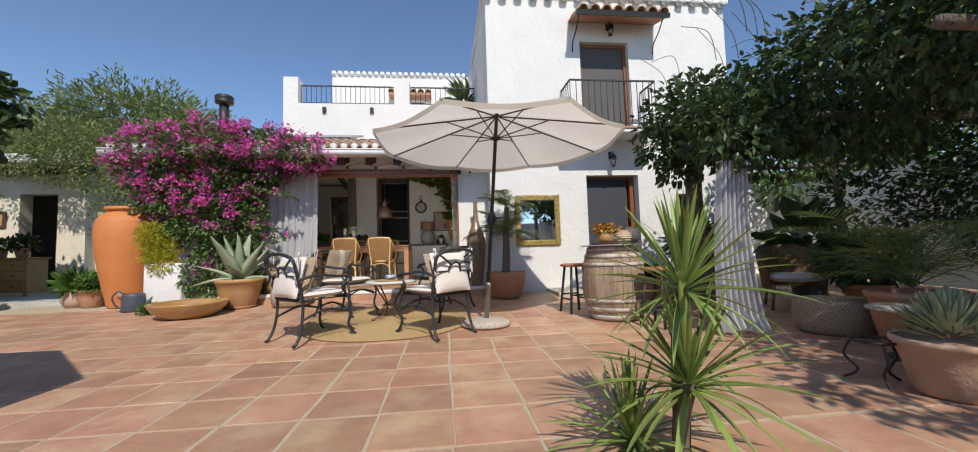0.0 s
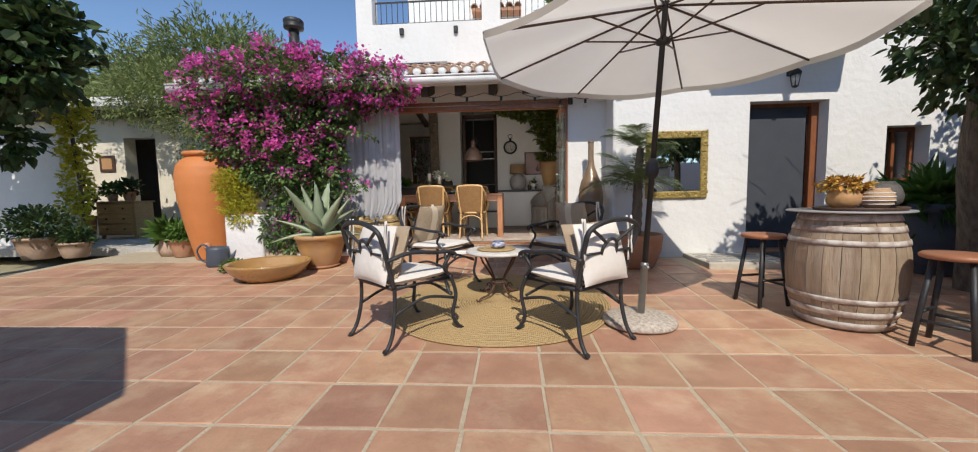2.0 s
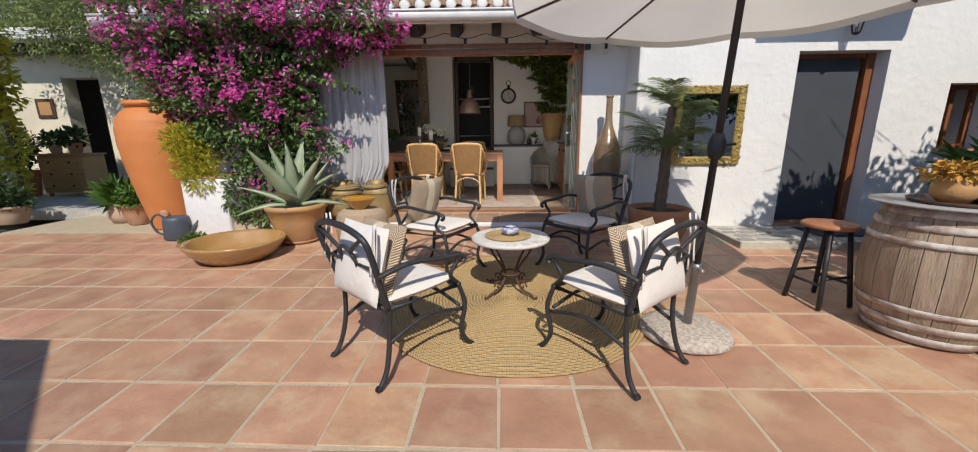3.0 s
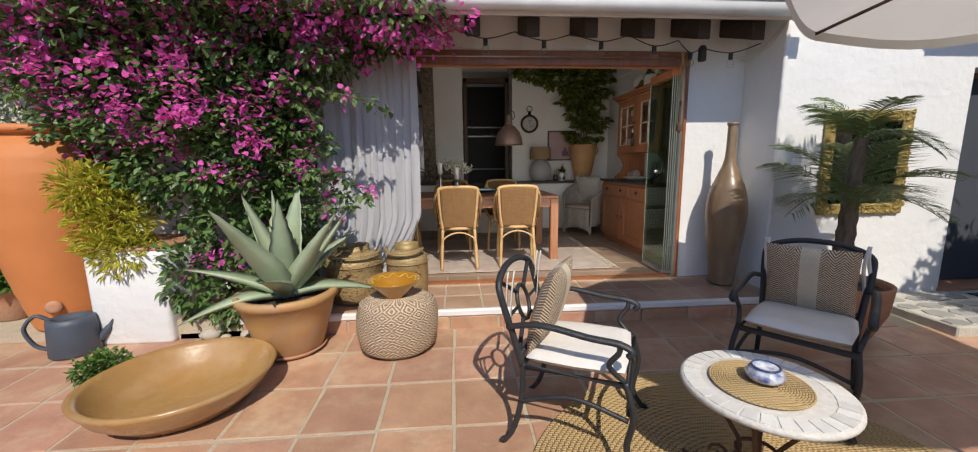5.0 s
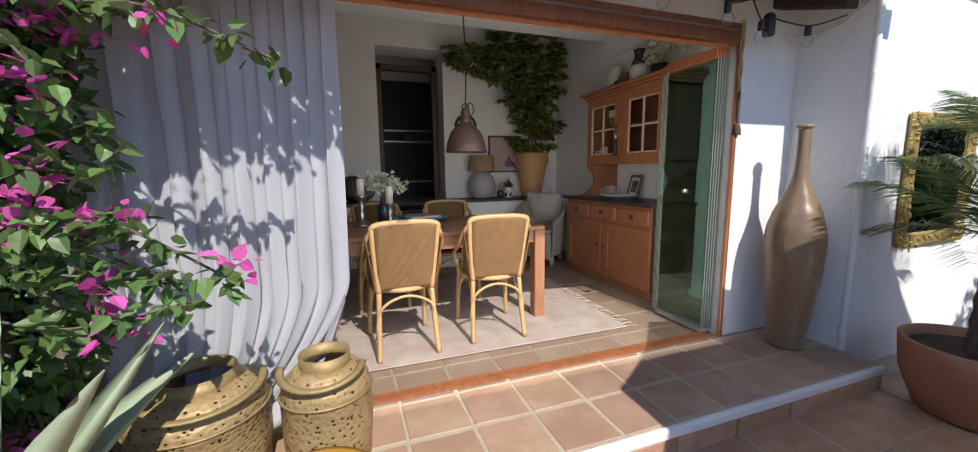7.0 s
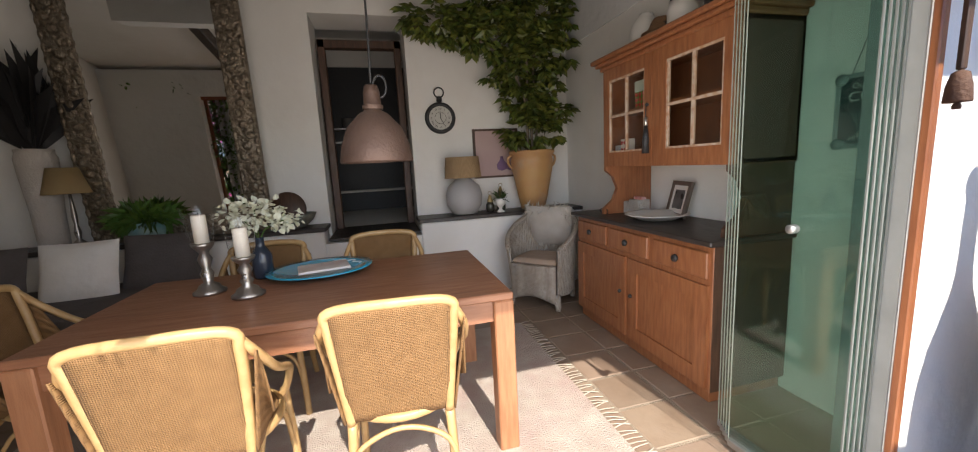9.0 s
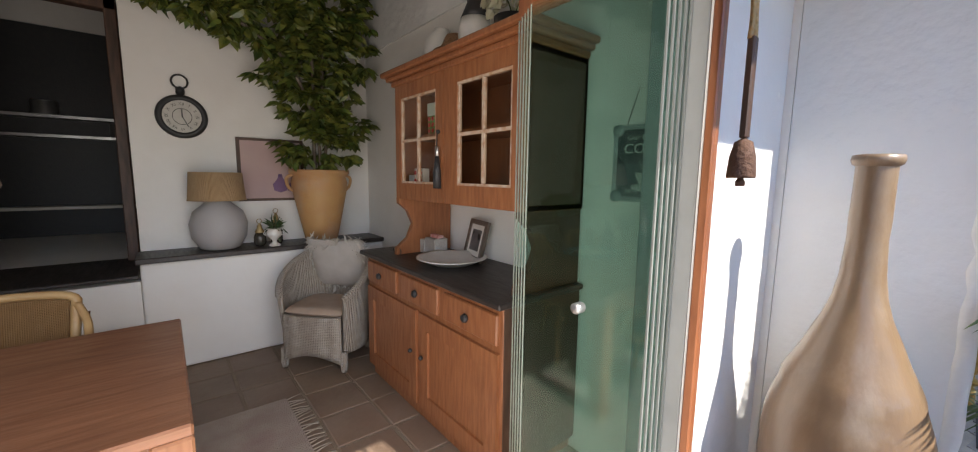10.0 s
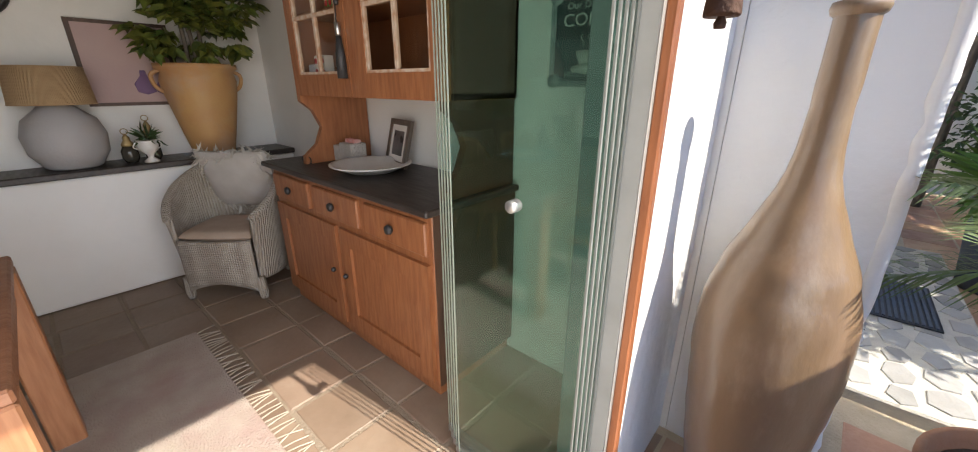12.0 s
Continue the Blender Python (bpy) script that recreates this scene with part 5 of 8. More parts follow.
part("leaves", leaf_mesh("leaves", pp + dd * .012, dd, .105, .30, .16, .14, 11), mat("mottled_leaf", (0.05, 0.085, 0.02), (0.36, 0.34, 0.06), rough=0.32, scale=14, amount=0.45, bump=0, island=0.4, trans=0.2), bp)
# wall clock
ck = thing("wall_clock", "black pocket-watch wall clock with Roman numerals", "clock", pose(-.457, BACK - .002, 2.07, 90, 0, 0) @ Matrix.Diagonal((.93, .93, 1, 1)))
part("case", Shape().lathe([(.165, 0), (.17, .02), (.16, .04), (.128, .045), (.125, .03), (.001, .03)], 40).lathe([(.03, 0), (.03, .03)], 14, pose(0, .19, .0)).ball((0, .205, .02), .03), BLACK, ck)
part("loop", Shape().tube([(.052 * math.cos(a * math.pi / 12), .27 + .052 * math.sin(a * math.pi / 12), .02) for a in range(24)], .007, 6, closed=True), BLACK, ck)
part("dial", Shape().lathe([(.001, .032), (.126, .032)], 40, cap=False), mat("aged_dial", (0.55, 0.53, 0.48), (0.4, 0.38, 0.34), rough=0.6, scale=20, bump=0), ck, "aged grey-white dial")
part("inner_dial", Shape().lathe([(.06, .0325), (.062, .034), (.064, .0325)], 30, cap=False), BLACK, ck)


def text(body, size, material, parent, m, extrude=.0006, label=""):
    cu = bpy.data.curves.new("lettering", "FONT")
    cu.body = body
    cu.size = size
    cu.align_x = "CENTER"
    cu.align_y = "CENTER"
    cu.extrude = extrude
    ob = bpy.data.objects.new("lettering", cu)
    scene.collection.objects.link(ob)
    bpy.context.view_layer.update()
    me = bpy.data.meshes.new_from_object(ob)
    bpy.data.objects.remove(ob)
    r = part("lettering", me, material, parent, label)
    if not me.materials:
        me.materials.append(material)
    r.matrix_basis = m
    return r


INK = plain_mat("black_ink", (0.02, 0.02, 0.02), 0.6)
for i, nn in enumerate(("XII", "I", "II", "III", "IIII", "V", "VI", "VII", "VIII", "IX", "X", "XI")):
    a = radians(90 - 30 * i)
    text(nn, .03, INK, ck, pose(.098 * math.cos(a), .098 * math.sin(a), .0335, 0, 0, -30 * i))
part("hour_hand", Shape().box(-.004, .004, -.01, .055, .036, .038, pose(0, 0, 0, 0, 0, 0)), BLACK, ck)
part("minute_hand", Shape().box(-.003, .003, -.012, .088, .039, .041, pose(0, 0, 0, 0, 0, -155)), BLACK, ck)

# dining table and chairs
dt = thing("dining_table", "long red-brown wooden dining table", "table", pose(-1.465, 8.485, P))
part("tabletop", Shape().box(-.885, .885, -.475, .475, .725, .76, c=.006), TABLEW, dt)
for sx in (-1, 1):
    for sy in (-1, 1):
        part("leg", Shape().box(sx * .84 - .045, sx * .84 + .045, sy * .43 - .045, sy * .43 + .045, 0, .724, c=.006), wood_mat("table_leg_wood", (0.36, 0.165, 0.08), (0.26, 0.11, 0.05), stretch=(5, 5, .5)) if (sx, sy) == (-1, -1) else bpy.data.materials["table_leg_wood"], dt)
for sy in (-1, 1):
    part("apron", Shape().box(-.795, .795, sy * .44 - .014, sy * .44 + .014, .63, .724), TABLEW, dt)
for sx in (-1, 1):
    part("apron", Shape().box(sx * .85 - .014, sx * .85 + .014, -.385, .385, .63, .724), TABLEW, dt)


def dining_chair():
    t = thing("dining_chair", "rattan dining chair with a woven cane back", "chair", group="dining chairs")
    for sx in (-1, 1):
        part("leg", Shape().tube(bez([(sx * .19, .20, .43), (sx * .20, .21, .2), (sx * .205, .22, 0)], 5), .017, 8), RATTAN, t)
        part("leg", Shape().tube(bez([(sx * .17, -.20, .43), (sx * .18, -.225, .2), (sx * .19, -.27, 0)], 5), .017, 8), RATTAN, t)
        part("arm", Shape().tube(bez([(sx * .205, -.27, .84), (sx * .24, -.22, .76), (sx * .25, -.10, .66), (sx * .25, .06, .58), (sx * .22, .12, .48), (sx * .19, .14, .43)], 5), .015, 8), RATTAN, t)
        sd = Shape()
        sd.grid(6, 8, lambda u, v, sx=sx: (sx * (.19 + .05 * v), -.22 + u * (.26 - .16 * v) - .05 * v, .44 + v * (.36 - .26 * u * u)))
        part("side_panel", sd, CANE, t, thick=.006)
    bf = bez([(-.17, -.20, .43), (-.185, -.225, .6), (-.2, -.265, .8), (-.185, -.285, .87), (0, -.305, .885), (.185, -.285, .87), (.2, -.265, .8), (.185, -.225, .6), (.17, -.20, .43)], 5)
    part("back_frame", Shape().tube(bf, .0175, 8), RATTAN, t)
    bp_ = Shape()
    bp_.grid(12, 14, lambda u, v: ((u - .5) * (.34 + .04 * v), -.205 - .085 * v - .02 * math.sin(u * math.pi) * v, .44 + v * (.43 + .01 * math.sin(u * math.pi))))
    part("backrest", bp_, CANE, t, "woven cane back", thick=.01)
    part("seat", Shape().lathe([(.001, .425), (.19, .425), (.205, .435), (.205, .452), (.19, .462), (.001, .458)], 32, sx=1.02, sy=1.05), CANE, t)
    part("seat_rim", Shape().tube([(.213 * math.cos(a * math.pi / 14), .217 * math.sin(a * math.pi / 14), .438) for a in range(28)], .017, 8, closed=True), RATTAN, t)
    for sx in (-1, 1):
        part("brace", Shape().tube(bez([(sx * .2, .215, .12), (sx * .19, .15, .34), (sx * .17, 0, .41), (sx * .17, -.14, .34), (sx * .185, -.24, .12)], 5), .009, 6), RATTAN, t)
    for sy in (-1, 1):
        yy = .21 if sy > 0 else -.225
        part("brace", Shape().tube(bez([(-.195, yy, .15), (-.16, yy, .33), (0, yy * .95, .395), (.16, yy, .33), (.195, yy, .15)], 5), .010, 6), RATTAN, t)
    return t


d0 = dining_chair()
spots = [(-1.74, 7.93, 2), (-1.08, 7.97, -4), (-1.80, 8.84, 182), (-1.13, 8.86, 177)]
for i, (x, y, rz) in enumerate(spots):
    m = pose(x, y, P + .012, 0, 0, rz)
    if i == 0:
        d0.matrix_world = m
    else:
        copy_thing(d0, m)
e0 = copy_thing(d0, pose(-2.44, 8.45, P + .012, 0, 0, -88))
TT = P + .761
PEWTER = mat("pewter", (0.36, 0.33, 0.30), (0.25, 0.22, 0.2), rough=0.3, scale=14, bump=0.1, metal=0.9)
WAX = mat("candle_wax", (0.72, 0.66, 0.56), rough=0.5, scale=5, bump=0.05)
CLEAR = glass_mat("clear_glass", (1, 1, 1))
for x, y, h in ((-1.95, 8.60, .25), (-1.74, 8.46, .19)):
    cs_ = thing("candle_holder", "turned pewter candlestick with a glass hurricane and candle", "candlestick", pose(x, y, TT))
    part("stick", Shape().lathe([(.07, 0), (.072, .012), (.05, .025), (.045, .04), (.02, .055), (.03, h * .4), (.018, h * .5), (.032, h * .68), (.018, h * .8), (.045, h * .93), (.05, h), (.03, h)], 28), PEWTER, cs_)
    part("candle", Shape().lathe([(.031, h), (.031, h + .13), (.027, h + .135), (.004, h + .13)], 22), WAX, cs_, "white pillar candle")
    part("wick", Shape().tube([(0, 0, h + .13), (.002, 0, h + .145)], .0015, 5), BLACK, cs_)
    g = part("hurricane", Shape().lathe([(.045, h + .002), (.055, h + .05), (.062, h + .12), (.075, h + .175)], 28, cap=False), CLEAR, cs_, "clear flared glass")
    g.visible_shadow = False
fv = thing("flower_vase", "dark blue bottle vase with white blossoms", "vase", pose(-1.76, 8.80, TT))
part("bottle", Shape().lathe([(.045, 0), (.052, .01), (.052, .13), (.03, .165), (.022, .18), (.022, .22), (.026, .225), (.02, .225)], 26), mat("dark_blue_glass", (0.025, 0.035, 0.055), rough=0.15, bump=0), fv)
pp, dd = blob_points(300, [(-.03, 0, .36, .17, .13, .08), (.12, 0, .31, .1, .08, .05)], 12, .2)
part("blossoms", leaf_mesh("blossoms", pp, dd, .035, .5, .15, .7, 12), mat("white_petal", (0.72, 0.72, 0.58), (0.65, 0.66, 0.5), rough=0.7, scale=9, bump=0, trans=0.3), fv)
part("stem", Shape().tube(bez([(0, 0, .2), (-.03, 0, .28), (-.1, 0, .36)], 4), .003, 5).tube(bez([(0, 0, .2), (.04, 0, .27), (.14, 0, .31)], 4), .003, 5).tube([(0, 0, .2), (-.01, .02, .38)], .003, 5), LEAF_FRESH, fv)
bd = thing("blue_dish", "oval turquoise glazed dish on the table", "dish", pose(-1.46, 8.74, TT) @ Matrix.Diagonal((1.08, 1.1, 1, 1)))
part("dish", Shape().lathe([(.12, 0), (.14, .004), (.22, .028), (.255, .034), (.255, .04), (.22, .035), (.13, .012), (.001, .01)], 44, sx=1.0, sy=.85), mat("turquoise_glaze", (0.02, 0.26, 0.42), (0.03, 0.34, 0.5), rough=0.15, scale=9, bump=0.03, coat=0.6), bd)
part("swirl", Shape().tube([((.19 + .02 * math.sin(i)) * math.cos(.2 + i * .06), .85 * (.19 + .02 * math.sin(i)) * math.sin(.2 + i * .06), .033) for i in range(20)], .003, 5), mat("pale_blue_glaze", (0.45, 0.65, 0.72), rough=0.2, bump=0), bd)
mg = thing("magazine", "magazine with a pale cover lying in the blue dish", "magazine", pose(-1.44, 8.72, TT + .034, 0, 0, 12))
part("pages", Shape().box(-.13, .13, -.09, .09, 0, .012, c=.002), mat("paper", (0.66, 0.62, 0.58), rough=0.6, bump=0.02), mg)
part("cover", Shape().box(-.128, .128, -.088, .088, .0125, .0135), mat("printed_cover", (0.42, 0.33, 0.30), (0.62, 0.56, 0.52), rough=0.35, scale=7, amount=1, bump=0), mg, "brown and cream cover picture")
# pendant lamp
pl = thing("pendant_lamp", "rusty bell-shaped metal pendant lamp over the table", "lamp", pose(-1.10, 8.43, .035))
COPPER = mat("aged_copper", (0.12, 0.075, 0.058), (0.2, 0.13, 0.098), rough=0.55, scale=9, bump=0.2, metal=0.5)
part("shade", Shape().lathe([(.165, 1.58), (.168, 1.588), (.155, 1.66), (.125, 1.74), (.07, 1.80), (.038, 1.82), (.036, 1.90), (.03, 1.93), (.025, 1.935)], 40, cap=False), COPPER, pl, thick=.004)
part("collar", Shape().lathe([(.046, 1.825), (.048, 1.835), (.046, 1.845)], 24, cap=False), COPPER, pl)
part("cable", Shape().tube(bez([(0, 0, 1.93), (.01, 0, 2.3), (-.005, 0, 2.7), (0, 0, ceil_z(8.43) + .035)], 6), .006, 6), BLACK, pl)
part("pulley", Shape().tube([(.04 + .03 * math.cos(a * math.pi / 8), 0, 1.93 + .05 * math.sin(a * math.pi / 8)) for a in range(16)], .006, 6, closed=True), BLACK, pl)
# rug
rg = thing("fringed_rug", "faded beige and rose woven rug with a knotted fringe", "rug", pose(0, 0, P + .003))
part("rug_field", Shape().box(-3.0, -.10, 7.58, 9.38, 0, .009, c=.003), mat("faded_rug", (0.40, 0.32, 0.27), (0.48, 0.42, 0.36), rough=0.95, scale=7, amount=0.9, bump=0.8, bscale=120, grime=(0.38, 0.22, 0.2), gscale=2.5, gamount=0.5), rg)
fri = Shape()
rnd = random.Random(8)
for i in range(60):
    y = 7.6 + 1.76 * i / 59
    a = rnd.uniform(-.35, .35)
    fri.tube([(-.10, y, .004), (-.06, y + .04 * a, .006), (-.01, y + .1 * a, .003)], [.004, .0025, .0035], 5)
part("fringe", fri, mat("fringe_yarn", (0.46, 0.40, 0.32), (0.36, 0.3, 0.24), rough=0.95, scale=20, bump=0), rg)
# folded glass doors
GLASS = glass_mat("green_tinted_glass", (0.82, 0.93, 0.90))
SEAL = mat("grey_door_seal", (0.16, 0.17, 0.16), rough=0.4, scale=8, bump=0)
for k in range(5):
    x = .384 - k * .019
    y0, y1 = DOORY + .03 + .004 * k, DOORY + .60 - .030 * k
    dd_ = thing("glass_door_panel", "folded frameless glass door with a wooden top rail", "glass door", pose(x, y0, P + .013, 0, 0, 1.0 - .3 * k), group="folding glass doors")
    L = y1 - y0
    g = part("pane", Shape().add([(0, 0, .03), (0, L, .03), (0, L, OPT - P - .125), (0, 0, OPT - P - .125)], [(0, 3, 2, 1)]), GLASS, dd_)
    g.visible_shadow = False
    part("top_rail", Shape().box(-.0085, .0085, 0, L, OPT - P - .125, OPT - P - .06, c=.003), ORANGEWOOD, dd_)
    part("bottom_rail", Shape().box(-.0085, .0085, 0, L, 0, .03, c=.002), STEEL, dd_)
    part("edge_seal", Shape().box(-.0018, .0018, L, L + .003, .03, OPT - P - .125), mat("clear_seal", (0.30, 0.33, 0.28), rough=0.25, bump=0) if k == 0 else bpy.data.materials["clear_seal"], dd_)
    part("edge_seal", Shape().box(-.003, .003, -.005, 0, .03, OPT - P - .125), SEAL, dd_)
    if k == 4:
        part("handle_knob", Shape().lathe([(.014, 0), (.016, .004), (.016, .03), (.012, .035)], 16, pose(-.006, L - .24, 1.02, 0, -90, 0)), STEEL, dd_, "round steel knob")
# coffee sign
sg = thing("coffee_sign", "dark green tin sign advertising coffee with a cup", "sign", pose(.963, 7.67, 1.727, 90, 0, -90) @ Matrix.Diagonal((.96, .86, 1, 1)))
SGN = mat("sign_green", (0.035, 0.055, 0.06), (0.05, 0.075, 0.08), rough=0.5, scale=9, bump=0.05)
SGP = mat("sign_grey", (0.34, 0.38, 0.38), (0.26, 0.3, 0.3), rough=0.6, scale=15, bump=0.05)
part("plate", Shape().box(-.175, .175, -.19, .19, 0, .004, c=.0015), SGP, sg, "grey tin plate")
part("field", Shape().box(-.15, .15, -.165, .165, .0042, .005), SGN, sg)
part("band", Shape().box(-.148, .148, -.165, .0, .0051, .0056), mat("sign_mid", (0.12, 0.15, 0.16), rough=0.5, scale=15, bump=0), sg)
for cx in (-1, 1):
    for cy in (-1, 1):
        part("corner", Shape().lathe([(.001, .0051), (.03, .0051), (.03, .0058), (.001, .0058)], 16, pose(cx * .15, cy * .165, 0)), SGP, sg)
LET = plain_mat("cream_lettering", (0.62, 0.64, 0.6), 0.6)
text("Our Delicious", .036, LET, sg, pose(0, .125, .0062))
text("COFFEE", .068, LET, sg, pose(0, .07, .0062), .0012)
text("HITS THE SPOT", .03, LET, sg, pose(0, -.14, .0066))
cupm = pose(-.0, -.075, .0066)
part("cup", Shape().lathe([(.001, -.04), (.03, -.035), (.05, 0), (.056, .03)], 20, cupm @ pose(0, 0, 0, -90, 0, 0) @ Matrix.Diagonal((1, .02, 1, 1))).lathe([(.02, 0), (.075, .0), (.075, .001), (.02, .001)], 30, cupm @ pose(0, -.042, 0) @ Matrix.Diagonal((1, .28, 1, 1))).tube([(.06 + .016 * math.cos(a * math.pi / 6), -.07 + .018 * math.sin(a * math.pi / 6), .0075) for a in range(12)], .003, 5, closed=True), LET, sg)
for dx in (-.03, 0, .03):
    part("steam", Shape().tube([(dx + .008 * math.sin(i * .8), -.03 + i * .006, .007) for i in range(9)], .0018, 5), LET, sg)
part("hanging_wire", Shape().tube([(-.11, .19, .002), (-.06, .36, .002), (.06, .36, .002), (.11, .19, .002)], .0015, 5), IRON, sg)

# left-hand side of the room
SILVER = mat("embossed_silver", (0.30, 0.25, 0.19), (0.12, 0.09, 0.06), rough=0.38, scale=30, amount=0.9, bump=0.9, bscale=38, metal=0.8)
lm = thing("leaning_mirror", "huge mirror in an embossed dark silver frame on the bench", "mirror", pose(-2.77, BACK - .04, 1.088, 4.5, 0, 0) @ Matrix.Translation((0, -.12, 0)))
W2, H2, FW = .68, 2.2, .20
fm = Shape()
for x0, x1, z0, z1 in ((-W2, -W2 + FW, 0, H2), (W2 - FW, W2, 0, H2), (-W2 + FW, W2 - FW, 0, FW), (-W2 + FW, W2 - FW, H2 - FW, H2)):
    fm.box(x0, x1, -.03, .03, z0, z1, c=.015)
part("mirror_frame", fm, SILVER, lm)
orn = Shape()
rnd = random.Random(5)
for sx in (-1, 1):
    for i in range(26):
        z = .05 + i * .09
        x = sx * (W2 - FW / 2)
        orn.ball((x + .035 * math.sin(i * 1.57), -.032, z), .04, 10, 6, 1, .35, .9)
        orn.ball((x - .06 * math.cos(i * 1.57), -.032, z + .03), .024, 8, 5, 1, .4, 1)
        orn.ball((sx * (W2 - FW + .02), -.034, z), .018, 8, 5, 1, .5, 2.0)
        orn.ball((sx * (W2 - .02), -.034, z + .045), .018, 8, 5, 1, .5, 2.0)
part("ornament", orn, SILVER, lm)["kind"] = "stuff"
part("mirror_glass", Shape().box(-W2 + FW, W2 - FW, -.012, .0, FW, H2 - FW), plain_mat("mirror", (0.85, 0.85, 0.83), 0.015, 1.0), lm)
TAUPE = mat("dark_taupe_cloth", (0.10, 0.085, 0.08), (0.075, 0.062, 0.058), rough=0.95, scale=8, bump=0.3)
so = thing("bench_sofa", "dark taupe upholstered corner bench", "sofa", pose(0, 0, P))
part("seat_base", Shape().box(-4.6, -2.75, 9.4, 10.23, 0, .42, c=.04), TAUPE, so)
part("seat_pad", Shape().box(-4.6, -2.72, 9.35, 10.15, .422, .54, c=.05), TAUPE, so)
for x, y, rz, lab, mt in ((-3.75, 9.75, 8, "dark taupe cushion on the bench sofa", TAUPE), (-2.72, 9.98, -6, "dark taupe cushion against the bench", TAUPE), (-3.2, 9.85, 4, "cream ruffled cushion on the bench sofa", CUSHION)):
    pillow(pose(x, y, P + .68, 72, 0, rz), lab, mt, .58 if mt is TAUPE else .44, .44)
tv = thing("tall_floor_vase", "tall white stone vase with dark dried leaves", "vase", pose(-3.71, 10.42, BZ))
part("vase", Shape().lathe([(.09, 0), (.095, .02), (.1, .3), (.12, .6), (.125, .72), (.11, .76), (.115, .79), (.09, .79)], 28), mat("white_stone", (0.55, 0.50, 0.45), (0.45, 0.4, 0.36), rough=0.85, scale=9, bump=0.4), tv)
pp, dd = blob_points(90, [(0, 0, .8, .06, .05, .05)], 15, .2)
part("dried_leaves", leaf_mesh("dried_leaves", pp, dd * .38 + np.array([[0, 0, 1.0]]), .62, .022, .3, .14, 15), mat("black_leaf", (0.02, 0.018, 0.018), rough=0.6, bump=0), tv)
sl = thing("side_lamp", "small carved lamp with a yellow shade on the bench", "lamp", pose(-3.52, 10.38, BZ) @ Matrix.Diagonal((1, 1, 1.2, 1)))
part("lamp_base", Shape().lathe([(.05, 0), (.052, .02), (.015, .05), (.025, .1), (.012, .15), (.02, .2), (.012, .3), (.01, .36)], 22), PEWTER, sl)
part("shade", Shape().lathe([(.16, .36), (.158, .365), (.105, .53)], 32, cap=False), mat("yellow_shade", (0.55, 0.40, 0.20), rough=0.8, scale=5, bump=0.1, trans=0.4), sl, "yellow linen shade", thick=.003)
gp = thing("grass_pot", "grassy plant in a turquoise glazed bowl", "plant", pose(-3.03, 10.36, BZ))
part("pot", Shape().lathe([(.08, 0), (.12, .03), (.135, .1), (.12, .16), (.11, .16)], 28), mat("turquoise_mottled", (0.12, 0.26, 0.27), (0.3, 0.38, 0.34), rough=0.3, scale=10, amount=0.9, bump=0.05), gp)
pp, dd = blob_points(700, [(0, 0, .18, .2, .12, .06)], 16, .1)
part("grass", leaf_mesh("grass", pp, dd + np.array([[0, 0, .5]]), .12, .05, .3, .4, 16), LEAF_FRESH, gp)
bw = thing("wooden_bowl", "dark patterned bowl on the bench beside the doorway", "bowl", pose(-1.89, 10.42, BZ))
part("bowl", Shape().lathe([(.07, 0), (.08, .01), (.15, .07), (.18, .13), (.17, .13), (.07, .02)], 32), mat("dark_patterned_clay", (0.09, 0.10, 0.08), (0.2, 0.18, 0.14), rough=0.5, scale=26, amount=1, bump=0.2), bw)
solo("round_board", Shape().lathe([(.001, 0), (.16, 0), (.165, .01), (.16, .02), (.001, .02)], 36, pose(-1.98, BACK - .04, BZ + .165, 82, 0, 0)), DARKWOOD, "round dark wooden board leaning on the wall", "board")
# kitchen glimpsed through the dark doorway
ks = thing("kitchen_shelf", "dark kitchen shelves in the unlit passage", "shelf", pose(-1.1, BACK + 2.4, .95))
# Added black sheet that paints in the unlit depth of the passage.
part("unlit_backing", Shape().box(-1.2, 1.1, .1, .18, 0, 2.2), BLACK, ks)
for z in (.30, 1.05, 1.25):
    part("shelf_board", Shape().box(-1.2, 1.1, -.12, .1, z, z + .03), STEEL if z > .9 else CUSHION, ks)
for px_, pz_, pr_ in ((-.4, 1.28, .1), (.2, 1.08, .12)):
    part("cooking_pot", Shape().lathe([(pr_ * .9, 0), (pr_, .01), (pr_, .14), (pr_ * 1.06, .142), (pr_ * .98, .145)], 18, Matrix.Translation((px_, 0, pz_))), STEEL, ks)
dfr = Shape()
dfr.box(-1.60, -1.53, BACK + .30, BACK + .40, .973, 2.9, c=.006).box(-.85, -.78, BACK + .30, BACK + .40, .973, 2.9, c=.006).box(-1.60, -.78, BACK + .30, BACK + .40, 2.82, 2.9, c=.006)
solo("door_2", dfr, DARKWOOD, "rough dark wooden frame inside the deep doorway", "door frame", kind="structure")


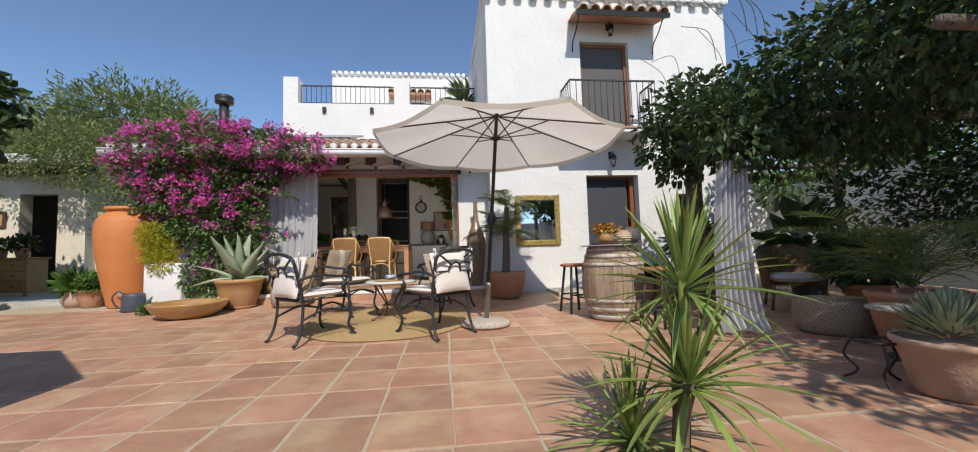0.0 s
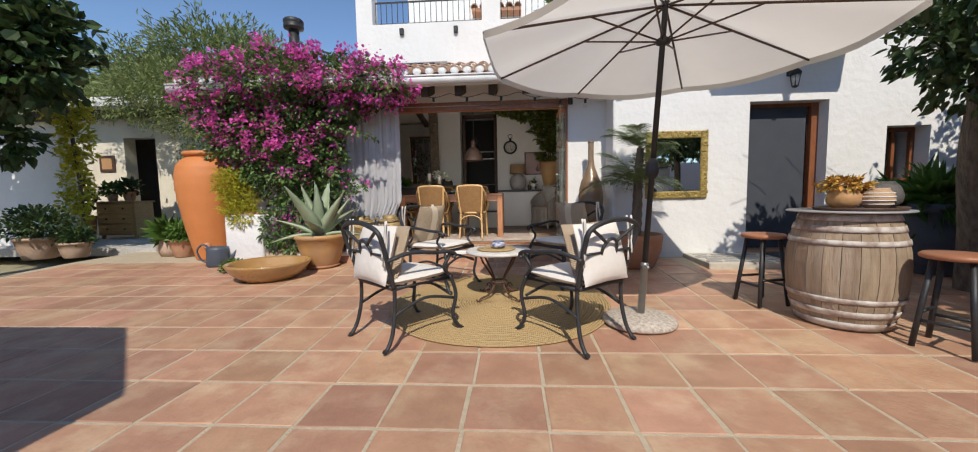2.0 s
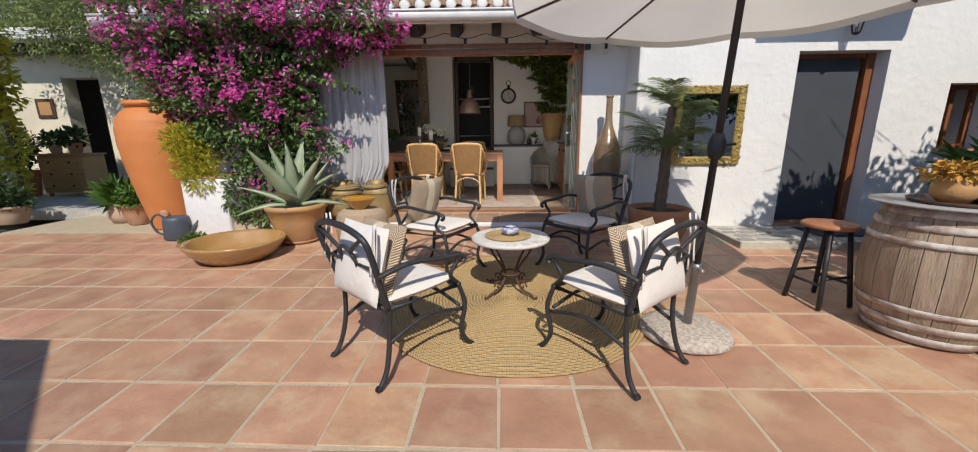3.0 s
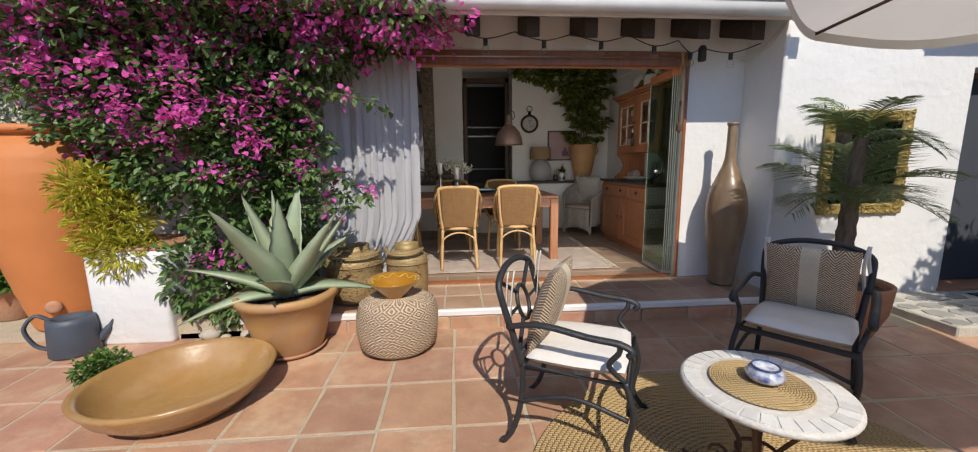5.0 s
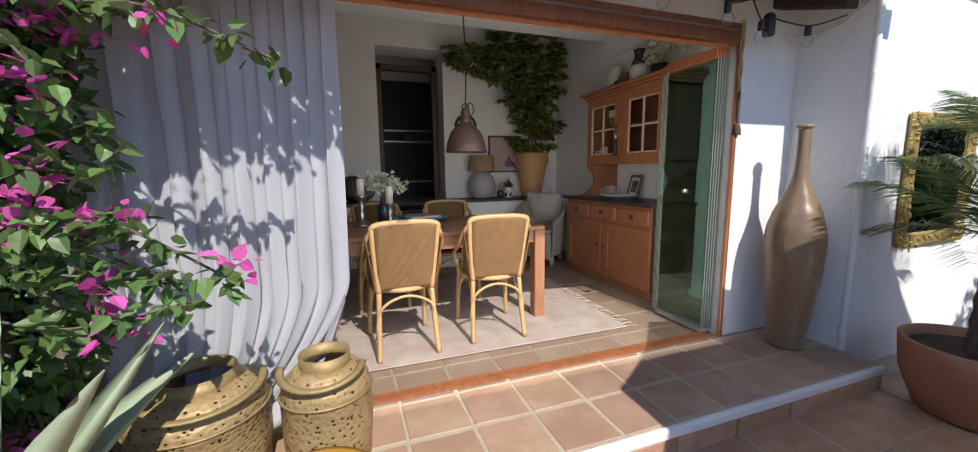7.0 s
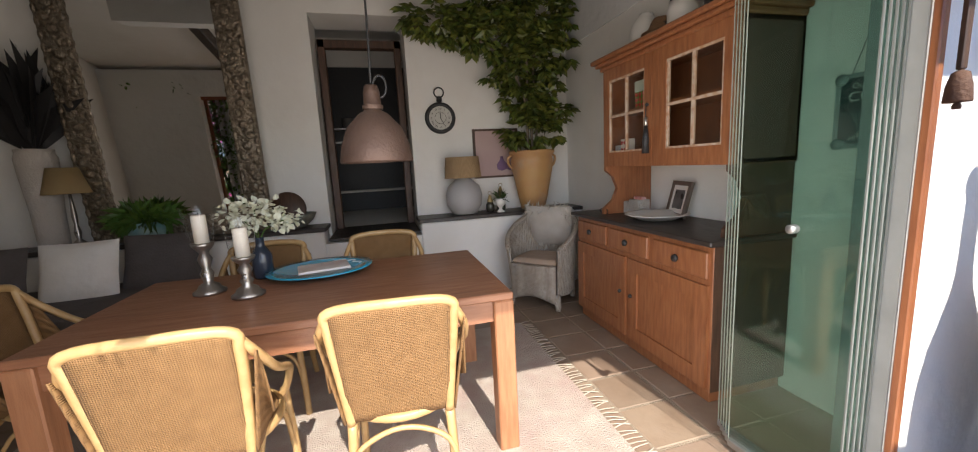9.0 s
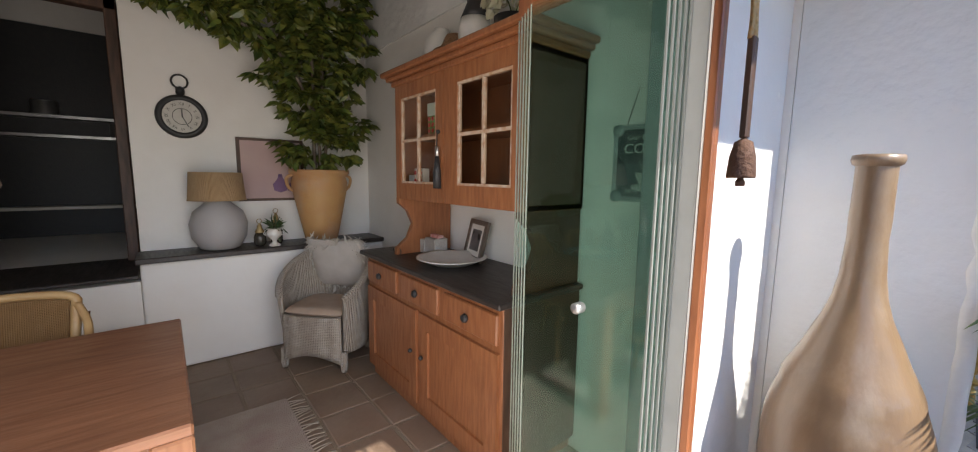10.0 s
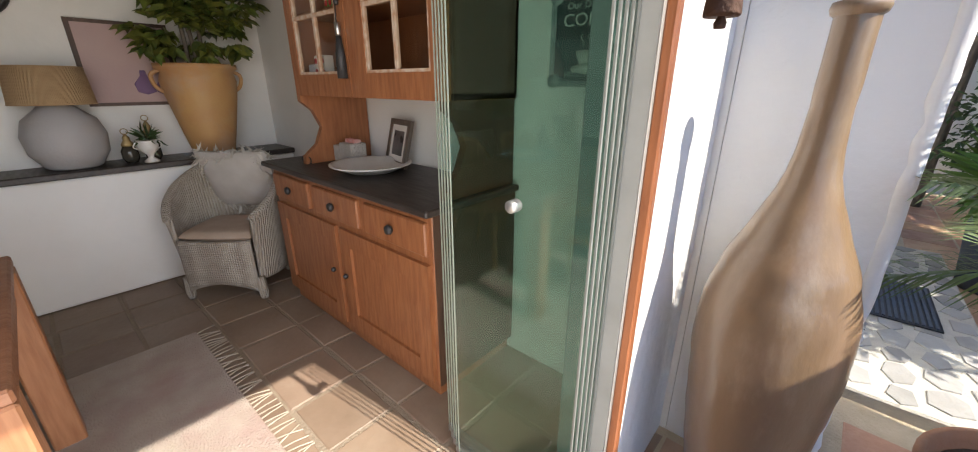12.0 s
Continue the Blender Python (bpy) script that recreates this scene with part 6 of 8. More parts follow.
# ---- courtyard: pots, planting and walls ----
vs = thing("tall_floor_vase", "tall glazed brown clay bottle vase on the step", "vase", pose(.70, 6.955, P))
part("foot", Shape().lathe([(.09, 0), (.104, .006), (.106, .022), (.104, .024)], 44), VASE_M, vs)
body_ = [(.103, .024), (.125, .2), (.158, .48), (.172, .66), (.165, .78), (.135, .9), (.085, 1.02), (.05, 1.12), (.039, 1.22), (.038, 1.435)]
fine_ = []
for (r0, z0), (r1, z1) in zip(body_, body_[1:]):
    fine_ += [(r0 + (r1 - r0) * k / 5 + .0012 * math.sin(9 * (z0 + (z1 - z0) * k / 5) * 7), z0 + (z1 - z0) * k / 5) for k in range(5)]
part("vase_body", Shape().lathe(fine_ + [body_[-1]], 48, wob=.02, cap=False), VASE_M, vs)
part("lip", Shape().lathe([(.038, 1.435), (.045, 1.44), (.048, 1.45), (.046, 1.461), (.038, 1.463), (.033, 1.44), (.032, 1.3)], 44, cap=False), VASE_M, vs)

GILT = mat("gilded_carving", (0.46, 0.34, 0.11), (0.26, 0.18, 0.05), rough=0.45, scale=25, amount=0.9, bump=0.6, bscale=60, metal=0.35)
gm = thing("gilt_mirror", "wall mirror in a carved gilded frame", "mirror", pose(1.7865, WALL - .002, 1.36))
fm = Shape()
W2, H2, FW = .4025, .445, .095
for x0, x1, z0, z1 in ((-W2, -W2 + FW, -H2, H2), (W2 - FW, W2, -H2, H2), (-W2 + FW, W2 - FW, -H2, -H2 + FW), (-W2 + FW, W2 - FW, H2 - FW, H2)):
    fm.box(x0, x1, -.035, 0, z0, z1, c=.012)
part("mirror_frame", fm, GILT, gm)
rnd = random.Random(6)
orn = Shape()
for i in range(150):
    side = rnd.randrange(4)
    t = rnd.uniform(-1, 1)
    o = rnd.uniform(.005, FW - .015)
    x, z = ((t * W2, H2 - o), (t * W2, -H2 + o), (W2 - o, t * H2), (-W2 + o, t * H2))[side]
    orn.ball((x, -.034, z), rnd.uniform(.011, .021), 8, 5, 1, .7, rnd.uniform(.6, 1.4), .2)
ob = part("carving", orn, GILT, gm)
ob["kind"] = "stuff"
part("mirror_glass", Shape().box(-W2 + FW - .005, W2 - FW + .005, -.020, -.010, -H2 + FW - .005, H2 - FW + .005), plain_mat("wall_mirror", (0.7, 0.74, 0.76), 0.015, 1.0), gm)


def wall_lantern(x, z, s=1.0):
    t = thing("wall_lantern", "black metal wall lantern with clear glass sides", "lantern", pose(x, WALL, z), group="wall lanterns")
    part("bracket", Shape().box(-.03, .03, -.015, 0, -.06, .07, c=.004).tube(bez([(0, -.01, .0), (0, -.06, .04), (0, -.1, .05), (0, -.13, .03)], 5), .009, 8), BLACK, t)
    part("cap", Shape().lathe([(.075, 0), (.06, .03), (.03, .06), (.012, .07), (.008, .09)], 6, pose(0, -.13, -.06)), BLACK, t)
    g = part("glass_sides", Shape().lathe([(.036, -.15), (.062, 0)], 6, pose(0, -.13, -.06), cap=False), CLEAR, t, thick=.002)
    cage = Shape()
    for k in range(6):
        a = 2 * math.pi * k / 6
        cage.tube([(.037 * math.cos(a), -.13 + .037 * math.sin(a), -.21), (.064 * math.cos(a), -.13 + .064 * math.sin(a), -.06)], .004, 5)
    cage.lathe([(.02, -.172), (.04, -.155), (.04, -.148)], 6, pose(0, -.13, -.06))
    part("cage", cage, BLACK, t)
    part("bulb", Shape().ball((0, -.13, -.13), .022), WHITEV, t)


wall_lantern(3.18, 2.52)
wall_lantern(3.25, 4.95)


def pot_profile(r0, r1, h, lip=.02):
    return [(r0, 0), (r0 + .01, .01), ((r0 + r1) / 2 + .02, h * .55), (r1, h * .86), (r1 + lip, h * .88), (r1 + lip, h), (r1 - .02, h), (r1 - .03, h * .85), (r1 - .05, h * .8)]


# agave
ag = thing("potted_agave", "blue-green agave in an ochre terracotta pot", "plant", at(-2.94, 6.33))
part("saucer", Shape().lathe([(.2, 0), (.235, .03), (.225, .035), (.2, .012)], 36), POT_TC, ag)
part("pot", Shape().lathe([(r, z + .014) for r, z in pot_profile(.20, .31, .42)], 40, wob=.015), POT_YL, ag)
part("soil", Shape().lathe([(.001, .375), (.265, .37)], 28, cap=False), SOIL, ag)


def agave_leaf(L, w, curl):
    s = Shape()
    n = 14
    rows = []
    for i in range(n + 1):
        t = i / n
        half = w * (.5 + 1.0 * math.sin(min(1, t / .45) * math.pi / 2)) * (1 - t ** 1.55) * .72 + .001
        y = L * t
        z = curl * L * t * t
        tooth = .006 if i % 2 else 0
        th = .018 * (1 - t) + .002
        rows.append([(-half - tooth, y, z + half * .55), (-half * .5, y, z + half * .12), (0, y, z), (half * .5, y, z + half * .12), (half + tooth, y, z + half * .55), (half * .5, y, z + half * .1 - th), (0, y, z - th * 1.3), (-half * .5, y, z + half * .1 - th)])
    v = [p for r in rows for p in r]
    f = []
    for i in range(n):
        for k in range(8):
            f.append((i * 8 + k, i * 8 + (k + 1) % 8, (i + 1) * 8 + (k + 1) % 8, (i + 1) * 8 + k))
    return s.add(v, f, smooth=True)


rnd = random.Random(12)
lm_ = [agave_leaf(.60, .096, -.12).mesh("leaf"), agave_leaf(.66, .1, .02).mesh("leaf"), agave_leaf(.57, .09, -.3).mesh("leaf"), agave_leaf(.62, .095, .08).mesh("leaf")]
for me in lm_:
    me.materials.append(AGAVE)
for k in range(15):
    el = (16, 36, 54, 70, 83)[min(4, int(k / 3.4))] + rnd.uniform(-6, 6)
    az = k * 137.5 + rnd.uniform(-10, 10)
    ob = part("leaf", lm_[2 if el < 22 else (0 if el < 45 else (1 if k % 2 else 3))], AGAVE, ag)
    sc = rnd.uniform(.92, 1.12) * (1.18 if el > 45 else 1.02)
    ob.matrix_basis = pose(0, 0, .40, 0, 0, az) @ pose(0, .02, 0, el, 0, 0) @ Matrix.Diagonal((sc, sc, sc, 1))

# glazed basin, jar, can, planter
bs = thing("terracotta_basin", "wide shallow glazed terracotta basin on the tiles", "basin", at(-3.28, 5.73, 15))
part("basin", Shape().lathe([(.26, 0), (.3, .005), (.40, .09), (.455, .17), (.465, .19), (.445, .2), (.42, .175), (.36, .09), (.28, .03), (.001, .025)], 48, sx=1.0, sy=.95, wob=.02), mat("glazed_ochre", (0.44, 0.25, 0.09), (0.34, 0.18, 0.06), rough=0.28, scale=4, amount=0.9, bump=0.1, bscale=20, grime=(0.5, 0.36, 0.2), gscale=3, gamount=0.5, coat=0.4), bs)
jr = thing("giant_jar", "huge orange terracotta storage jar", "jar", at(-4.97, 7.02))
prof = [(.23, 0), (.25, .02), (.30, .25), (.36, .55), (.41, .85), (.435, 1.1), (.435, 1.25), (.41, 1.38), (.35, 1.47), (.29, 1.515), (.27, 1.53), (.285, 1.54), (.315, 1.545), (.325, 1.57), (.315, 1.60), (.28, 1.605), (.26, 1.58), (.25, 1.4)]
rid = []
for (r0, z0), (r1, z1) in zip(prof[:8], prof[1:9]):
    for k in range(4):
        t = k / 4
        rid.append((r0 + (r1 - r0) * t + (.004 if k % 2 else 0), z0 + (z1 - z0) * t))
part("jar_body", Shape().lathe(rid + prof[8:], 52, wob=.008), POT_OR, jr)
part("spout", Shape().lathe([(.05, 0), (.052, .03), (.03, .04), (.02, .04)], 16, pose(.1, -.27, .22, 90, 0, 20)), POT_TC, jr)
wcn = thing("watering_can", "dark blue-grey metal watering can", "watering can", at(-4.46, 6.42, 205))
part("can_body", Shape().lathe([(.125, 0), (.13, .01), (.12, .22), (.115, .26), (.09, .265), (.085, .24)], 28, sx=1.1), SLATE, wcn)
part("handle", Shape().tube(bez([(.10, 0, .25), (.17, 0, .30), (.235, 0, .22), (.2, 0, .1), (.135, 0, .05)], 6), .012, 8, flat=1.5), SLATE, wcn)
part("spout", Shape().tube(bez([(-.12, 0, .06), (-.2, 0, .16), (-.26, 0, .27)], 6), [.025] * 6 + [.016] * 7, 10), SLATE, wcn)
s = Shape()
s.box(-4.40, -3.86, 6.50, 7.17, .1, .80, c=.03)
solo("planter_wall", s, PLASTER, "whitewashed masonry planter by the bougainvillea", "planter", kind="structure")
s = Shape().box(-4.38, -3.88, 6.53, 7.15, .802, .828, c=.008)
solo("planter_cap", s, POT_TC, "terracotta cap on the masonry planter", "planter", kind="structure")
s = Shape()
s.box(-3.85, -2.7, 6.56, 7.17, .06, .16)
for k, p in enumerate(s.v):
    s.v[k] = (p[0], p[1], p[2] + .02 * noise.noise((p[0] * 3, p[1] * 3, 0)))
solo("planting_bed", s, EARTH, "bare earth bed below the bougainvillea", "soil", kind="structure")
rnd = random.Random(2)
for x, y, r in ((-3.35, 6.55, .05), (-3.2, 6.6, .035), (-3.62, 6.55, .06), (-3.5, 6.52, .03)):
    solo("pebble", Shape().ball((0, 0, r * .5), r, 10, 7, 1.3, 1, .7, .2), mat("pale_stone", (0.5, 0.44, 0.36), rough=0.8, scale=9, bump=0.3) if r == .05 else bpy.data.materials["pale_stone"], "rounded pale stone at the edge of the bed", "stone", at(x, y, rnd.uniform(0, 90)), group="edging stones")
yb = thing("golden_shrub", "feathery yellow-green shrub over the planter", "shrub", at(-4.26, 6.70, z=.80))
pp, dd = blob_points(2600, [(0, -.06, .2, .26, .22, .24), (-.1, -.1, .45, .2, .18, .2), (.1, -.16, -.0, .24, .14, .18)], 21, .2)
part("foliage", leaf_mesh("foliage", pp, dd + np.array([[0, -.2, .2]]), .06, .12, .2, .6, 21), LEAF_YELLOW, yb)
part("stem", Shape().tube(bez([(0, .05, .02), (.02, 0, .2), (-.05, -.05, .4)], 5), .015, 6), BARK, yb)
hb_ = thing("low_herb", "small round green herb beside the basin", "plant", at(-3.98, 6.05))
pp, dd = blob_points(900, [(0, 0, .07, .16, .13, .09)], 22, .2)
part("foliage", leaf_mesh("foliage", pp, dd, .035, .3, .1, .6, 22), LEAF_FRESH, hb_)

# bougainvillea
bo = thing("bougainvillea", "large bougainvillea with magenta bracts trained on the house", "shrub", at(-3.6, 7.0, z=.1))
for pts in ([(.55, -.2, .02), (.45, -.08, .6), (.4, .0, 1.3), (.2, .05, 2.0)], [(.6, -.25, .02), (.65, -.15, .5), (.6, -.08, 1.1), (.75, .0, 1.9)], [(.1, -.2, .02), (.05, -.15, .7), (-.15, -.1, 1.5), (-.6, 0, 2.2)], [(.4, -.25, .02), (.35, -.2, .4), (.3, -.2, 1.0), (.5, -.1, 1.8)]):
    q = bez(pts, 6)
    part("trunk", Shape().tube(q, [.035 - .022 * i / len(q) for i in range(len(q))], 8), BARK, bo)
blobs = [(-.9, -.1, 2.25, .62, .42, .5), (-.2, -.14, 2.2, .75, .45, .62), (.5, -.14, 2.3, .7, .42, .48), (1.15, -.12, 2.42, .5, .36, .28), (-.2, -.12, 1.5, .7, .4, .6), (.25, -.12, 1.45, .48, .38, .55), (.15, -.12, .8, .42, .32, .5), (.45, -.12, .95, .28, .28, .45), (.5, -.14, 1.7, .3, .28, .4), (-.75, -.08, 1.75, .5, .36, .45), (.5, -.14, .45, .2, .2, .3), (-.12, -.48, .5, .18, .12, .26), (.12, -.4, .3, .2, .14, .22), (-.7, -.35, 2.48, .6, .4, .33), (.05, -.4, 2.55, .7, .42, .33), (.8, -.4, 2.52, .65, .4, .3), (1.4, -.38, 2.42, .42, .34, .24)]
pp, dd = blob_points(23000, blobs, 31, .66)
ob = part("foliage", leaf_mesh("foliage", pp, dd + np.array([[0, -.35, -.15]]), .062, .34, .18, .65, 31), LEAF_BOUG, bo)
rng = np.random.default_rng(32)
cl, cd = blob_points(440, [(-.7, -.4, 2.52, .62, .42, .34), (.05, -.45, 2.6, .72, .44, .34), (.8, -.45, 2.56, .68, .42, .3), (1.45, -.42, 2.44, .48, .38, .26), (-.95, -.12, 2.35, .62, .46, .45), (-.3, -.18, 2.5, .75, .48, .42), (.55, -.18, 2.5, .8, .48, .42), (1.25, -.14, 2.38, .55, .42, .3), (-.5, -.18, 1.9, .6, .46, .4), (.1, -.18, 1.75, .6, .5, .5)], 33, .85)
keep = (cd[:, 1] < .25)
cl, cd = cl[keep], cd[keep]
cl2, cd2 = blob_points(130, blobs, 34, .97)
k2 = cd2[:, 1] < .1
cl, cd = np.vstack([cl, cl2[k2]]), np.vstack([cd, cd2[k2]])
n = 26
pos = np.repeat(cl, n, 0) + rng.normal(0, .046, (len(cl) * n, 3))
ob = part("bract_cluster", leaf_mesh("bracts", pos, np.repeat(cd, n, 0), .045, .42, .12, .9, 35), BRACT, bo, "clusters of magenta bracts")
ob["kind"] = "stuff"
# long shoots over the curtain
sh = Shape()
lp_, ld_ = [], []
rnd = random.Random(9)
for k in range(11):
    x0, z0 = rnd.uniform(.45, .85), rnd.uniform(.9, 2.2)
    dx, dz = rnd.uniform(.25, .6), rnd.uniform(-.35, .05)
    q = bez([(x0, -.35, z0), (x0 + dx * .5, -.5, z0 + dz * .2), (x0 + dx, -.42, z0 + dz)], 8)
    sh.tube(q, .004, 5)
    for p in q[5:]:
        for _ in range(4):
            lp_.append((p[0] + rnd.uniform(-.03, .03), p[1] + rnd.uniform(-.03, .03), p[2] + rnd.uniform(-.03, .03)))
            ld_.append((rnd.uniform(-1, 1), rnd.uniform(-1, .2), rnd.uniform(-1, .4)))
part("shoot", sh, BARK, bo)["kind"] = "stuff"
part("shoot_foliage", leaf_mesh("shoot_leaves", np.array(lp_), np.array(ld_), .058, .34, .15, .4, 36), LEAF_BOUG, bo)
tips = np.array(lp_)[27::36]
part("shoot_bract", leaf_mesh("shoot_bracts", np.repeat(tips, 14, 0) + np.random.default_rng(37).normal(0, .028, (len(tips) * 14, 3)), np.random.default_rng(38).normal(0, 1, (len(tips) * 14, 3)), .045, .42, .12, .5, 37), BRACT, bo)["kind"] = "stuff"

# curtain at the glass doors
cu = thing("door_curtain", "white linen curtain drawn aside at the glass doors", "curtain", pose(0, 0, 0))


def curt(x0, x1, ztop, zbot, y, folds, amp, sweep):
    def fn(u, v):
        fold = u * folds * 2 * math.pi + 1.3 * math.sin(u * 9.0) + .5 * math.sin(v * 3 + u * 5)
        x = x0 + (x1 - x0) * u + .012 * math.sin(fold * 2 + 1)
        yy = y + amp * (.35 + .5 * v + .8 * noise.noise((u * 6, v * .8, 3))) * (math.sin(fold) + .35 * math.sin(fold * 2.1 + 4 * v)) + .02 * noise.noise((x * 5, v * 2.5, 1))
        z = ztop + (zbot - ztop) * v
        low = max(0.0, (v - .68) / .32)
        hem = max(0.0, (u - .45) / .55)
        x -= .38 * hem * low ** 1.6
        z += sweep * .35 * hem * hem * low * (1 - .5 * low)
        yy -= .07 * hem * low
        return (x, yy, z)
    return fn


part("cloth", Shape().grid(150, 40, curt(-3.45, -2.07, 2.30, .34, DOORY - .12, 11, .035, .50)), CLOTH, cu)
tail = Shape()
tail.grid(24, 14, lambda u, v: (-2.55 + .46 * u ** .8, DOORY - .20 - .04 * math.sin(u * 6) - .05 * math.sin(v * math.pi), .36 + .52 * u ** 2.2 + .13 * v * (1 - .5 * u) + .012 * math.sin(u * 14 + 3 * v)))
part("gathered_hem", tail, CLOTH, cu)
part("rod", Shape().tube([(-3.6, DOORY - .10, 2.31), (.3, DOORY - .10, 2.31)], .006, 6), STEEL, cu)

# pouf, bowl, lanterns
pf_ = thing("woven_pouf", "beige and brown patterned woven pouf", "pouf", at(-2.18, 6.30))
part("cover", Shape().lathe([(.22, 0), (.27, .04), (.285, .15), (.285, .26), (.26, .34), (.2, .375), (.001, .385)], 48, wob=.03), BASKET, pf_)
yb2 = thing("glazed_bowl", "amber glazed bowl with yellow squiggles on the pouf", "bowl", at(-2.19, 6.28, z=gz(6.3) + .382))
part("bowl", Shape().lathe([(.08, 0), (.09, .02), (.15, .08), (.185, .115), (.19, .125), (.175, .12), (.13, .06), (.07, .025), (.001, .02)], 40), mat("amber_glaze", (0.42, 0.20, 0.02), (0.34, 0.14, 0.015), rough=0.12, scale=5, bump=0.02, coat=0.8), yb2)
sq = Shape()
sq.tube([((.158 + .012 * math.sin(i * .9)) * math.cos(i * math.pi / 40), (.158 + .012 * math.sin(i * .9)) * math.sin(i * math.pi / 40), .101 + .012 * math.sin(i * .9)) for i in range(80)], .003, 5, closed=True)
part("slip_line", sq, mat("yellow_slip", (0.62, 0.45, 0.1), rough=0.2, bump=0), yb2)


def lantern(x, y, s, rz, squat=1.0):
    t = thing("brass_floor_lantern", "pierced antique brass lantern with a hoop handle", "lantern", pose(x, y, P, 0, 0, rz) @ Matrix.Diagonal((1.1, 1.1, squat, 1)), group="brass lanterns")
    part("lantern_body", Shape().lathe([(.19 * s, 0), (.20 * s, .02 * s), (.215 * s, .25 * s), (.21 * s, .42 * s), (.215 * s, .43 * s), (.20 * s, .5 * s), (.15 * s, .56 * s), (.12 * s, .575 * s)], 44, cap=False), PIERCED, t, thick=.004)
    part("base_plate", Shape().lathe([(.001, .004), (.195 * s, .004), (.195 * s, .012), (.001, .012)], 32), BRASS, t)
    part("collar", Shape().lathe([(.12 * s, .57 * s), (.122 * s, .64 * s), (.116 * s, .64 * s), (.114 * s, .58 * s)], 36, cap=False), BRASS, t)
    part("rib", Shape().tube([(.216 * s * math.cos(a * math.pi / 18), .216 * s * math.sin(a * math.pi / 18), .43 * s) for a in range(36)], .006, 6, closed=True), BRASS, t)
    part("handle", Shape().tube([(.19 * s * math.cos(math.pi * i / 20), -.06 * s - .17 * s * math.sin(math.pi * i / 20), .60 * s - .05 * s * math.sin(math.pi * i / 20)) for i in range(21)], .009, 6, flat=1.6), BRASS, t)


def pierced():
    m = mat("pierced_brass", (0.46, 0.33, 0.16), (0.33, 0.22, 0.09), rough=0.55, scale=12, bump=0, metal=0.3)
    n, l = m.node_tree.nodes, m.node_tree.links
    p = n["Principled BSDF"]
    tc = n.new("ShaderNodeTexCoord")
    vo = n.new("ShaderNodeTexVoronoi")
    vo.inputs["Scale"].default_value = 48
    l.new(tc.outputs["Object"], vo.inputs["Vector"])
    r = n.new("ShaderNodeMapRange")
    r.inputs[1].default_value, r.inputs[2].default_value = .26, .32
    l.new(vo.outputs["Distance"], r.inputs[0])
    l.new(r.outputs[0], p.inputs["Alpha"])
    bp = n.new("ShaderNodeBump")
    bp.inputs["Strength"].default_value = .6
    bp.inputs["Distance"].default_value = .006
    l.new(vo.outputs["Distance"], bp.inputs["Height"])
    l.new(bp.outputs[0], p.inputs["Normal"])
    return m


PIERCED = pierced()
lantern(-2.63, 6.93, .98, 20, .74)
lantern(-2.18, 6.90, .74, -10)

# pots by the jar
pb = thing("clay_bowl_plant", "fern in a round brown clay bowl", "plant", at(-5.95, 7.35))
part("pot", Shape().lathe([(.17, 0), (.22, .1), (.2, .26), (.17, .3), (.15, .28)], 30, wob=.03), POT_BEIGE, pb)
pp, dd = blob_points(260, [(0, 0, .3, .12, .12, .05)], 41, .2)
part("fronds", leaf_mesh("fronds", pp, dd * .8 + np.array([[0, 0, .9]]), .3, .05, .3, .35, 41), LEAF_FRESH, pb)
pb2 = thing("geranium_pot", "green leafy plant in a terracotta pot", "plant", at(-5.62, 7.18))
part("pot", Shape().lathe(pot_profile(.12, .18, .28), 28), POT_TC, pb2)
pp, dd = blob_points(900, [(0, 0, .36, .25, .22, .16)], 42, .2)
part("foliage", leaf_mesh("foliage", pp, dd, .06, .35, .1, .6, 42), LEAF_FRESH, pb2)

# palm beside the door
pa = thing("potted_palm", "small date palm in a round terracotta pot", "palm", at(1.10, 6.22))
part("pot", Shape().lathe([(.2, 0), (.23, .02), (.3, .2), (.315, .34), (.32, .4), (.3, .405), (.29, .37), (.27, .3)], 40), POT_TC, pa)
part("soil", Shape().lathe([(.001, .355), (.28, .35)], 28, cap=False), SOIL, pa)
tr = Shape()
rnd = random.Random(3)
for pts, r in (([(0, 0, .3), (.02, 0, .7), (.03, 0, 1.15), (.05, 0, 1.44)], .055),):
    q = bez(pts, 8)
    tr.tube(q, [r * (1.15 - .5 * i / len(q)) * (1 + .16 * (i % 2)) for i in range(len(q))], 10)
part("trunk", tr, BARK, pa)


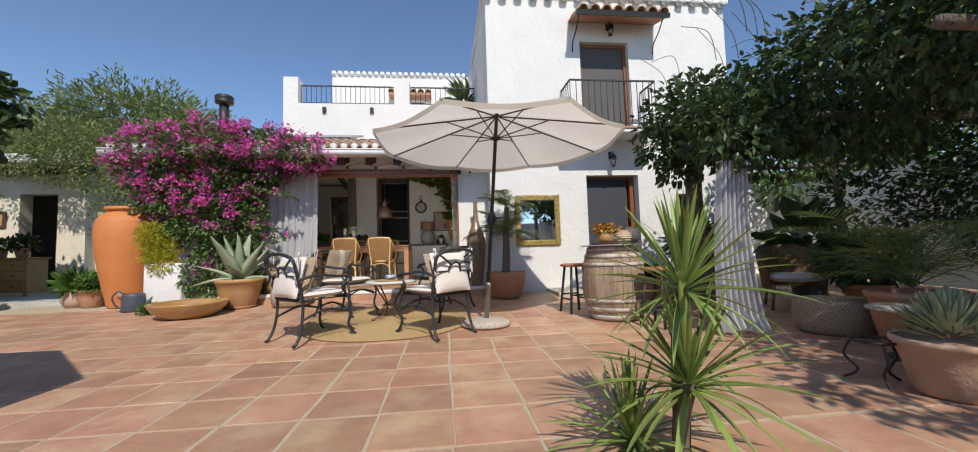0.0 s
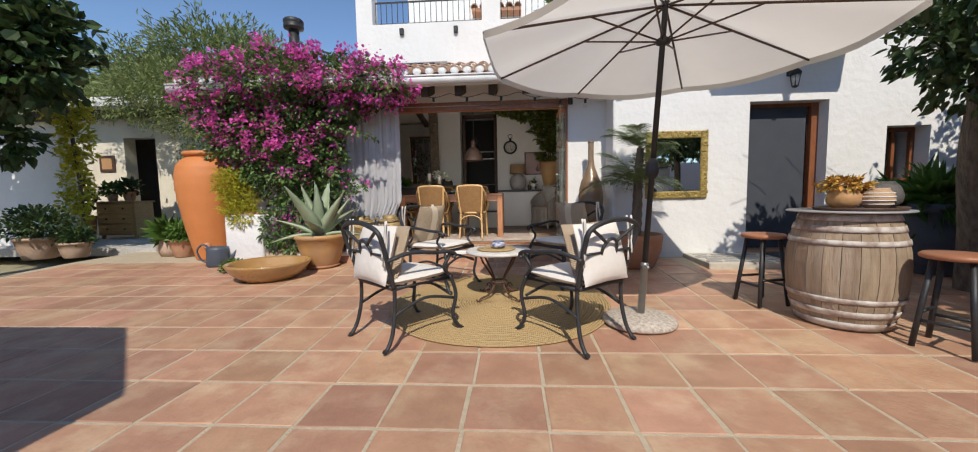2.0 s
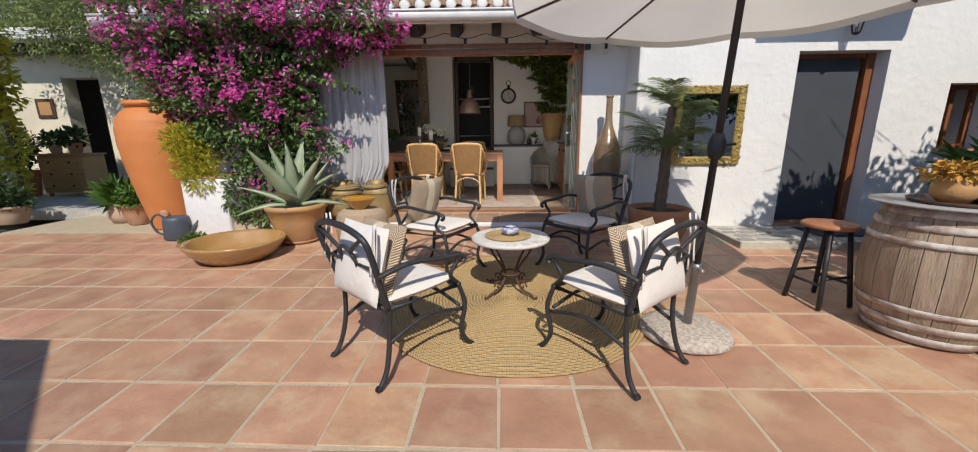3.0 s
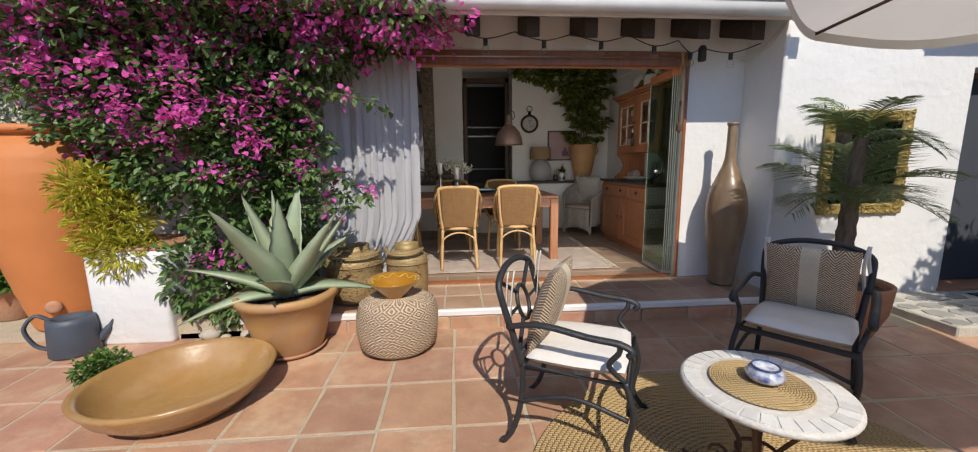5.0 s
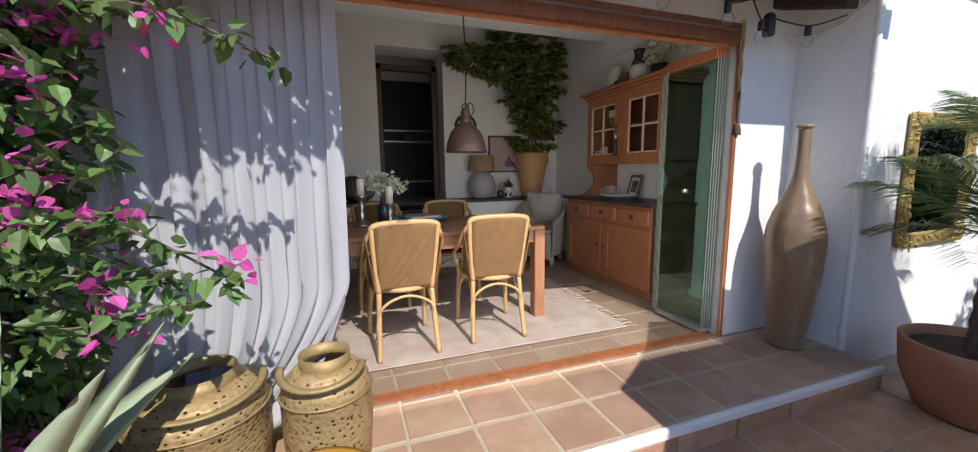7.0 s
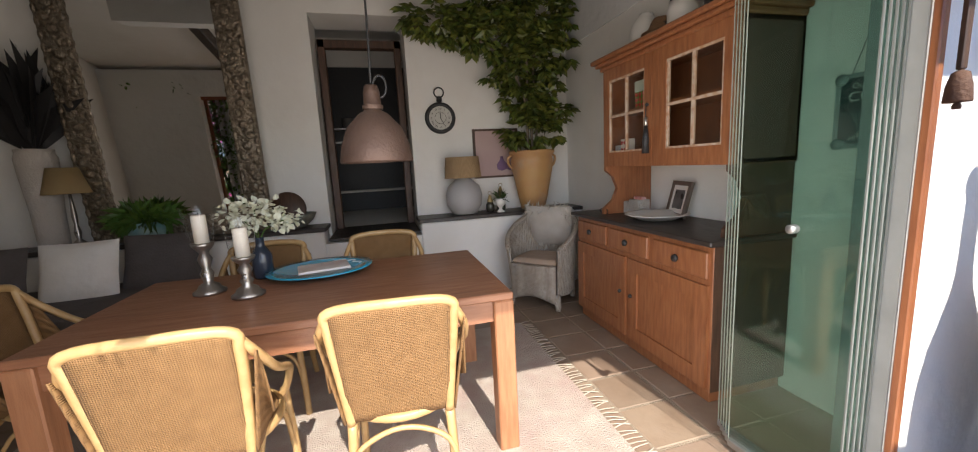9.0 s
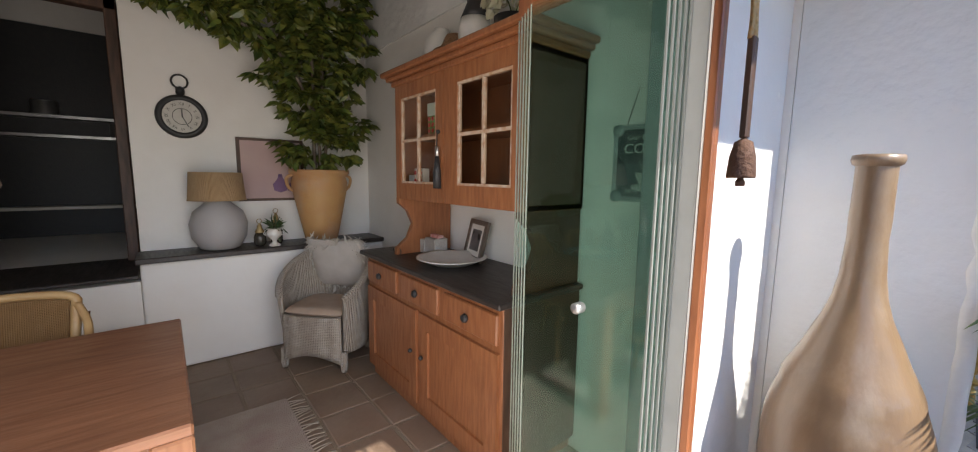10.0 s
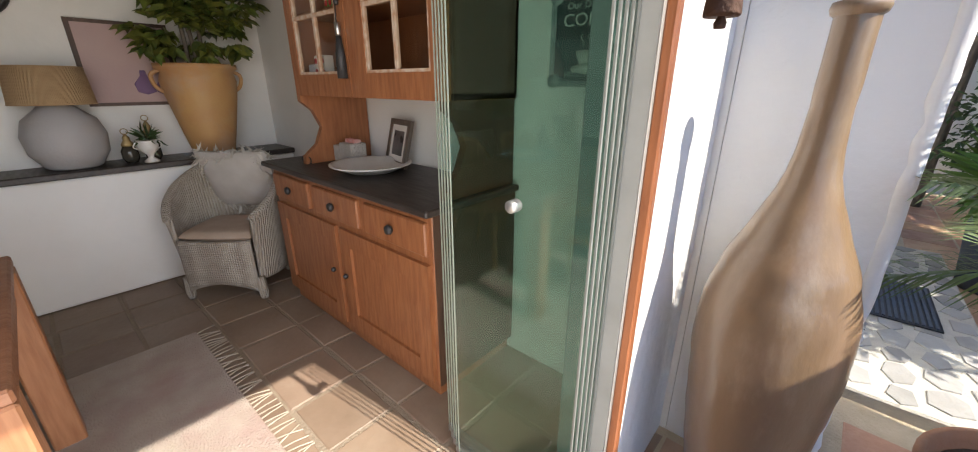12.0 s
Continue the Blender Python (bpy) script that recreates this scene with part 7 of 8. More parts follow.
def frond(L, droop, nl, lw, seed):
    rr = random.Random(seed)
    s = Shape()
    pts = []
    for i in range(13):
        t = i / 12
        pts.append(Vector((0, L * t * (1 - .12 * t), L * (.35 * t - droop * t * t))))
    s.tube(pts, [.006 * (1 - .7 * i / 12) for i in range(13)], 5)
    for i in range(nl):
        t = .12 + .86 * i / nl
        k = t * 12
        p = pts[int(k)].lerp(pts[min(12, int(k) + 1)], k % 1)
        ll = lw * math.sin(math.pi * (.12 + .8 * t)) + .03
        for sx in (-1, 1):
            d = Vector((sx * rr.uniform(.75, .95), .55, -.18 + rr.uniform(-.15, .15))).normalized()
            w = Vector((-d.y, d.x, 0)) * .0042
            e = p + d * ll
            m_ = p + d * ll * .5 + Vector((0, 0, .008))
            s.add([p - w * .6, p + w * .6, m_ + w, m_ - w, e + Vector((0, 0, -.04))], [(0, 1, 2, 3), (3, 2, 4)])
    return s


fm_ = [frond(.68, .62, 44, .24, 1).mesh("frond"), frond(.62, .9, 44, .22, 2).mesh("frond"), frond(.66, .42, 44, .24, 3).mesh("frond")]
for me in fm_:
    me.materials.append(PALM)
for (hx, hy, hz, cnt) in ((.05, 0, 1.42, 12), (.025, 0, .96, 11)):
    for k in range(cnt):
        ob = part("frond", fm_[k % 3], PALM, pa)
        sc = rnd.uniform(.75, 1.0) * (.82 if hz > 1.2 else 1.12)
        ob.matrix_basis = pose(hx, hy, hz, 0, 0, k * 137.5) @ pose(0, 0, 0, rnd.uniform(8, 62), 0, 0) @ Matrix.Diagonal((sc, sc, sc, 1))

# yucca by the path
yu = thing("yucca", "spiky green yucca with bare grey stems", "yucca", pose(1.06, 1.50, 0))
s = Shape()
s.tube(bez([(0, 0, 0), (.01, 0, .15), (.03, .02, .4), (.05, 0, .68)], 6), .035, 10).tube(bez([(-.02, -.03, 0), (-.03, -.06, .15), (-.0, -.08, .3)], 6), .032, 10)
part("stem", s, BARK, yu)


def sword(L, w, droop):
    s = Shape()
    v = []
    for i in range(9):
        t = i / 8
        h = w * (.55 + .9 * t) * (1 - t) ** .6 + .0006
        z = -droop * L * t ** 2.2
        v += [(-h, L * t, z + h * .6), (0, L * t, z), (h, L * t, z + h * .6)]
    f = []
    for i in range(8):
        for k in (0, 1):
            f.append((i * 3 + k, i * 3 + k + 1, i * 3 + k + 4, i * 3 + k + 3))
    return s.add(v, f, smooth=True)


ym = [sword(.42, .017, .02).mesh("leaf"), sword(.46, .016, .22).mesh("leaf"), sword(.38, .018, .4).mesh("leaf")]
for me in ym:
    me.materials.append(YUCCA)
for hx, hy, hz, cnt, sc in ((.05, 0, .68, 62, .95), (.0, -.08, .32, 62, 1.0), (-.17, .08, .06, 54, .8)):
    for k in range(cnt):
        el = 88 - 105 * (k / cnt) ** .9
        ob = part("leaf", ym[0 if el > 40 else (1 if el > 5 else 2)], YUCCA, yu)
        q = sc * rnd.uniform(.8, 1.08)
        ob.matrix_basis = pose(hx, hy, hz - .06 * k / cnt, 0, 0, k * 137.5 + rnd.uniform(-8, 8)) @ pose(0, .01, 0, el + rnd.uniform(-7, 7), 0, rnd.uniform(-6, 6)) @ Matrix.Diagonal((q, q, q, 1))


# ---- house details ----
CLAYTILE = mat("clay_roof_tile", (0.42, 0.24, 0.15), (0.52, 0.40, 0.30), rough=0.85, scale=7, amount=0.8, bump=0.3, bscale=30, rand=0.2)


def barrel_tile(L=.34, r0=.075, r1=.06):
    s = Shape()
    s.grid(8, 1, lambda u, v: ((r0 + (r1 - r0) * v) * math.cos(math.pi * u), L * v, (r0 + (r1 - r0) * v) * math.sin(math.pi * u)))
    s.grid(8, 1, lambda u, v: ((r0 - .012 + (r1 - r0) * v) * math.cos(math.pi * (1 - u)), L * v, (r0 - .012 + (r1 - r0) * v) * math.sin(math.pi * u)))
    s.grid(8, 1, lambda u, v: ((r0 - .012 * v) * math.cos(math.pi * u), 0, (r0 - .012 * v) * math.sin(math.pi * u)))
    return s.mesh("roof_tile")


BT = barrel_tile()
BT.materials.append(CLAYTILE)
rf = tagged(new("roof_tiles"), "rows of clay barrel tiles with white mortar along the eaves", "roof", kind="structure")
plugs = Shape()
ang = math.degrees(math.atan(.335))
rnd = random.Random(14)
for i in range(36):
    x = .85 - i * .165
    for j in range(3):
        y = 6.52 + j * .30
        ob = part("roof_tile", BT, CLAYTILE, rf)
        ob.matrix_world = pose(x + rnd.uniform(-.006, .006), y, ceil_z(y) + .265 + .012 * j, ang, 0, rnd.uniform(-2, 2))
    plugs.ball((x, 6.53, ceil_z(6.52) + .285), .062, 12, 8, 1, .35, 1)
part("mortar_plugs", plugs, PLASTER, rf, "white mortar plugs in the tile ends")
s = Shape()
v = []
for x in (-5.05, .93):
    v += [(x, 6.55, ceil_z(6.55) + .2), (x, 9.1, ceil_z(9.1) + .2), (x, 9.1, ceil_z(9.1) + .24), (x, 6.55, ceil_z(6.55) + .222)]
s.add(v, [(0, 1, 5, 4), (3, 7, 6, 2), (0, 4, 7, 3), (1, 2, 6, 5), (0, 3, 2, 1), (4, 5, 6, 7)])
solo("roof_bed", s, CLAYTILE, "sloping clay roof bed of the annex", "roof", kind="structure")
s = Shape().box(-3.2, -1.6, 7.6, 8.9, 0, .04, c=.006)
for k, p in enumerate(s.v):
    s.v[k] = (p[0], p[1], p[2] + ceil_z(p[1]) + .33)
so_ = solo("solar_panel", s, mat("dark_panel", (0.03, 0.035, 0.05), rough=0.2, scale=5, bump=0), "dark solar collector lying on the annex roof", "solar panel")
for k in range(4):
    part("panel_foot", Shape().box(-3.1 + (k % 2) * 1.3, -3.04 + (k % 2) * 1.3, 7.7 + (k // 2) * 1.0, 7.76 + (k // 2) * 1.0, ceil_z(7.7 + (k // 2)) + .2, ceil_z(7.7 + (k // 2)) + .36), STEEL, so_)
ch = thing("chimney_pipe", "black metal chimney pipe with a ribbed cap", "chimney", pose(-4.17, 8.2, ceil_z(8.2) + .2))
part("pipe", Shape().lathe([(.085, 0), (.085, .85)], 24), BLACK, ch)
part("cap", Shape().lathe([(.09, .80), (.16, .82), (.165, .84), (.15, .85), (.165, .87), (.15, .885), (.165, .905), (.165, .95), (.15, .97), (.05, .98)], 28), BLACK, ch)


def railing(name, label, x0, x1, y, z0, z1, step=.11, returns=None, scroll=False):
    t = thing(name, label, "railing", pose(0, 0, 0))
    part("top_rail", Shape().box(x0, x1, y - .015, y + .015, z1 - .025, z1), BLACK, t)
    part("bottom_rail", Shape().box(x0, x1, y - .01, y + .01, z0 + .05, z0 + .07), BLACK, t)
    bar = Shape().tube([(0, 0, z0), (0, 0, z1 - .02)], .007, 6).mesh("baluster")
    bar.materials.append(BLACK)
    n = int((x1 - x0) / step)
    for i in range(n + 1):
        o = part("baluster", bar, BLACK, t)
        o.location = (x0 + (x1 - x0) * i / n, y, 0)
    if returns:
        for xx in (x0, x1):
            part("side_rail", Shape().box(xx - .012, xx + .012, y, returns, z1 - .025, z1), BLACK, t)
            part("side_rail", Shape().box(xx - .008, xx + .008, y, returns, z0 + .05, z0 + .07), BLACK, t)
            m = int((returns - y) / step)
            for i in range(1, m + 1):
                o = part("baluster", bar, BLACK, t)
                o.location = (xx, y + (returns - y) * i / (m + .5), 0)
    return t


BY = 6.26
bl = thing("balcony_slab", "thin white balcony slab with a terracotta edge", "balcony", pose(0, 0, 0), kind="structure")
part("slab", Shape().box(2.28, 3.86, BY - .02, WALL, 2.80, 2.86, c=.006), PLASTER, bl)
part("edge", Shape().box(2.26, 3.88, BY - .04, WALL - .002, 2.862, 2.90, c=.006), CLAYTILE, bl, "terracotta edging")
railing("balcony_rail", "black wrought iron balcony railing", 2.31, 3.83, BY + .01, 2.902, 3.72, .105, WALL - .01)
railing("terrace_rail", "black iron railing of the upper terrace", -3.06, -.97, 9.25, 4.322, 4.80, .11)
railing("terrace_rail", "short black iron railing of the upper terrace", -.58, .95, 9.25, 4.322, 4.80, .11)
aw = thing("tiled_awning", "small tiled awning on iron brackets over the balcony door", "awning", pose(0, 0, 0))
part("board", Shape().box(2.5, 4.18, 0, .52, -.03, 0, pose(0, WALL - .5, 4.93, 15, 0, 0)), POT_TC, aw, "red boarded underside")
part("rim", Shape().box(2.48, 4.2, -.02, .02, -.05, .03, pose(0, WALL - .5, 4.93, 15, 0, 0)), BLACK, aw)
for i in range(8):
    ob = part("roof_tile", BT, CLAYTILE, aw)
    ob.matrix_basis = pose(2.6 + i * .21, WALL - .55, 4.95, 15, 0, 0) @ Matrix.Diagonal((1.2, 1.6, 1.2, 1))
for x in (2.56, 4.12):
    part("bracket", Shape().tube(bez([(x, WALL - .01, 4.45), (x, WALL - .05, 4.62), (x, WALL - .25, 4.75), (x, WALL - .42, 4.93)], 6), .011, 6), BLACK, aw)
s = Shape()
for i in range(17):
    ob = None
    s.tube([(1.0 + i * .285, WALL - .12, 5.47), (1.0 + i * .285, WALL - .04, 5.49)], .075, 12)
solo("cornice_tiles", s, PLASTER, "whitewashed tile ends along the roof edge", "cornice", kind="structure")
s = Shape()
for i in range(23):
    s.tube([(-2.95 + i * .172, 11.55, 6.17), (-2.95 + i * .172, 11.95, 6.19)], .07, 12)
solo("parapet_tiles", s, PLASTER, "whitewashed tiles capping the upper wall", "cornice", kind="structure")
# Dark grey that carries the dimness of the rooms in its colour.
DIM_TONE = mat("darkened_interior", (0.16, 0.15, 0.15), (0.12, 0.11, 0.11), rough=0.9, scale=3, bump=0.1)
# ground-floor door: frame, open leaf, dim bedroom
s = Shape()
s.box(DOOR[1] - .09, DOOR[1], WALL + .17, WALL + .25, DOOR[2], DOOR[3], c=.005).box(DOOR[0], DOOR[0] + .03, WALL + .2, WALL + .25, DOOR[2], DOOR[3]).box(DOOR[0] + .03, DOOR[1] - .09, WALL + .2, WALL + .25, DOOR[3] - .05, DOOR[3])
solo("door_3", s, ORANGEWOOD, "reddish wooden frame of the bedroom door", "door frame", kind="structure")
ol = thing("door_leaf", "open reddish wooden door leaf folded into the doorway", "door", pose(DOOR[1] - .13, WALL + .26, DOOR[2] + .01, 0, 0, 62))
part("leaf", Shape().box(0, .75, -.02, .02, 0, 1.9, c=.004), ORANGEWOOD, ol)
part("handle", Shape().tube([(.66, -.03, .95), (.66, -.06, .95), (.57, -.06, .95)], .008, 6), STEEL, ol)
part("insect_screen", Shape().box(-.83, -.06, -.05, -.035, .0, 1.9), mat("slate_screen", (0.055, 0.062, 0.076), (0.045, 0.052, 0.065), rough=0.8, scale=4, bump=0.05), ol, "dark slate mesh screen").matrix_world = pose(DOOR[1] - .09, WALL + .24, DOOR[2] + .01)
solo("doorsill", Shape().box(DOOR[0] - .01, DOOR[1] + .01, WALL - .03, WALL + .41, DOOR[2] - .04, DOOR[2] + .002, c=.008), POT_TC, "terracotta sill of the bedroom door", "sill", kind="structure")
bdm = thing("bed", "bed with a pale cover in the dim bedroom", "bed", pose(3.2, 9.3, .2))
part("mattress", Shape().box(-.8, .8, -1, 1, .25, .5, c=.06), CUSHION, bdm)
part("bed_base", Shape().box(-.78, .78, -.98, .98, 0, .248), DARKWOOD, bdm)
solo("floor_bedroom", Shape().box(1.38, 5.2, WALL + .424, 11.58, .1, .196), DIM_TONE, "bedroom floor, dimness put into its colour", "floor", kind="structure")
# window on the ground floor
wi = tagged(new("window_1"), "small wooden window with a deep white reveal", "window", kind="structure")
part("window_frame", Shape().box(WIN[0], WIN[0] + .05, WALL + .2, WALL + .25, WIN[2], WIN[3]).box(WIN[1] - .05, WIN[1], WALL + .2, WALL + .25, WIN[2], WIN[3]).box(WIN[0] + .05, WIN[1] - .05, WALL + .2, WALL + .25, WIN[2], WIN[2] + .05).box(WIN[0] + .05, WIN[1] - .05, WALL + .2, WALL + .25, WIN[3] - .05, WIN[3]).box((WIN[0] + WIN[1]) / 2 - .02, (WIN[0] + WIN[1]) / 2 + .02, WALL + .2, WALL + .25, WIN[2] + .05, WIN[3] - .05), ORANGEWOOD, wi)
part("pane", Shape().box(WIN[0] + .05, WIN[1] - .05, WALL + .222, WALL + .228, WIN[2] + .05, WIN[3] - .05), CLEAR, wi)
part("window_sill", Shape().box(WIN[0] - .02, WIN[1] + .02, WALL - .05, WALL + .2, WIN[2] - .03, WIN[2], c=.006), POT_TC, wi)
# balcony door
wd = tagged(new("door_4"), "balcony door with a dark insect screen and wooden frame", "door", kind="structure")
part("door_frame", Shape().box(UP[0], UP[0] + .06, WALL + .1, WALL + .17, UP[2], UP[3]).box(UP[1] - .06, UP[1], WALL + .1, WALL + .17, UP[2], UP[3]).box(UP[0] + .06, UP[1] - .06, WALL + .1, WALL + .17, UP[3] - .06, UP[3]), ORANGEWOOD, wd)
part("screen", Shape().box(UP[0] + .06, UP[1] - .06, WALL + .13, WALL + .14, UP[2], UP[3] - .06), mat("dark_screen", (0.09, 0.085, 0.085), (0.12, 0.11, 0.11), rough=0.7, scale=4, bump=0.1), wd, "dark grey screen")
# upper terrace window with its tiny awning
wu = tagged(new("window_2"), "small barred window on the upper terrace", "window", kind="structure")
part("pane", Shape().box(-1.15, -.35, 11.72, 11.73, 4.3, 5.35), plain_mat("dark_pane", (0.03, 0.035, 0.045), 0.1), wu)
part("window_frame", Shape().box(-1.15, -1.1, 11.66, 11.74, 4.3, 5.35).box(-.4, -.35, 11.66, 11.74, 4.3, 5.35).box(-1.1, -.4, 11.66, 11.74, 5.3, 5.35), DARKWOOD, wu)
part("shutter_board", Shape().box(-1.35, -.15, 11.25, 11.6, 5.42, 5.5), POT_TC, wu)
for i in range(6):
    ob = part("roof_tile", BT, CLAYTILE, wu)
    ob.matrix_basis = pose(-1.28 + i * .21, 11.2, 5.5, 12, 0, 0) @ Matrix.Diagonal((1.2, 1.2, 1.2, 1))
po = thing("terrace_palm", "spiky potted plant on the upper terrace", "plant", pose(.72, 9.7, 4.3))
pp, dd = blob_points(60, [(0, 0, .35, .1, .1, .1)], 51, .2)
part("fronds", leaf_mesh("fronds", pp, dd + np.array([[0, 0, .6]]), .5, .05, .2, .3, 51), PALM, po)
part("pot", Shape().lathe(pot_profile(.1, .15, .3), 20), POT_TC, po)
solo("terrace_slab", Shape().box(-3.1, .96, 9.4, 11.6, 4.1, 4.3), PLASTER, "floor slab of the upper terrace", "floor", kind="structure")
for x in (-2.5, -1.45):
    wl = thing("spot_light", "small black wall spotlight below the upper terrace", "lamp", pose(x, 9.1, 4.1))
    part("body", Shape().box(-.04, .04, -.06, 0, 0, .12, c=.006), BLACK, wl)
# stone doorstep, mat
stn = tagged(new("doorstep"), "low step of irregular flagstones before the door", "step", kind="structure")
part("bed", Shape().box(1.9, 4.6, 6.02, WALL - .002, .02, .172, c=.01), CONCRETE, stn)
rnd = random.Random(21)
for i in range(13):
    for j in range(4):
        cx, cy = 1.99 + i * .205 + (j % 2) * .07, 6.10 + j * .165
        n = rnd.choice((5, 6, 5, 4))
        r = rnd.uniform(.085, .108)
        a0 = rnd.uniform(0, 6)
        pts = [(cx + min(.11, r) * rnd.uniform(.8, 1.15) * math.cos(a0 + 2 * math.pi * k / n) * 1.12, cy + r * .78 * rnd.uniform(.85, 1.1) * math.sin(a0 + 2 * math.pi * k / n)) for k in range(n)]
        if max(p[0] for p in pts) > 4.58 or min(p[0] for p in pts) < 1.905 or max(p[1] for p in pts) > 6.725 or min(p[1] for p in pts) < 6.03:
            pts = [(min(4.575, max(1.91, x)), min(6.72, max(6.035, y))) for x, y in pts]
        s = Shape().add([(x, y, .165) for x, y in pts] + [(cx + (x - cx) * .94, cy + (y - cy) * .94, .179) for x, y in pts], [tuple(range(n, 2 * n))] + [(k, (k + 1) % n, n + (k + 1) % n, n + k) for k in range(n)])
        part("flagstone", s, STONE, stn)
dm = thing("doormat", "dark ribbed rubber doormat on the flagstones", "doormat", pose(3.2, 6.42, .181))
part("mat_base", Shape().box(-.36, .36, -.22, .22, 0, .008), BLACK, dm)
for k in range(14):
    part("mat_rib", Shape().box(-.34, .34, -.205 + k * .03, -.188 + k * .03, .008, .014), SLATE, dm)

# string lights and cables at the eaves
sw = thing("string_lights", "black festoon cable with clear glass bulbs under the eaves", "string lights", pose(0, 0, 0))
hooks = [(.82, 6.86, 2.36), (.42, 7.05, 2.37), (.15, 6.95, 2.40), (-.3, 6.9, 2.42), (-.78, 6.88, 2.42), (-1.25, 6.88, 2.43), (-1.72, 6.88, 2.44), (-2.2, 6.88, 2.45)]
for a, b in zip(hooks, hooks[1:]):
    mid = ((a[0] + b[0]) / 2, (a[1] + b[1]) / 2 - .01, min(a[2], b[2]) - .055)
    part("cable", Shape().tube(bez([a, mid, b], 8), .0045, 6), BLACK, sw)
for x, y, z in [((a[0] + b[0]) / 2, (a[1] + b[1]) / 2 - .01, min(a[2], b[2]) - .055) for a, b in zip(hooks, hooks[1:])]:
    so_ = part("socket", Shape().lathe([(.016, -.055), (.018, -.05), (.018, -.005), (.008, 0)], 14, pose(x, y, z)), BLACK, sw)
    b = part("bulb", Shape().lathe([(.004, -.125), (.02, -.118), (.031, -.098), (.032, -.085), (.024, -.065), (.014, -.053)], 18, pose(x, y, z), cap=False), CLEAR, so_, "clear glass bulb", thick=.0015)
cb = thing("wall_cable", "thin white cable looped along the corner", "cable", pose(0, 0, 0))
part("cable", Shape().tube(bez([(.80, 7.2, 2.33), (.9, 7.1, 2.3), (.955, 6.95, 2.36), (.955, 6.8, 2.47), (.95, 6.72, 2.56)], 8), .005, 6).tube(bez([(.8, 7.21, 2.36), (.92, 7.1, 2.32), (.957, 6.95, 2.4), (.957, 6.8, 2.5)], 8), .004, 6).tube(bez([(1.0, WALL - .006, 2.52), (1.25, WALL - .006, 2.49), (1.6, WALL - .006, 2.56), (2.1, WALL - .006, 2.54)], 8), .004, 6), WHITEV, cb)
sp = thing("outdoor_plug", "black cable connector hanging by the door frame", "connector", pose(.43, 7.05, 2.26))
part("housing", Shape().lathe([(.03, 0), (.034, .01), (.034, .11), (.02, .13)], 18), BLACK, sp)
# bell on a rope
be = thing("goat_bell", "old iron bell with a leather strap on a rope", "bell", pose(.285, 7.125, 0))
part("rope", Shape().tube([(-.004 + .005 * math.sin(k), -.02, 1.93 + k * .025) for k in range(18)], .005, 6).tube([(.012 + .005 * math.sin(k + 2), -.022, 1.93 + k * .025) for k in range(18)], .005, 6), JUTE, be, "twisted yellow rope")
part("strap", Shape().box(-.006, .014, -.030, -.016, 1.745, 1.935, c=.003), DARKWOOD, be, "dark leather strap")
part("bell", Shape().lathe([(.025, 1.668), (.026, 1.672), (.023, 1.71), (.016, 1.738), (.004, 1.745)], 18, pose(.004, -.023, 0)), RUST, be)
part("clapper", Shape().lathe([(.008, 1.652), (.009, 1.66), (.004, 1.67)], 10, pose(.004, -.023, 0)), RUST, be)

# ---- left-hand corner of the courtyard ----
s = Shape()
wall_boxes(s, -12.5, -8.3, 0, 3.3, 10.3, 10.6, [(-9.7, -8.9, .25, 2.5), (-11.5, -10.95, 1.55, 2.45)])
s.box(-8.45, -8.15, 10.6, 13, 0, 3.3).box(-12.5, -12.2, 10.6, 13, 0, 3.3).box(-12.5, -8.15, 13, 13.3, 0, 3.3)
solo("shed_wall", s, CREAM, "cream plastered outbuilding with a dark doorway", "wall", kind="structure")
s = Shape()
s.box(-13.0, -7.9, 9.7, 13.4, 3.12, 3.22, c=.01).box(-13.0, -7.88, 9.62, 9.7, 3.1, 3.3, c=.01)
solo("shed_roof", s, PLASTER, "flat roof of the outbuilding with a white fascia", "roof", kind="structure")
solo("shed_beam", Shape().box(-13, -8.0, 10.02, 10.18, 2.92, 3.118, c=.006), BEAM, "dark beam under the outbuilding roof", "beam", kind="structure")
# Back of the outbuilding, painted dark in place of real shade.
solo("shed_interior", Shape().box(-12.1, -8.5, 12.6, 12.7, .2, 3.1), DIM_TONE, "back of the outbuilding, dimness put into its colour", "wall", kind="structure")
s = Shape()
s.box(-12.6, -5.3, 7.75, 10.35, .05, .19)
solo("gravel_bed", s, GRAVEL, "white gravel strip before the outbuilding", "gravel", kind="stuff")
s = Shape()
s.box(-12.0, -8.95, 8.3, 8.6, 0, 2.4)
solo("garden_wall", s, PLASTER, "white garden wall in the shade of the fig tree", "wall", kind="structure")
PINE = wood_mat("yellow_pine", (0.42, 0.25, 0.09), (0.32, 0.17, 0.06), stretch=(.5, 4, 4))
dr = thing("chest_of_drawers", "old yellow pine chest of drawers outdoors", "chest", pose(-8.95, 9.45, .19))
part("carcass", Shape().box(-.44, .44, -.2, .25, .08, .78, c=.008), PINE, dr)
part("top", Shape().box(-.48, .48, -.24, .27, .782, .815, c=.008), PINE, dr)
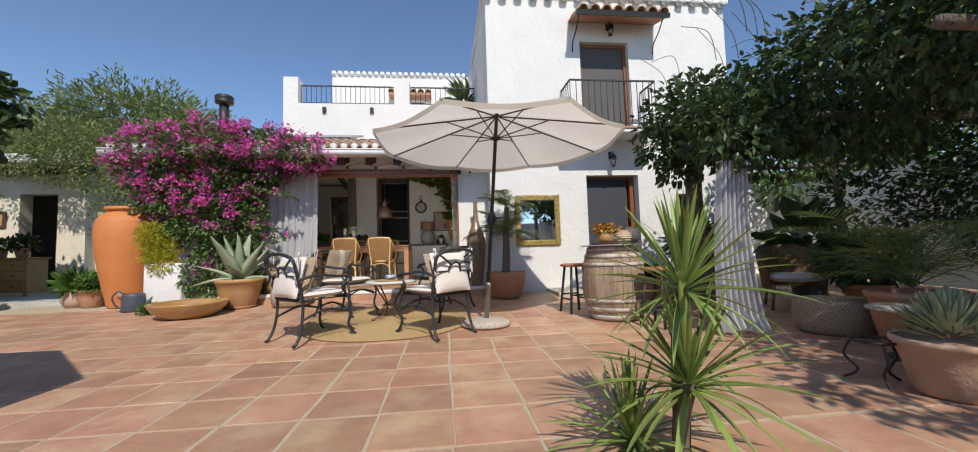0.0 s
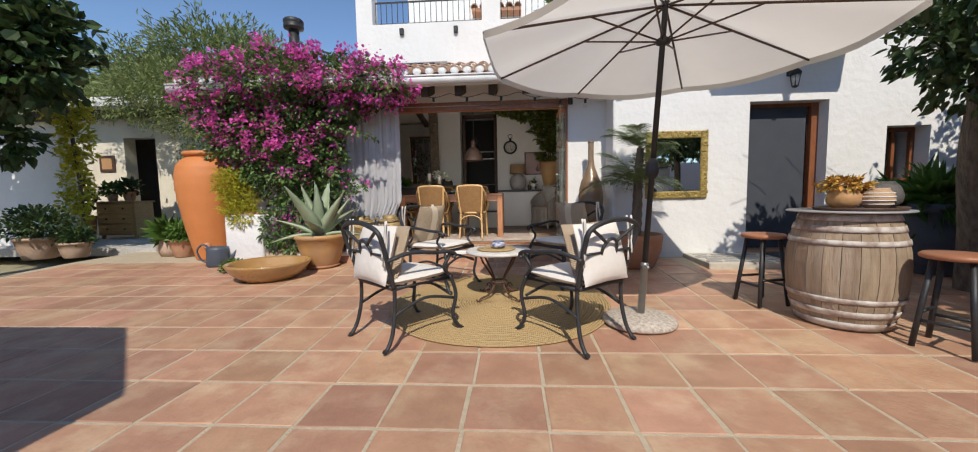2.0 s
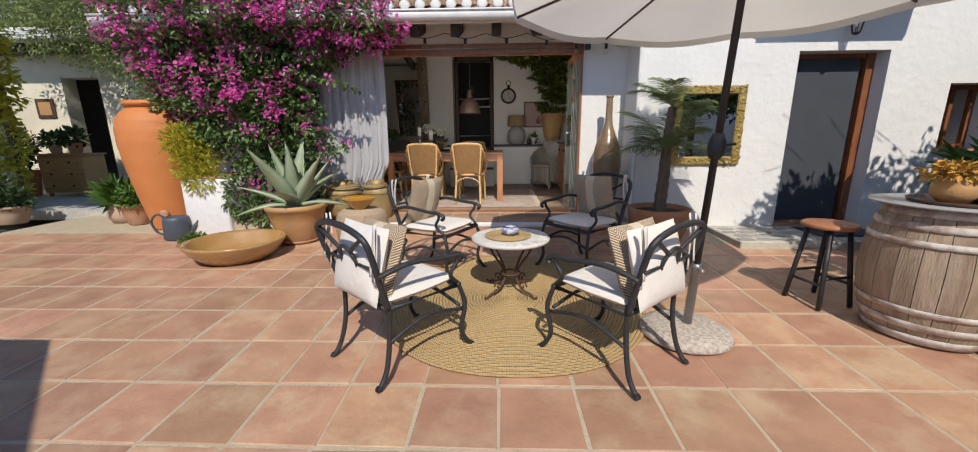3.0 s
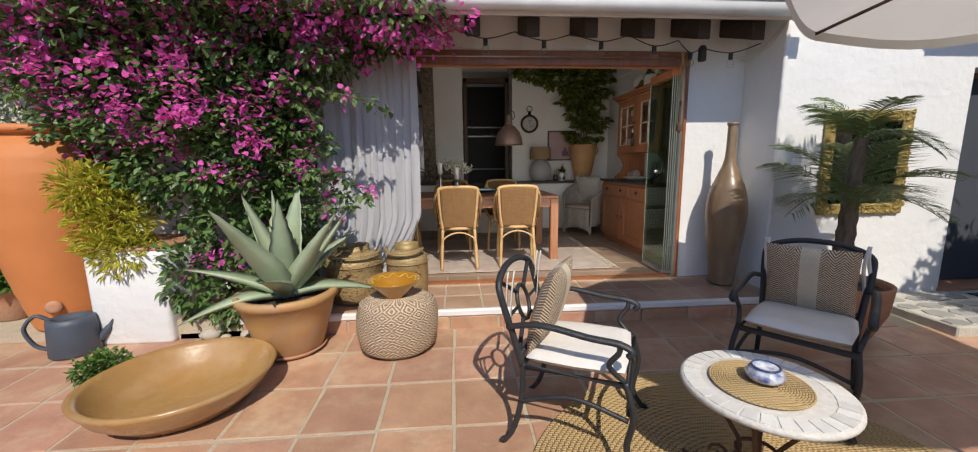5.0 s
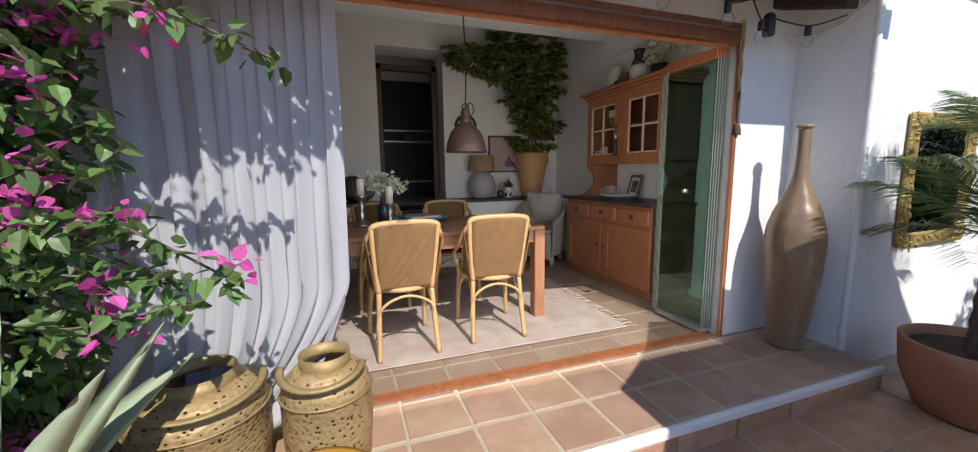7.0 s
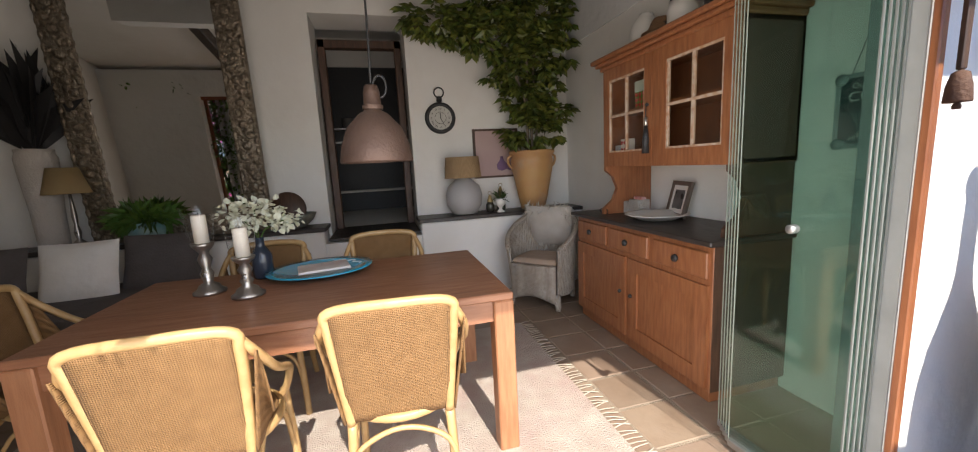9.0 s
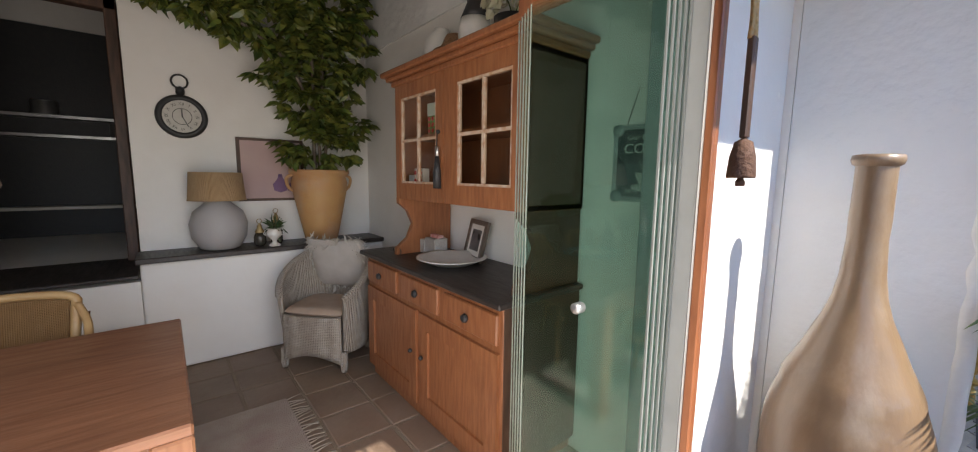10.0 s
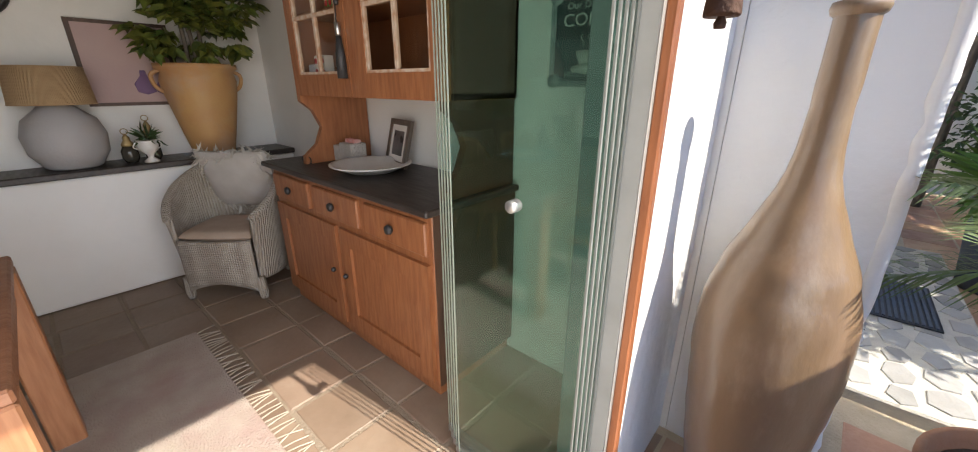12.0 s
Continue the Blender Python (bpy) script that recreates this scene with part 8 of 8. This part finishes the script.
for k in range(3):
    d = part("drawer", Shape().box(-.40, .40, -.222, -.19, .12 + k * .22, .31 + k * .22, c=.006), PINE, dr)
    for sx in (-1, 1):
        part("pull", Shape().ball((sx * .2, -.232, .215 + k * .22), .02, 10, 6), BLACK, d)
for sx in (-1, 1):
    part("foot", Shape().lathe([(.03, 0), (.04, .08)], 10, pose(sx * .38, -.15, 0)), PINE, dr)
rnd = random.Random(17)


def leafy_pot(name, label, x, y, z, r, h, blobs, n, size, mt, pm, seed, w=.3):
    t = thing(name, label, "plant", pose(x, y, z))
    part("pot", Shape().lathe(pot_profile(r * .7, r, h), 26), pm, t)
    pp, dd = blob_points(n, blobs, seed, .2)
    part("foliage", leaf_mesh("foliage", pp, dd + np.array([[0, 0, .3]]), size, w, .15, .6, seed), mt, t)
    return t


leafy_pot("potted_plant", "leafy plant in a clay pot on the chest", -8.8, 9.45, 1.007, .11, .2, [(0, 0, .3, .2, .18, .15)], 200, .13, LEAF_DARK, POT_TC, 61)
leafy_pot("potted_plant", "trailing plant in a small clay pot on the chest", -9.2, 9.45, 1.007, .09, .16, [(0, 0, .25, .18, .16, .15)], 200, .1, LEAF_FRESH, POT_BEIGE, 62)
leafy_pot("daisy_pot", "bushy daisies in a wide stone pot", -8.0, 7.1, .12, .27, .35, [(0, 0, .55, .48, .4, .3)], 1500, .07, LEAF_DARK, POT_BEIGE, 63)
leafy_pot("potted_shrub", "dark green shrub in a stone trough", -7.5, 7.2, .12, .2, .25, [(0, 0, .32, .24, .22, .18)], 900, .07, LEAF_DARK, POT_BEIGE, 64)
leafy_pot("potted_plant", "bare twiggy plant in a tall clay pot", -9.75, 9.3, .19, .2, .5, [(0, 0, .9, .3, .25, .4)], 500, .09, LEAF_DARK, POT_TC, 65)
leafy_pot("potted_plant", "plant on the outbuilding window sill", -11.2, 10.1, 1.5, .14, .25, [(0, 0, .4, .3, .2, .25)], 300, .12, LEAF_FRESH, POT_TC, 66)
solo("wall_shelf", Shape().box(-11.6, -10.85, 9.98, 10.3, 1.44, 1.5, c=.006), DARKWOOD, "wooden shelf below the outbuilding window", "shelf")
hp = thing("wall_plaque", "small dark framed plaque on the outbuilding", "picture", pose(-10.15, 10.3, 1.9))
part("picture_frame", Shape().box(-.2, .2, -.03, 0, -.2, .2, c=.01), DARKWOOD, hp)
part("picture", Shape().box(-.13, .13, -.034, -.031, -.13, .13), POT_YL, hp)
# wicker armchair on the far left
wa = thing("wicker_armchair", "brown wicker garden armchair with a cream cushion", "armchair", at(-7.8, 6.0, -60))
WICKB = weave_mat("brown_wicker", (0.30, 0.18, 0.09), (0.16, 0.09, 0.04), scale=28, bump=1.0)
sh_ = Shape()
sh_.grid(40, 12, lambda u, v: ((.33 + .05 * v) * math.cos(radians(-30 + 240 * u)), -(.33 + .05 * v) * math.sin(radians(-30 + 240 * u)), .15 + (.85 - .28 * abs(2 * u - 1) ** 1.6 - .15) * v))
part("shell", sh_, WICKB, wa, thick=.03)
sp_ = part("seat_pad", cushion_shape(.56, .56, .12), CUSHION, wa)
sp_.location = (0, 0, .34)
for x, y in ((-.26, .22), (.26, .22), (-.24, -.24), (.24, -.24)):
    part("leg", Shape().tube([(x, y, .3), (x * 1.1, y * 1.1, 0)], .018, 8), WICKB, wa)
pillow(at(-7.8, 6.0, -60) @ pose(0, -.2, .66, 72, 0, 0), "cream and sand striped cushion in the wicker armchair", STRIPE, .45, .45)
lt = thing("side_table", "small white painted wooden side table", "table", at(-7.2, 5.4))
part("tabletop", Shape().lathe([(.001, .5), (.3, .5), (.31, .515), (.3, .53), (.001, .53)], 32), WORN, lt)
for k in range(4):
    a = radians(45 + 90 * k)
    part("leg", Shape().tube([(.2 * math.cos(a), .2 * math.sin(a), .5), (.23 * math.cos(a), .23 * math.sin(a), 0)], .02, 8), WORN, lt)


def tree(name, label, x, y, z, trunk, blobs, n, size, mt, seed, width=.3, spread=.7, shell=.4, bias=(0, 0, -.1)):
    t = thing(name, label, "tree", pose(x, y, z))
    s = Shape()
    q = bez(trunk, 6)
    r0 = .16
    s.tube(q, [r0 * (1 - .6 * i / len(q)) for i in range(len(q))], 10)
    for b in blobs[:8]:
        a = q[len(q) * 2 // 3]
        s.tube(bez([a, ((a[0] + b[0]) / 2, (a[1] + b[1]) / 2, (a[2] + b[2]) / 2 + .15), (b[0], b[1], b[2])], 5), [.07 - .005 * i for i in range(11)], 7)
    part("trunk", s, BARK, t)
    pp, dd = blob_points(n, blobs, seed, shell)
    part("crown", leaf_mesh("crown", pp, dd + np.array([bias]), size, width, .2, spread, seed), mt, t)
    return t


tree("fig_tree", "dark green fig tree over the garden corner", -8.6, 6.6, .1, [(0, 0, 0), (.1, 0, .9), (.0, .1, 2.0), (.1, 0, 2.8)], [(.2, .1, 3.0, 1.2, 1.0, .8), (1.2, -.1, 2.9, .9, .8, .65), (.9, -.3, 3.6, 1.1, .9, .8), (-.7, -.2, 3.3, 1.2, 1.1, .9), (.1, -.6, 2.4, .9, .7, .45), (1.6, .1, 3.3, .55, .55, .5), (.3, .4, 1.9, .5, .4, .4)], 6500, .17, LEAF_DARK, 71, .42)
cl_ = thing("creeper", "yellow-green creeper hanging by the outbuilding", "creeper", at(-8.4, 8.0, z=.1))
pp, dd = blob_points(2200, [(0, 0, 2.6, .4, .35, .35), (.05, .1, 2.0, .3, .25, .5), (.0, .1, 1.3, .25, .22, .6), (-.1, .05, .6, .3, .22, .5)], 72, .3)
part("foliage", leaf_mesh("foliage", pp, dd, .09, .32, .15, .6, 72), LEAF_YELLOW, cl_)
part("stem", Shape().tube(bez([(0, .1, 0), (.05, .1, 1.2), (0, .05, 2.6)], 6), .03, 8), BARK, cl_)
tree("feathery_tree", "large feathery olive-green tree behind the outbuilding", -10.8, 15.0, 0, [(0, 0, 0), (.2, 0, 1.5), (.1, 0, 3.2), (0, 0, 4.6)], [(0, 0, 5.6, 2.4, 2.0, 1.6), (-2.4, 0, 5.0, 2.2, 2.0, 1.4), (-4.2, .3, 4.3, 1.9, 1.8, 1.2), (2.0, -.3, 4.9, 1.8, 1.8, 1.5), (3.0, -.6, 3.8, 1.5, 1.6, 1.4), (1.5, -1.5, 3.6, 1.8, 1.6, 1.2), (-1.0, -1.0, 4.2, 2.2, 1.6, 1.2), (-6, 0, 3.6, 2.0, 1.8, 1.3)], 38000, .2, LEAF_OLIVE, 73, .12, .5, .35, (0, 0, .25))
iv = thing("ivy_mass", "dense green climber between outbuilding and house", "climber", at(-6.3, 8.9, z=.1))
pp, dd = blob_points(13500, [(-.6, .2, 2.7, .9, .6, .7), (.3, 0, 2.6, .9, .6, .8), (0, .1, 1.7, .7, .5, .7), (.9, -.3, 2.2, .7, .5, .9), (-.9, .3, 3.3, .8, .6, .5), (.5, .3, 3.3, .9, .7, .6), (.6, .0, 1.0, .6, .4, .8), (-2.0, .6, 2.95, .8, .5, .42), (-2.9, .6, 3.05, .8, .5, .38), (-1.5, .3, 3.35, .9, .6, .55)], 74, .45)
part("foliage", leaf_mesh("foliage", pp, dd, .08, .2, .15, .6, 74), LEAF_OLIVE, iv)
part("stem", Shape().tube(bez([(0, .3, 0), (.1, .2, 1.4), (-.2, .2, 2.8)], 6), .05, 8), BARK, iv)

# ---- right-hand side: vine-covered pergola ----
pg = thing("pergola", "rough wooden pergola carrying a dense evergreen vine", "pergola", pose(0, 0, 0))
for x, y in ((3.05, 3.55), (6.9, 3.4), (3.3, .2), (6.9, .2), (6.9, 6.0)):
    part("post", Shape().tube(bez([(x, y, 0), (x + .03, y, 1.2), (x, y, 2.1)], 4), .06, 10), BARK, pg)
part("trunk", Shape().tube(bez([(3.85, 5.15, .03), (3.72, 5.05, .6), (3.5, 4.9, 1.4), (3.55, 4.8, 2.2), (3.9, 4.6, 2.6)], 7), [.14 - .0025 * i for i in range(29)], 12), BARK, pg, "dark gnarled vine trunk")
for y, xa in ((.2, 3.1), (1.9, 3.1), (3.5, 3.1), (5.0, 4.3), (6.0, 5.2)):
    part("rafter", Shape().tube([(xa, y, 2.12), (7.2, y, 2.16)], .045, 8), BARK, pg)
vi = thing("pergola_vine", "dense dark green vine over the pergola", "vine", pose(0, 0, 0))
# Clumps at y 0.2 and -0.6 are unseen, added to shade the tiles.
blobs = [(2.95, 3.3, 1.78, .36, .3, .24), (3.4, .2, 2.6, .6, .6, .4), (2.95, -.6, 2.6, .6, .5, .3), (3.9, -.6, 2.7, .7, .6, .4), (7.4, 4.0, 1.6, .6, 1.2, 1.2), (7.4, 2.0, 1.6, .6, 1.2, 1.2), (2.98, 3.5, 2.0, .4, .35, .3), (3.2, 4.7, 2.12, .34, .36, .30), (2.86, 4.6, 2.12, .30, .32, .28), (3.1, 4.55, 1.82, .26, .28, .26), (2.95, 4.5, 2.45, .34, .34, .3), (3.3, 4.5, 2.7, .4, .4, .34), (3.42, 4.75, 2.35, .5, .42, .42), (3.75, 4.8, 2.35, .55, .45, .45), (3.2, 3.7, 2.15, .6, .6, .5), (3.9, 4.3, 2.3, .8, .8, .6), (4.0, 3.2, 2.4, .9, .9, .7), (5.0, 4.0, 2.7, 1.1, 1.1, .9), (3.7, 2.2, 2.5, .7, .8, .6), (4.6, 2.2, 2.8, 1.0, 1.1, .9), (6.3, 3.0, 2.9, 1.4, 1.5, 1.0), (4.0, 1.2, 2.7, .7, .8, .6), (5.0, .8, 2.9, 1.2, 1.1, .9), (6.5, 5.0, 3.0, 1.4, 1.3, 1.0), (6.4, .9, 2.8, 1.2, 1.2, .9), (5.5, 4.3, 2.45, .9, .6, .5), (7.0, 3.6, 1.5, .8, 1.4, .9), (7.2, 1.6, 1.4, .8, 1.4, 1.1), (6.6, 5.4, 1.2, .7, .6, .8)]
pp, dd = blob_points(46000, blobs, 81, .55)
part("foliage", leaf_mesh("foliage", pp, dd + np.array([[0, 0, -.25]]), .095, .3, .18, .65, 81), LEAF_DARK, vi)
tw = Shape()
rnd = random.Random(31)
for k in range(16):
    a = (rnd.uniform(3.0, 4.6), rnd.uniform(3.0, 5.2), rnd.uniform(2.6, 3.2))
    tw.tube(bez([a, (a[0] - .15, a[1] - .1, a[2] + .25), (a[0] - .45, a[1] - .1, a[2] + .4 + rnd.uniform(-.3, .2))], 6), .004, 5)
part("tendril", tw, BARK, vi)["kind"] = "stuff"
cr = thing("pergola_curtain", "long white linen curtain tied at the pergola post", "curtain", pose(2.86, 3.5, 0))
part("cloth", Shape().grid(70, 30, lambda u, v: ((u - .5) * (.30 + .16 * v * v) - .05 * math.sin(v * 3), -.14 + .05 * math.sin(u * 7 * 2 * math.pi) * (.6 + .4 * v) - .12 * max(0, v - .9) * 6, 1.62 - 1.59 * v + .03 * math.sin(u * 5) * v)), CLOTH, cr)
bk_ = thing("potted_succulent", "spiky grey-green succulent in a big beige clay pot", "plant", pose(2.80, 1.80, 0) @ Matrix.Diagonal((.86, .86, .86, 1)))
part("pot", Shape().lathe([(.17, 0), (.19, .02), (.23, .2), (.265, .30), (.28, .31), (.28, .345), (.25, .345), (.24, .3)], 40, wob=.01), POT_BEIGE, bk_)
rr = random.Random(5)
sl_ = sword(.16, .0135, -.12)
slm = sl_.mesh("leaf")
slm.materials.append(AGAVE)
for k in range(290):
    el = rr.uniform(8, 88)
    ob = part("leaf", slm, AGAVE, bk_)
    az = k * 137.5
    q = rr.uniform(.8, 1.1)
    rad = .26 * math.cos(radians(el)) * .7
    ob.matrix_basis = pose(-rad * math.sin(radians(az)) * .75, rad * math.cos(radians(az)) * .75, .33 + .17 * math.sin(radians(el)), 0, 0, az) @ pose(0, 0, 0, el, 0, 0) @ Matrix.Diagonal((q, q, q, 1))
ps = thing("plant_stand", "black scrolled iron plant stand beside the pot", "plant stand", pose(2.60, 2.02, 0))
for k in range(3):
    part("leg", Shape().tube(bez([(.1, 0, .25), (.14, 0, .15), (.08, 0, .07), (.15, 0, .01)], 5), .008, 6, pose(0, 0, 0, 0, 0, 120 * k)), BLACK, ps)
part("ring", Shape().tube([(.11 * math.cos(a * math.pi / 10), .11 * math.sin(a * math.pi / 10), .25) for a in range(20)], .008, 6, closed=True), BLACK, ps)
pq = thing("woven_pouf", "sand and cream patterned woven pouf under the pergola", "pouf", pose(3.72, 3.28, 0))
part("cover", Shape().lathe([(.27, 0), (.31, .03), (.32, .15), (.31, .27), (.28, .3), (.001, .31)], 44, wob=.02), BASKET, pq)
ra = thing("rattan_armchair", "brown rattan armchair in the shade of the pergola", "armchair", at(4.35, 4.35, 150))
sh_ = Shape()
sh_.grid(36, 10, lambda u, v: ((.3 + .05 * v) * math.cos(radians(-30 + 240 * u)), -(.3 + .05 * v) * math.sin(radians(-30 + 240 * u)), .25 + (.78 - .25 * abs(2 * u - 1) ** 1.6 - .25) * v))
part("shell", sh_, WICKB, ra, thick=.03)
sp_ = part("seat_pad", cushion_shape(.5, .5, .1), CUSHION, ra)
sp_.location = (0, 0, .33)
for x, y in ((-.24, .2), (.24, .2), (-.22, -.22), (.22, -.22)):
    part("leg", Shape().tube([(x, y, .3), (x * 1.15, y * 1.15, 0)], .018, 8), WICKB, ra)
# palms and leafy plants in the shade
big = [frond(1.3, .55, 34, .38, 5).mesh("frond"), frond(1.2, .8, 34, .35, 6).mesh("frond")]
for me in big:
    me.materials.append(PALM)
ap = thing("areca_palm", "large arching palm in a pot under the pergola", "palm", pose(3.8, 2.7, 0))
part("pot", Shape().lathe(pot_profile(.2, .27, .42), 30), POT_TC, ap)
for k in range(20):
    ob = part("frond", big[k % 2], PALM, ap)
    q = rr.uniform(.7, 1.05)
    ob.matrix_basis = pose(0, 0, .45, 0, 0, k * 137.5) @ pose(0, 0, 0, rr.uniform(15, 60), 0, 0) @ Matrix.Diagonal((q, q, q, 1))
leafy_pot("monstera", "big-leaved monstera in a dark pot", 5.2, 5.0, .03, .22, .4, [(0, 0, .85, .5, .45, .45)], 80, .34, LEAF_DARK, SLATE, 91, .42)
leafy_pot("potted_plant", "leafy plant in a clay pot under the pergola", 4.6, 3.7, .02, .2, .35, [(0, 0, .6, .4, .4, .3)], 500, .14, LEAF_DARK, POT_TC, 92)
fe = leafy_pot("fern_planter", "sword fern in a tall slate-blue planter", 4.1, 5.8, .09, .26, .75, [(0, 0, .8, .22, .22, .1)], 300, .36, LEAF_FRESH, SLATE, 93, .06)
leafy_pot("potted_plant", "low plant in a round terracotta pot by the doorstep", 3.15, 5.55, .08, .22, .32, [(0, 0, .36, .22, .2, .08)], 200, .12, LEAF_DARK, POT_TC, 94)
dtb = thing("round_side_table", "low round table with a pale top under the pergola", "table", pose(3.35, 2.35, 0))
part("tabletop", Shape().lathe([(.001, .34), (.26, .34), (.265, .35), (.26, .36), (.001, .36)], 32), GRANITE, dtb)
part("base", Shape().lathe([(.16, 0), (.17, .02), (.05, .06), (.05, .34)], 24), BLACK, dtb)
# far right building and closing walls
s = Shape()
wall_boxes(s, 5.64, 12.0, 0, 2.5, 9.0, 9.3, [(8.35, 9.0, .65, 1.4)])
solo("wall_far_right", s, PLASTER, "white garden building in dappled shade", "wall", kind="structure")
solo("far_window", Shape().box(8.35, 9.0, 9.12, 9.16, .65, 1.4), plain_mat("far_dark_pane", (0.03, 0.03, 0.035), 0.2), "dark window of the garden building", "window", kind="structure")
s = Shape()
for i in range(30):
    s.tube([(5.7 + i * .21, 8.85, 2.5), (5.7 + i * .21, 9.5, 2.7)], .08, 10)
solo("far_eaves_tiles", s, CLAYTILE, "clay tiles on the garden building", "roof", kind="structure")
s = Shape()
s.box(8.3, 8.6, -3, 9, 0, 2.2).box(-12.5, 8.6, -3.3, -3.0, 0, 2.0).box(-12.6, -12.3, -3.3, 10.3, 0, 2.2)
solo("boundary_wall", s, PLASTER, "whitewashed boundary wall of the courtyard", "wall", kind="structure")
# far hills beyond the garden
s = Shape()
s.grid(80, 3, lambda u, v: (-700 + 1400 * u, 420 + 120 * v, -5 + v * (18 + 22 * noise.noise((u * 9, 0, 3)) + 9 * noise.noise((u * 31, 0, 7)))))
s.grid(40, 3, lambda u, v: (300 + 100 * v, -100 + 500 * u, -5 + v * (22 + 16 * noise.noise((u * 7, 2, 3)))))
solo("backdrop", s, mat("wooded_hill", (0.10, 0.13, 0.09), (0.14, 0.15, 0.1), rough=1, scale=.05, bump=0), "distant wooded hills", "hills", kind="structure")
tree("garden_tree", "leafy green tree beyond the pergola", 9.8, 8.0, 0, [(0, 0, 0), (.1, 0, 1.2), (0, 0, 2.2)], [(0, 0, 2.9, 1.5, 1.3, 1.1), (-1.3, .2, 2.4, 1.2, 1.0, .9), (1.2, -.2, 2.5, 1.2, 1.1, 1.0), (-.2, -.8, 2.2, 1.3, .9, .8)], 7000, .13, LEAF_FRESH, 95, .3)


# ---- floor tiles ----
TX_, TY_ = 0.3875, 0.410


def tile_shape(w, d, h=.012, c=.006, seed=0):
    s = Shape()
    rnd = random.Random(seed)
    lo = [(-w / 2, -d / 2), (w / 2, -d / 2), (w / 2, d / 2), (-w / 2, d / 2)]
    lo = [(x + rnd.uniform(-.005, .005), y + rnd.uniform(-.005, .005)) for x, y in lo]
    hi = [(x * (1 - 2 * c / w), y * (1 - 2 * c / d)) for x, y in lo]
    v = [(x, y, -.01) for x, y in lo] + [(x, y, h - .004) for x, y in lo] + [(x, y, h) for x, y in hi]
    f = [(8, 9, 10, 11)]
    for i in range(4):
        j = (i + 1) % 4
        f += [(i, j, 4 + j, 4 + i), (4 + i, 4 + j, 8 + j, 8 + i)]
    return s.add(v, f)


variants = [tile_shape(TX_ - .016, TY_ - .016, seed=k).mesh("floor_tile") for k in range(8)]
for me in variants:
    me.materials.append(TERRA)
rest = Shape()
rnd = random.Random(4)
X0, Y0 = -0.62 - 20 * TX_, 3.765 - 20 * TY_
count = 0
for j in range(-2, 28):
    for i in range(3, 42):
        x, y = X0 + (i + .5) * TX_, Y0 + (j + .5) * TY_
        x += .006 * math.sin(j * 1.7) + rnd.uniform(-.003, .003)
        if y > 6.52 or x > 7.8 or x < -6.9 or y < -2.9:
            continue
        if x > 1.85 and y > 6.05:
            continue
        tilt = math.degrees(math.atan(.0357)) if 3.355 < y < 6.73 else 0
        m = pose(x, y, gz(y) - .0145 + rnd.uniform(-.001, .001), tilt + rnd.uniform(-.15, .15), rnd.uniform(-.15, .15), 0) @ pose(0, 0, 0, 0, 0, 180 * rnd.randrange(2) + rnd.uniform(-.4, .4))
        if -2.6 < x < 2.3 and .9 < y < 6.2 and count < 290:
            ob = part("floor_tile", variants[rnd.randrange(8)], TERRA, terrace)
            ob.matrix_world = m
            count += 1
        else:
            g = tile_shape(TX_ - .016, TY_ - .016, seed=rnd.randrange(50))
            rest.add(g.v, g.f, m)
st = part("outer_tiles", rest, TERRA_S, terrace)
st["kind"] = "stuff"
# room and step tiles
TI = 0.31
rest = Shape()
for j in range(0, 16):
    for i in range(0, 21):
        x, y = -4.65 + (i + .5) * TI, 6.565 + (j + .5) * TI
        if y > 10.6 or x > .95:
            continue
        m = pose(x, y, P - .0145 + rnd.uniform(-.001, .001), rnd.uniform(-.15, .15), rnd.uniform(-.15, .15), rnd.uniform(-.3, .3))
        g = tile_shape(TI - .018, TI - .018, seed=rnd.randrange(50))
        if y < 7.3:
            ob = part("floor_tile", g, TERRA_IN, step_floor)
            ob.matrix_world = m
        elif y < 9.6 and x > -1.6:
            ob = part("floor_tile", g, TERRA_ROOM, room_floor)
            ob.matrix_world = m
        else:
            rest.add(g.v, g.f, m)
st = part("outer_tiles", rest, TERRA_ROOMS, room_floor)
st["kind"] = "stuff"
riser = Shape().box(-.188, .188, -.008, .008, -.05, .05, c=.004).mesh("riser_tile")
riser.materials.append(TERRA)
riser_bed = solo("step_riser", Shape().box(-3.4, 0.958, 6.544, 6.558, 0.02, P - 0.057), GROUT, "terracotta tiled riser under the white step edge", "step", kind="structure")
for i in range(11):
    ob = part("riser_tile", riser, TERRA, riser_bed)
    ob.matrix_world = pose(-3.19 + i * .3905 + rnd.uniform(-.004, .004), 6.540, P - .108, 0, 0, 0)
# rough rounded plaster corner of the house
edge = Shape()
edge.tube([(.975 + .008 * noise.noise((0, 1, k * .9)), WALL + .002 + .008 * noise.noise((5, 1, k * .9)), .14 + k * .05) for k in range(52)], [.021 + .006 * noise.noise((9, 0, k * 1.3)) for k in range(52)], 10)
solo("trim", edge, PLASTER, "uneven rounded plaster corner of the house wall", "wall edge", kind="structure")
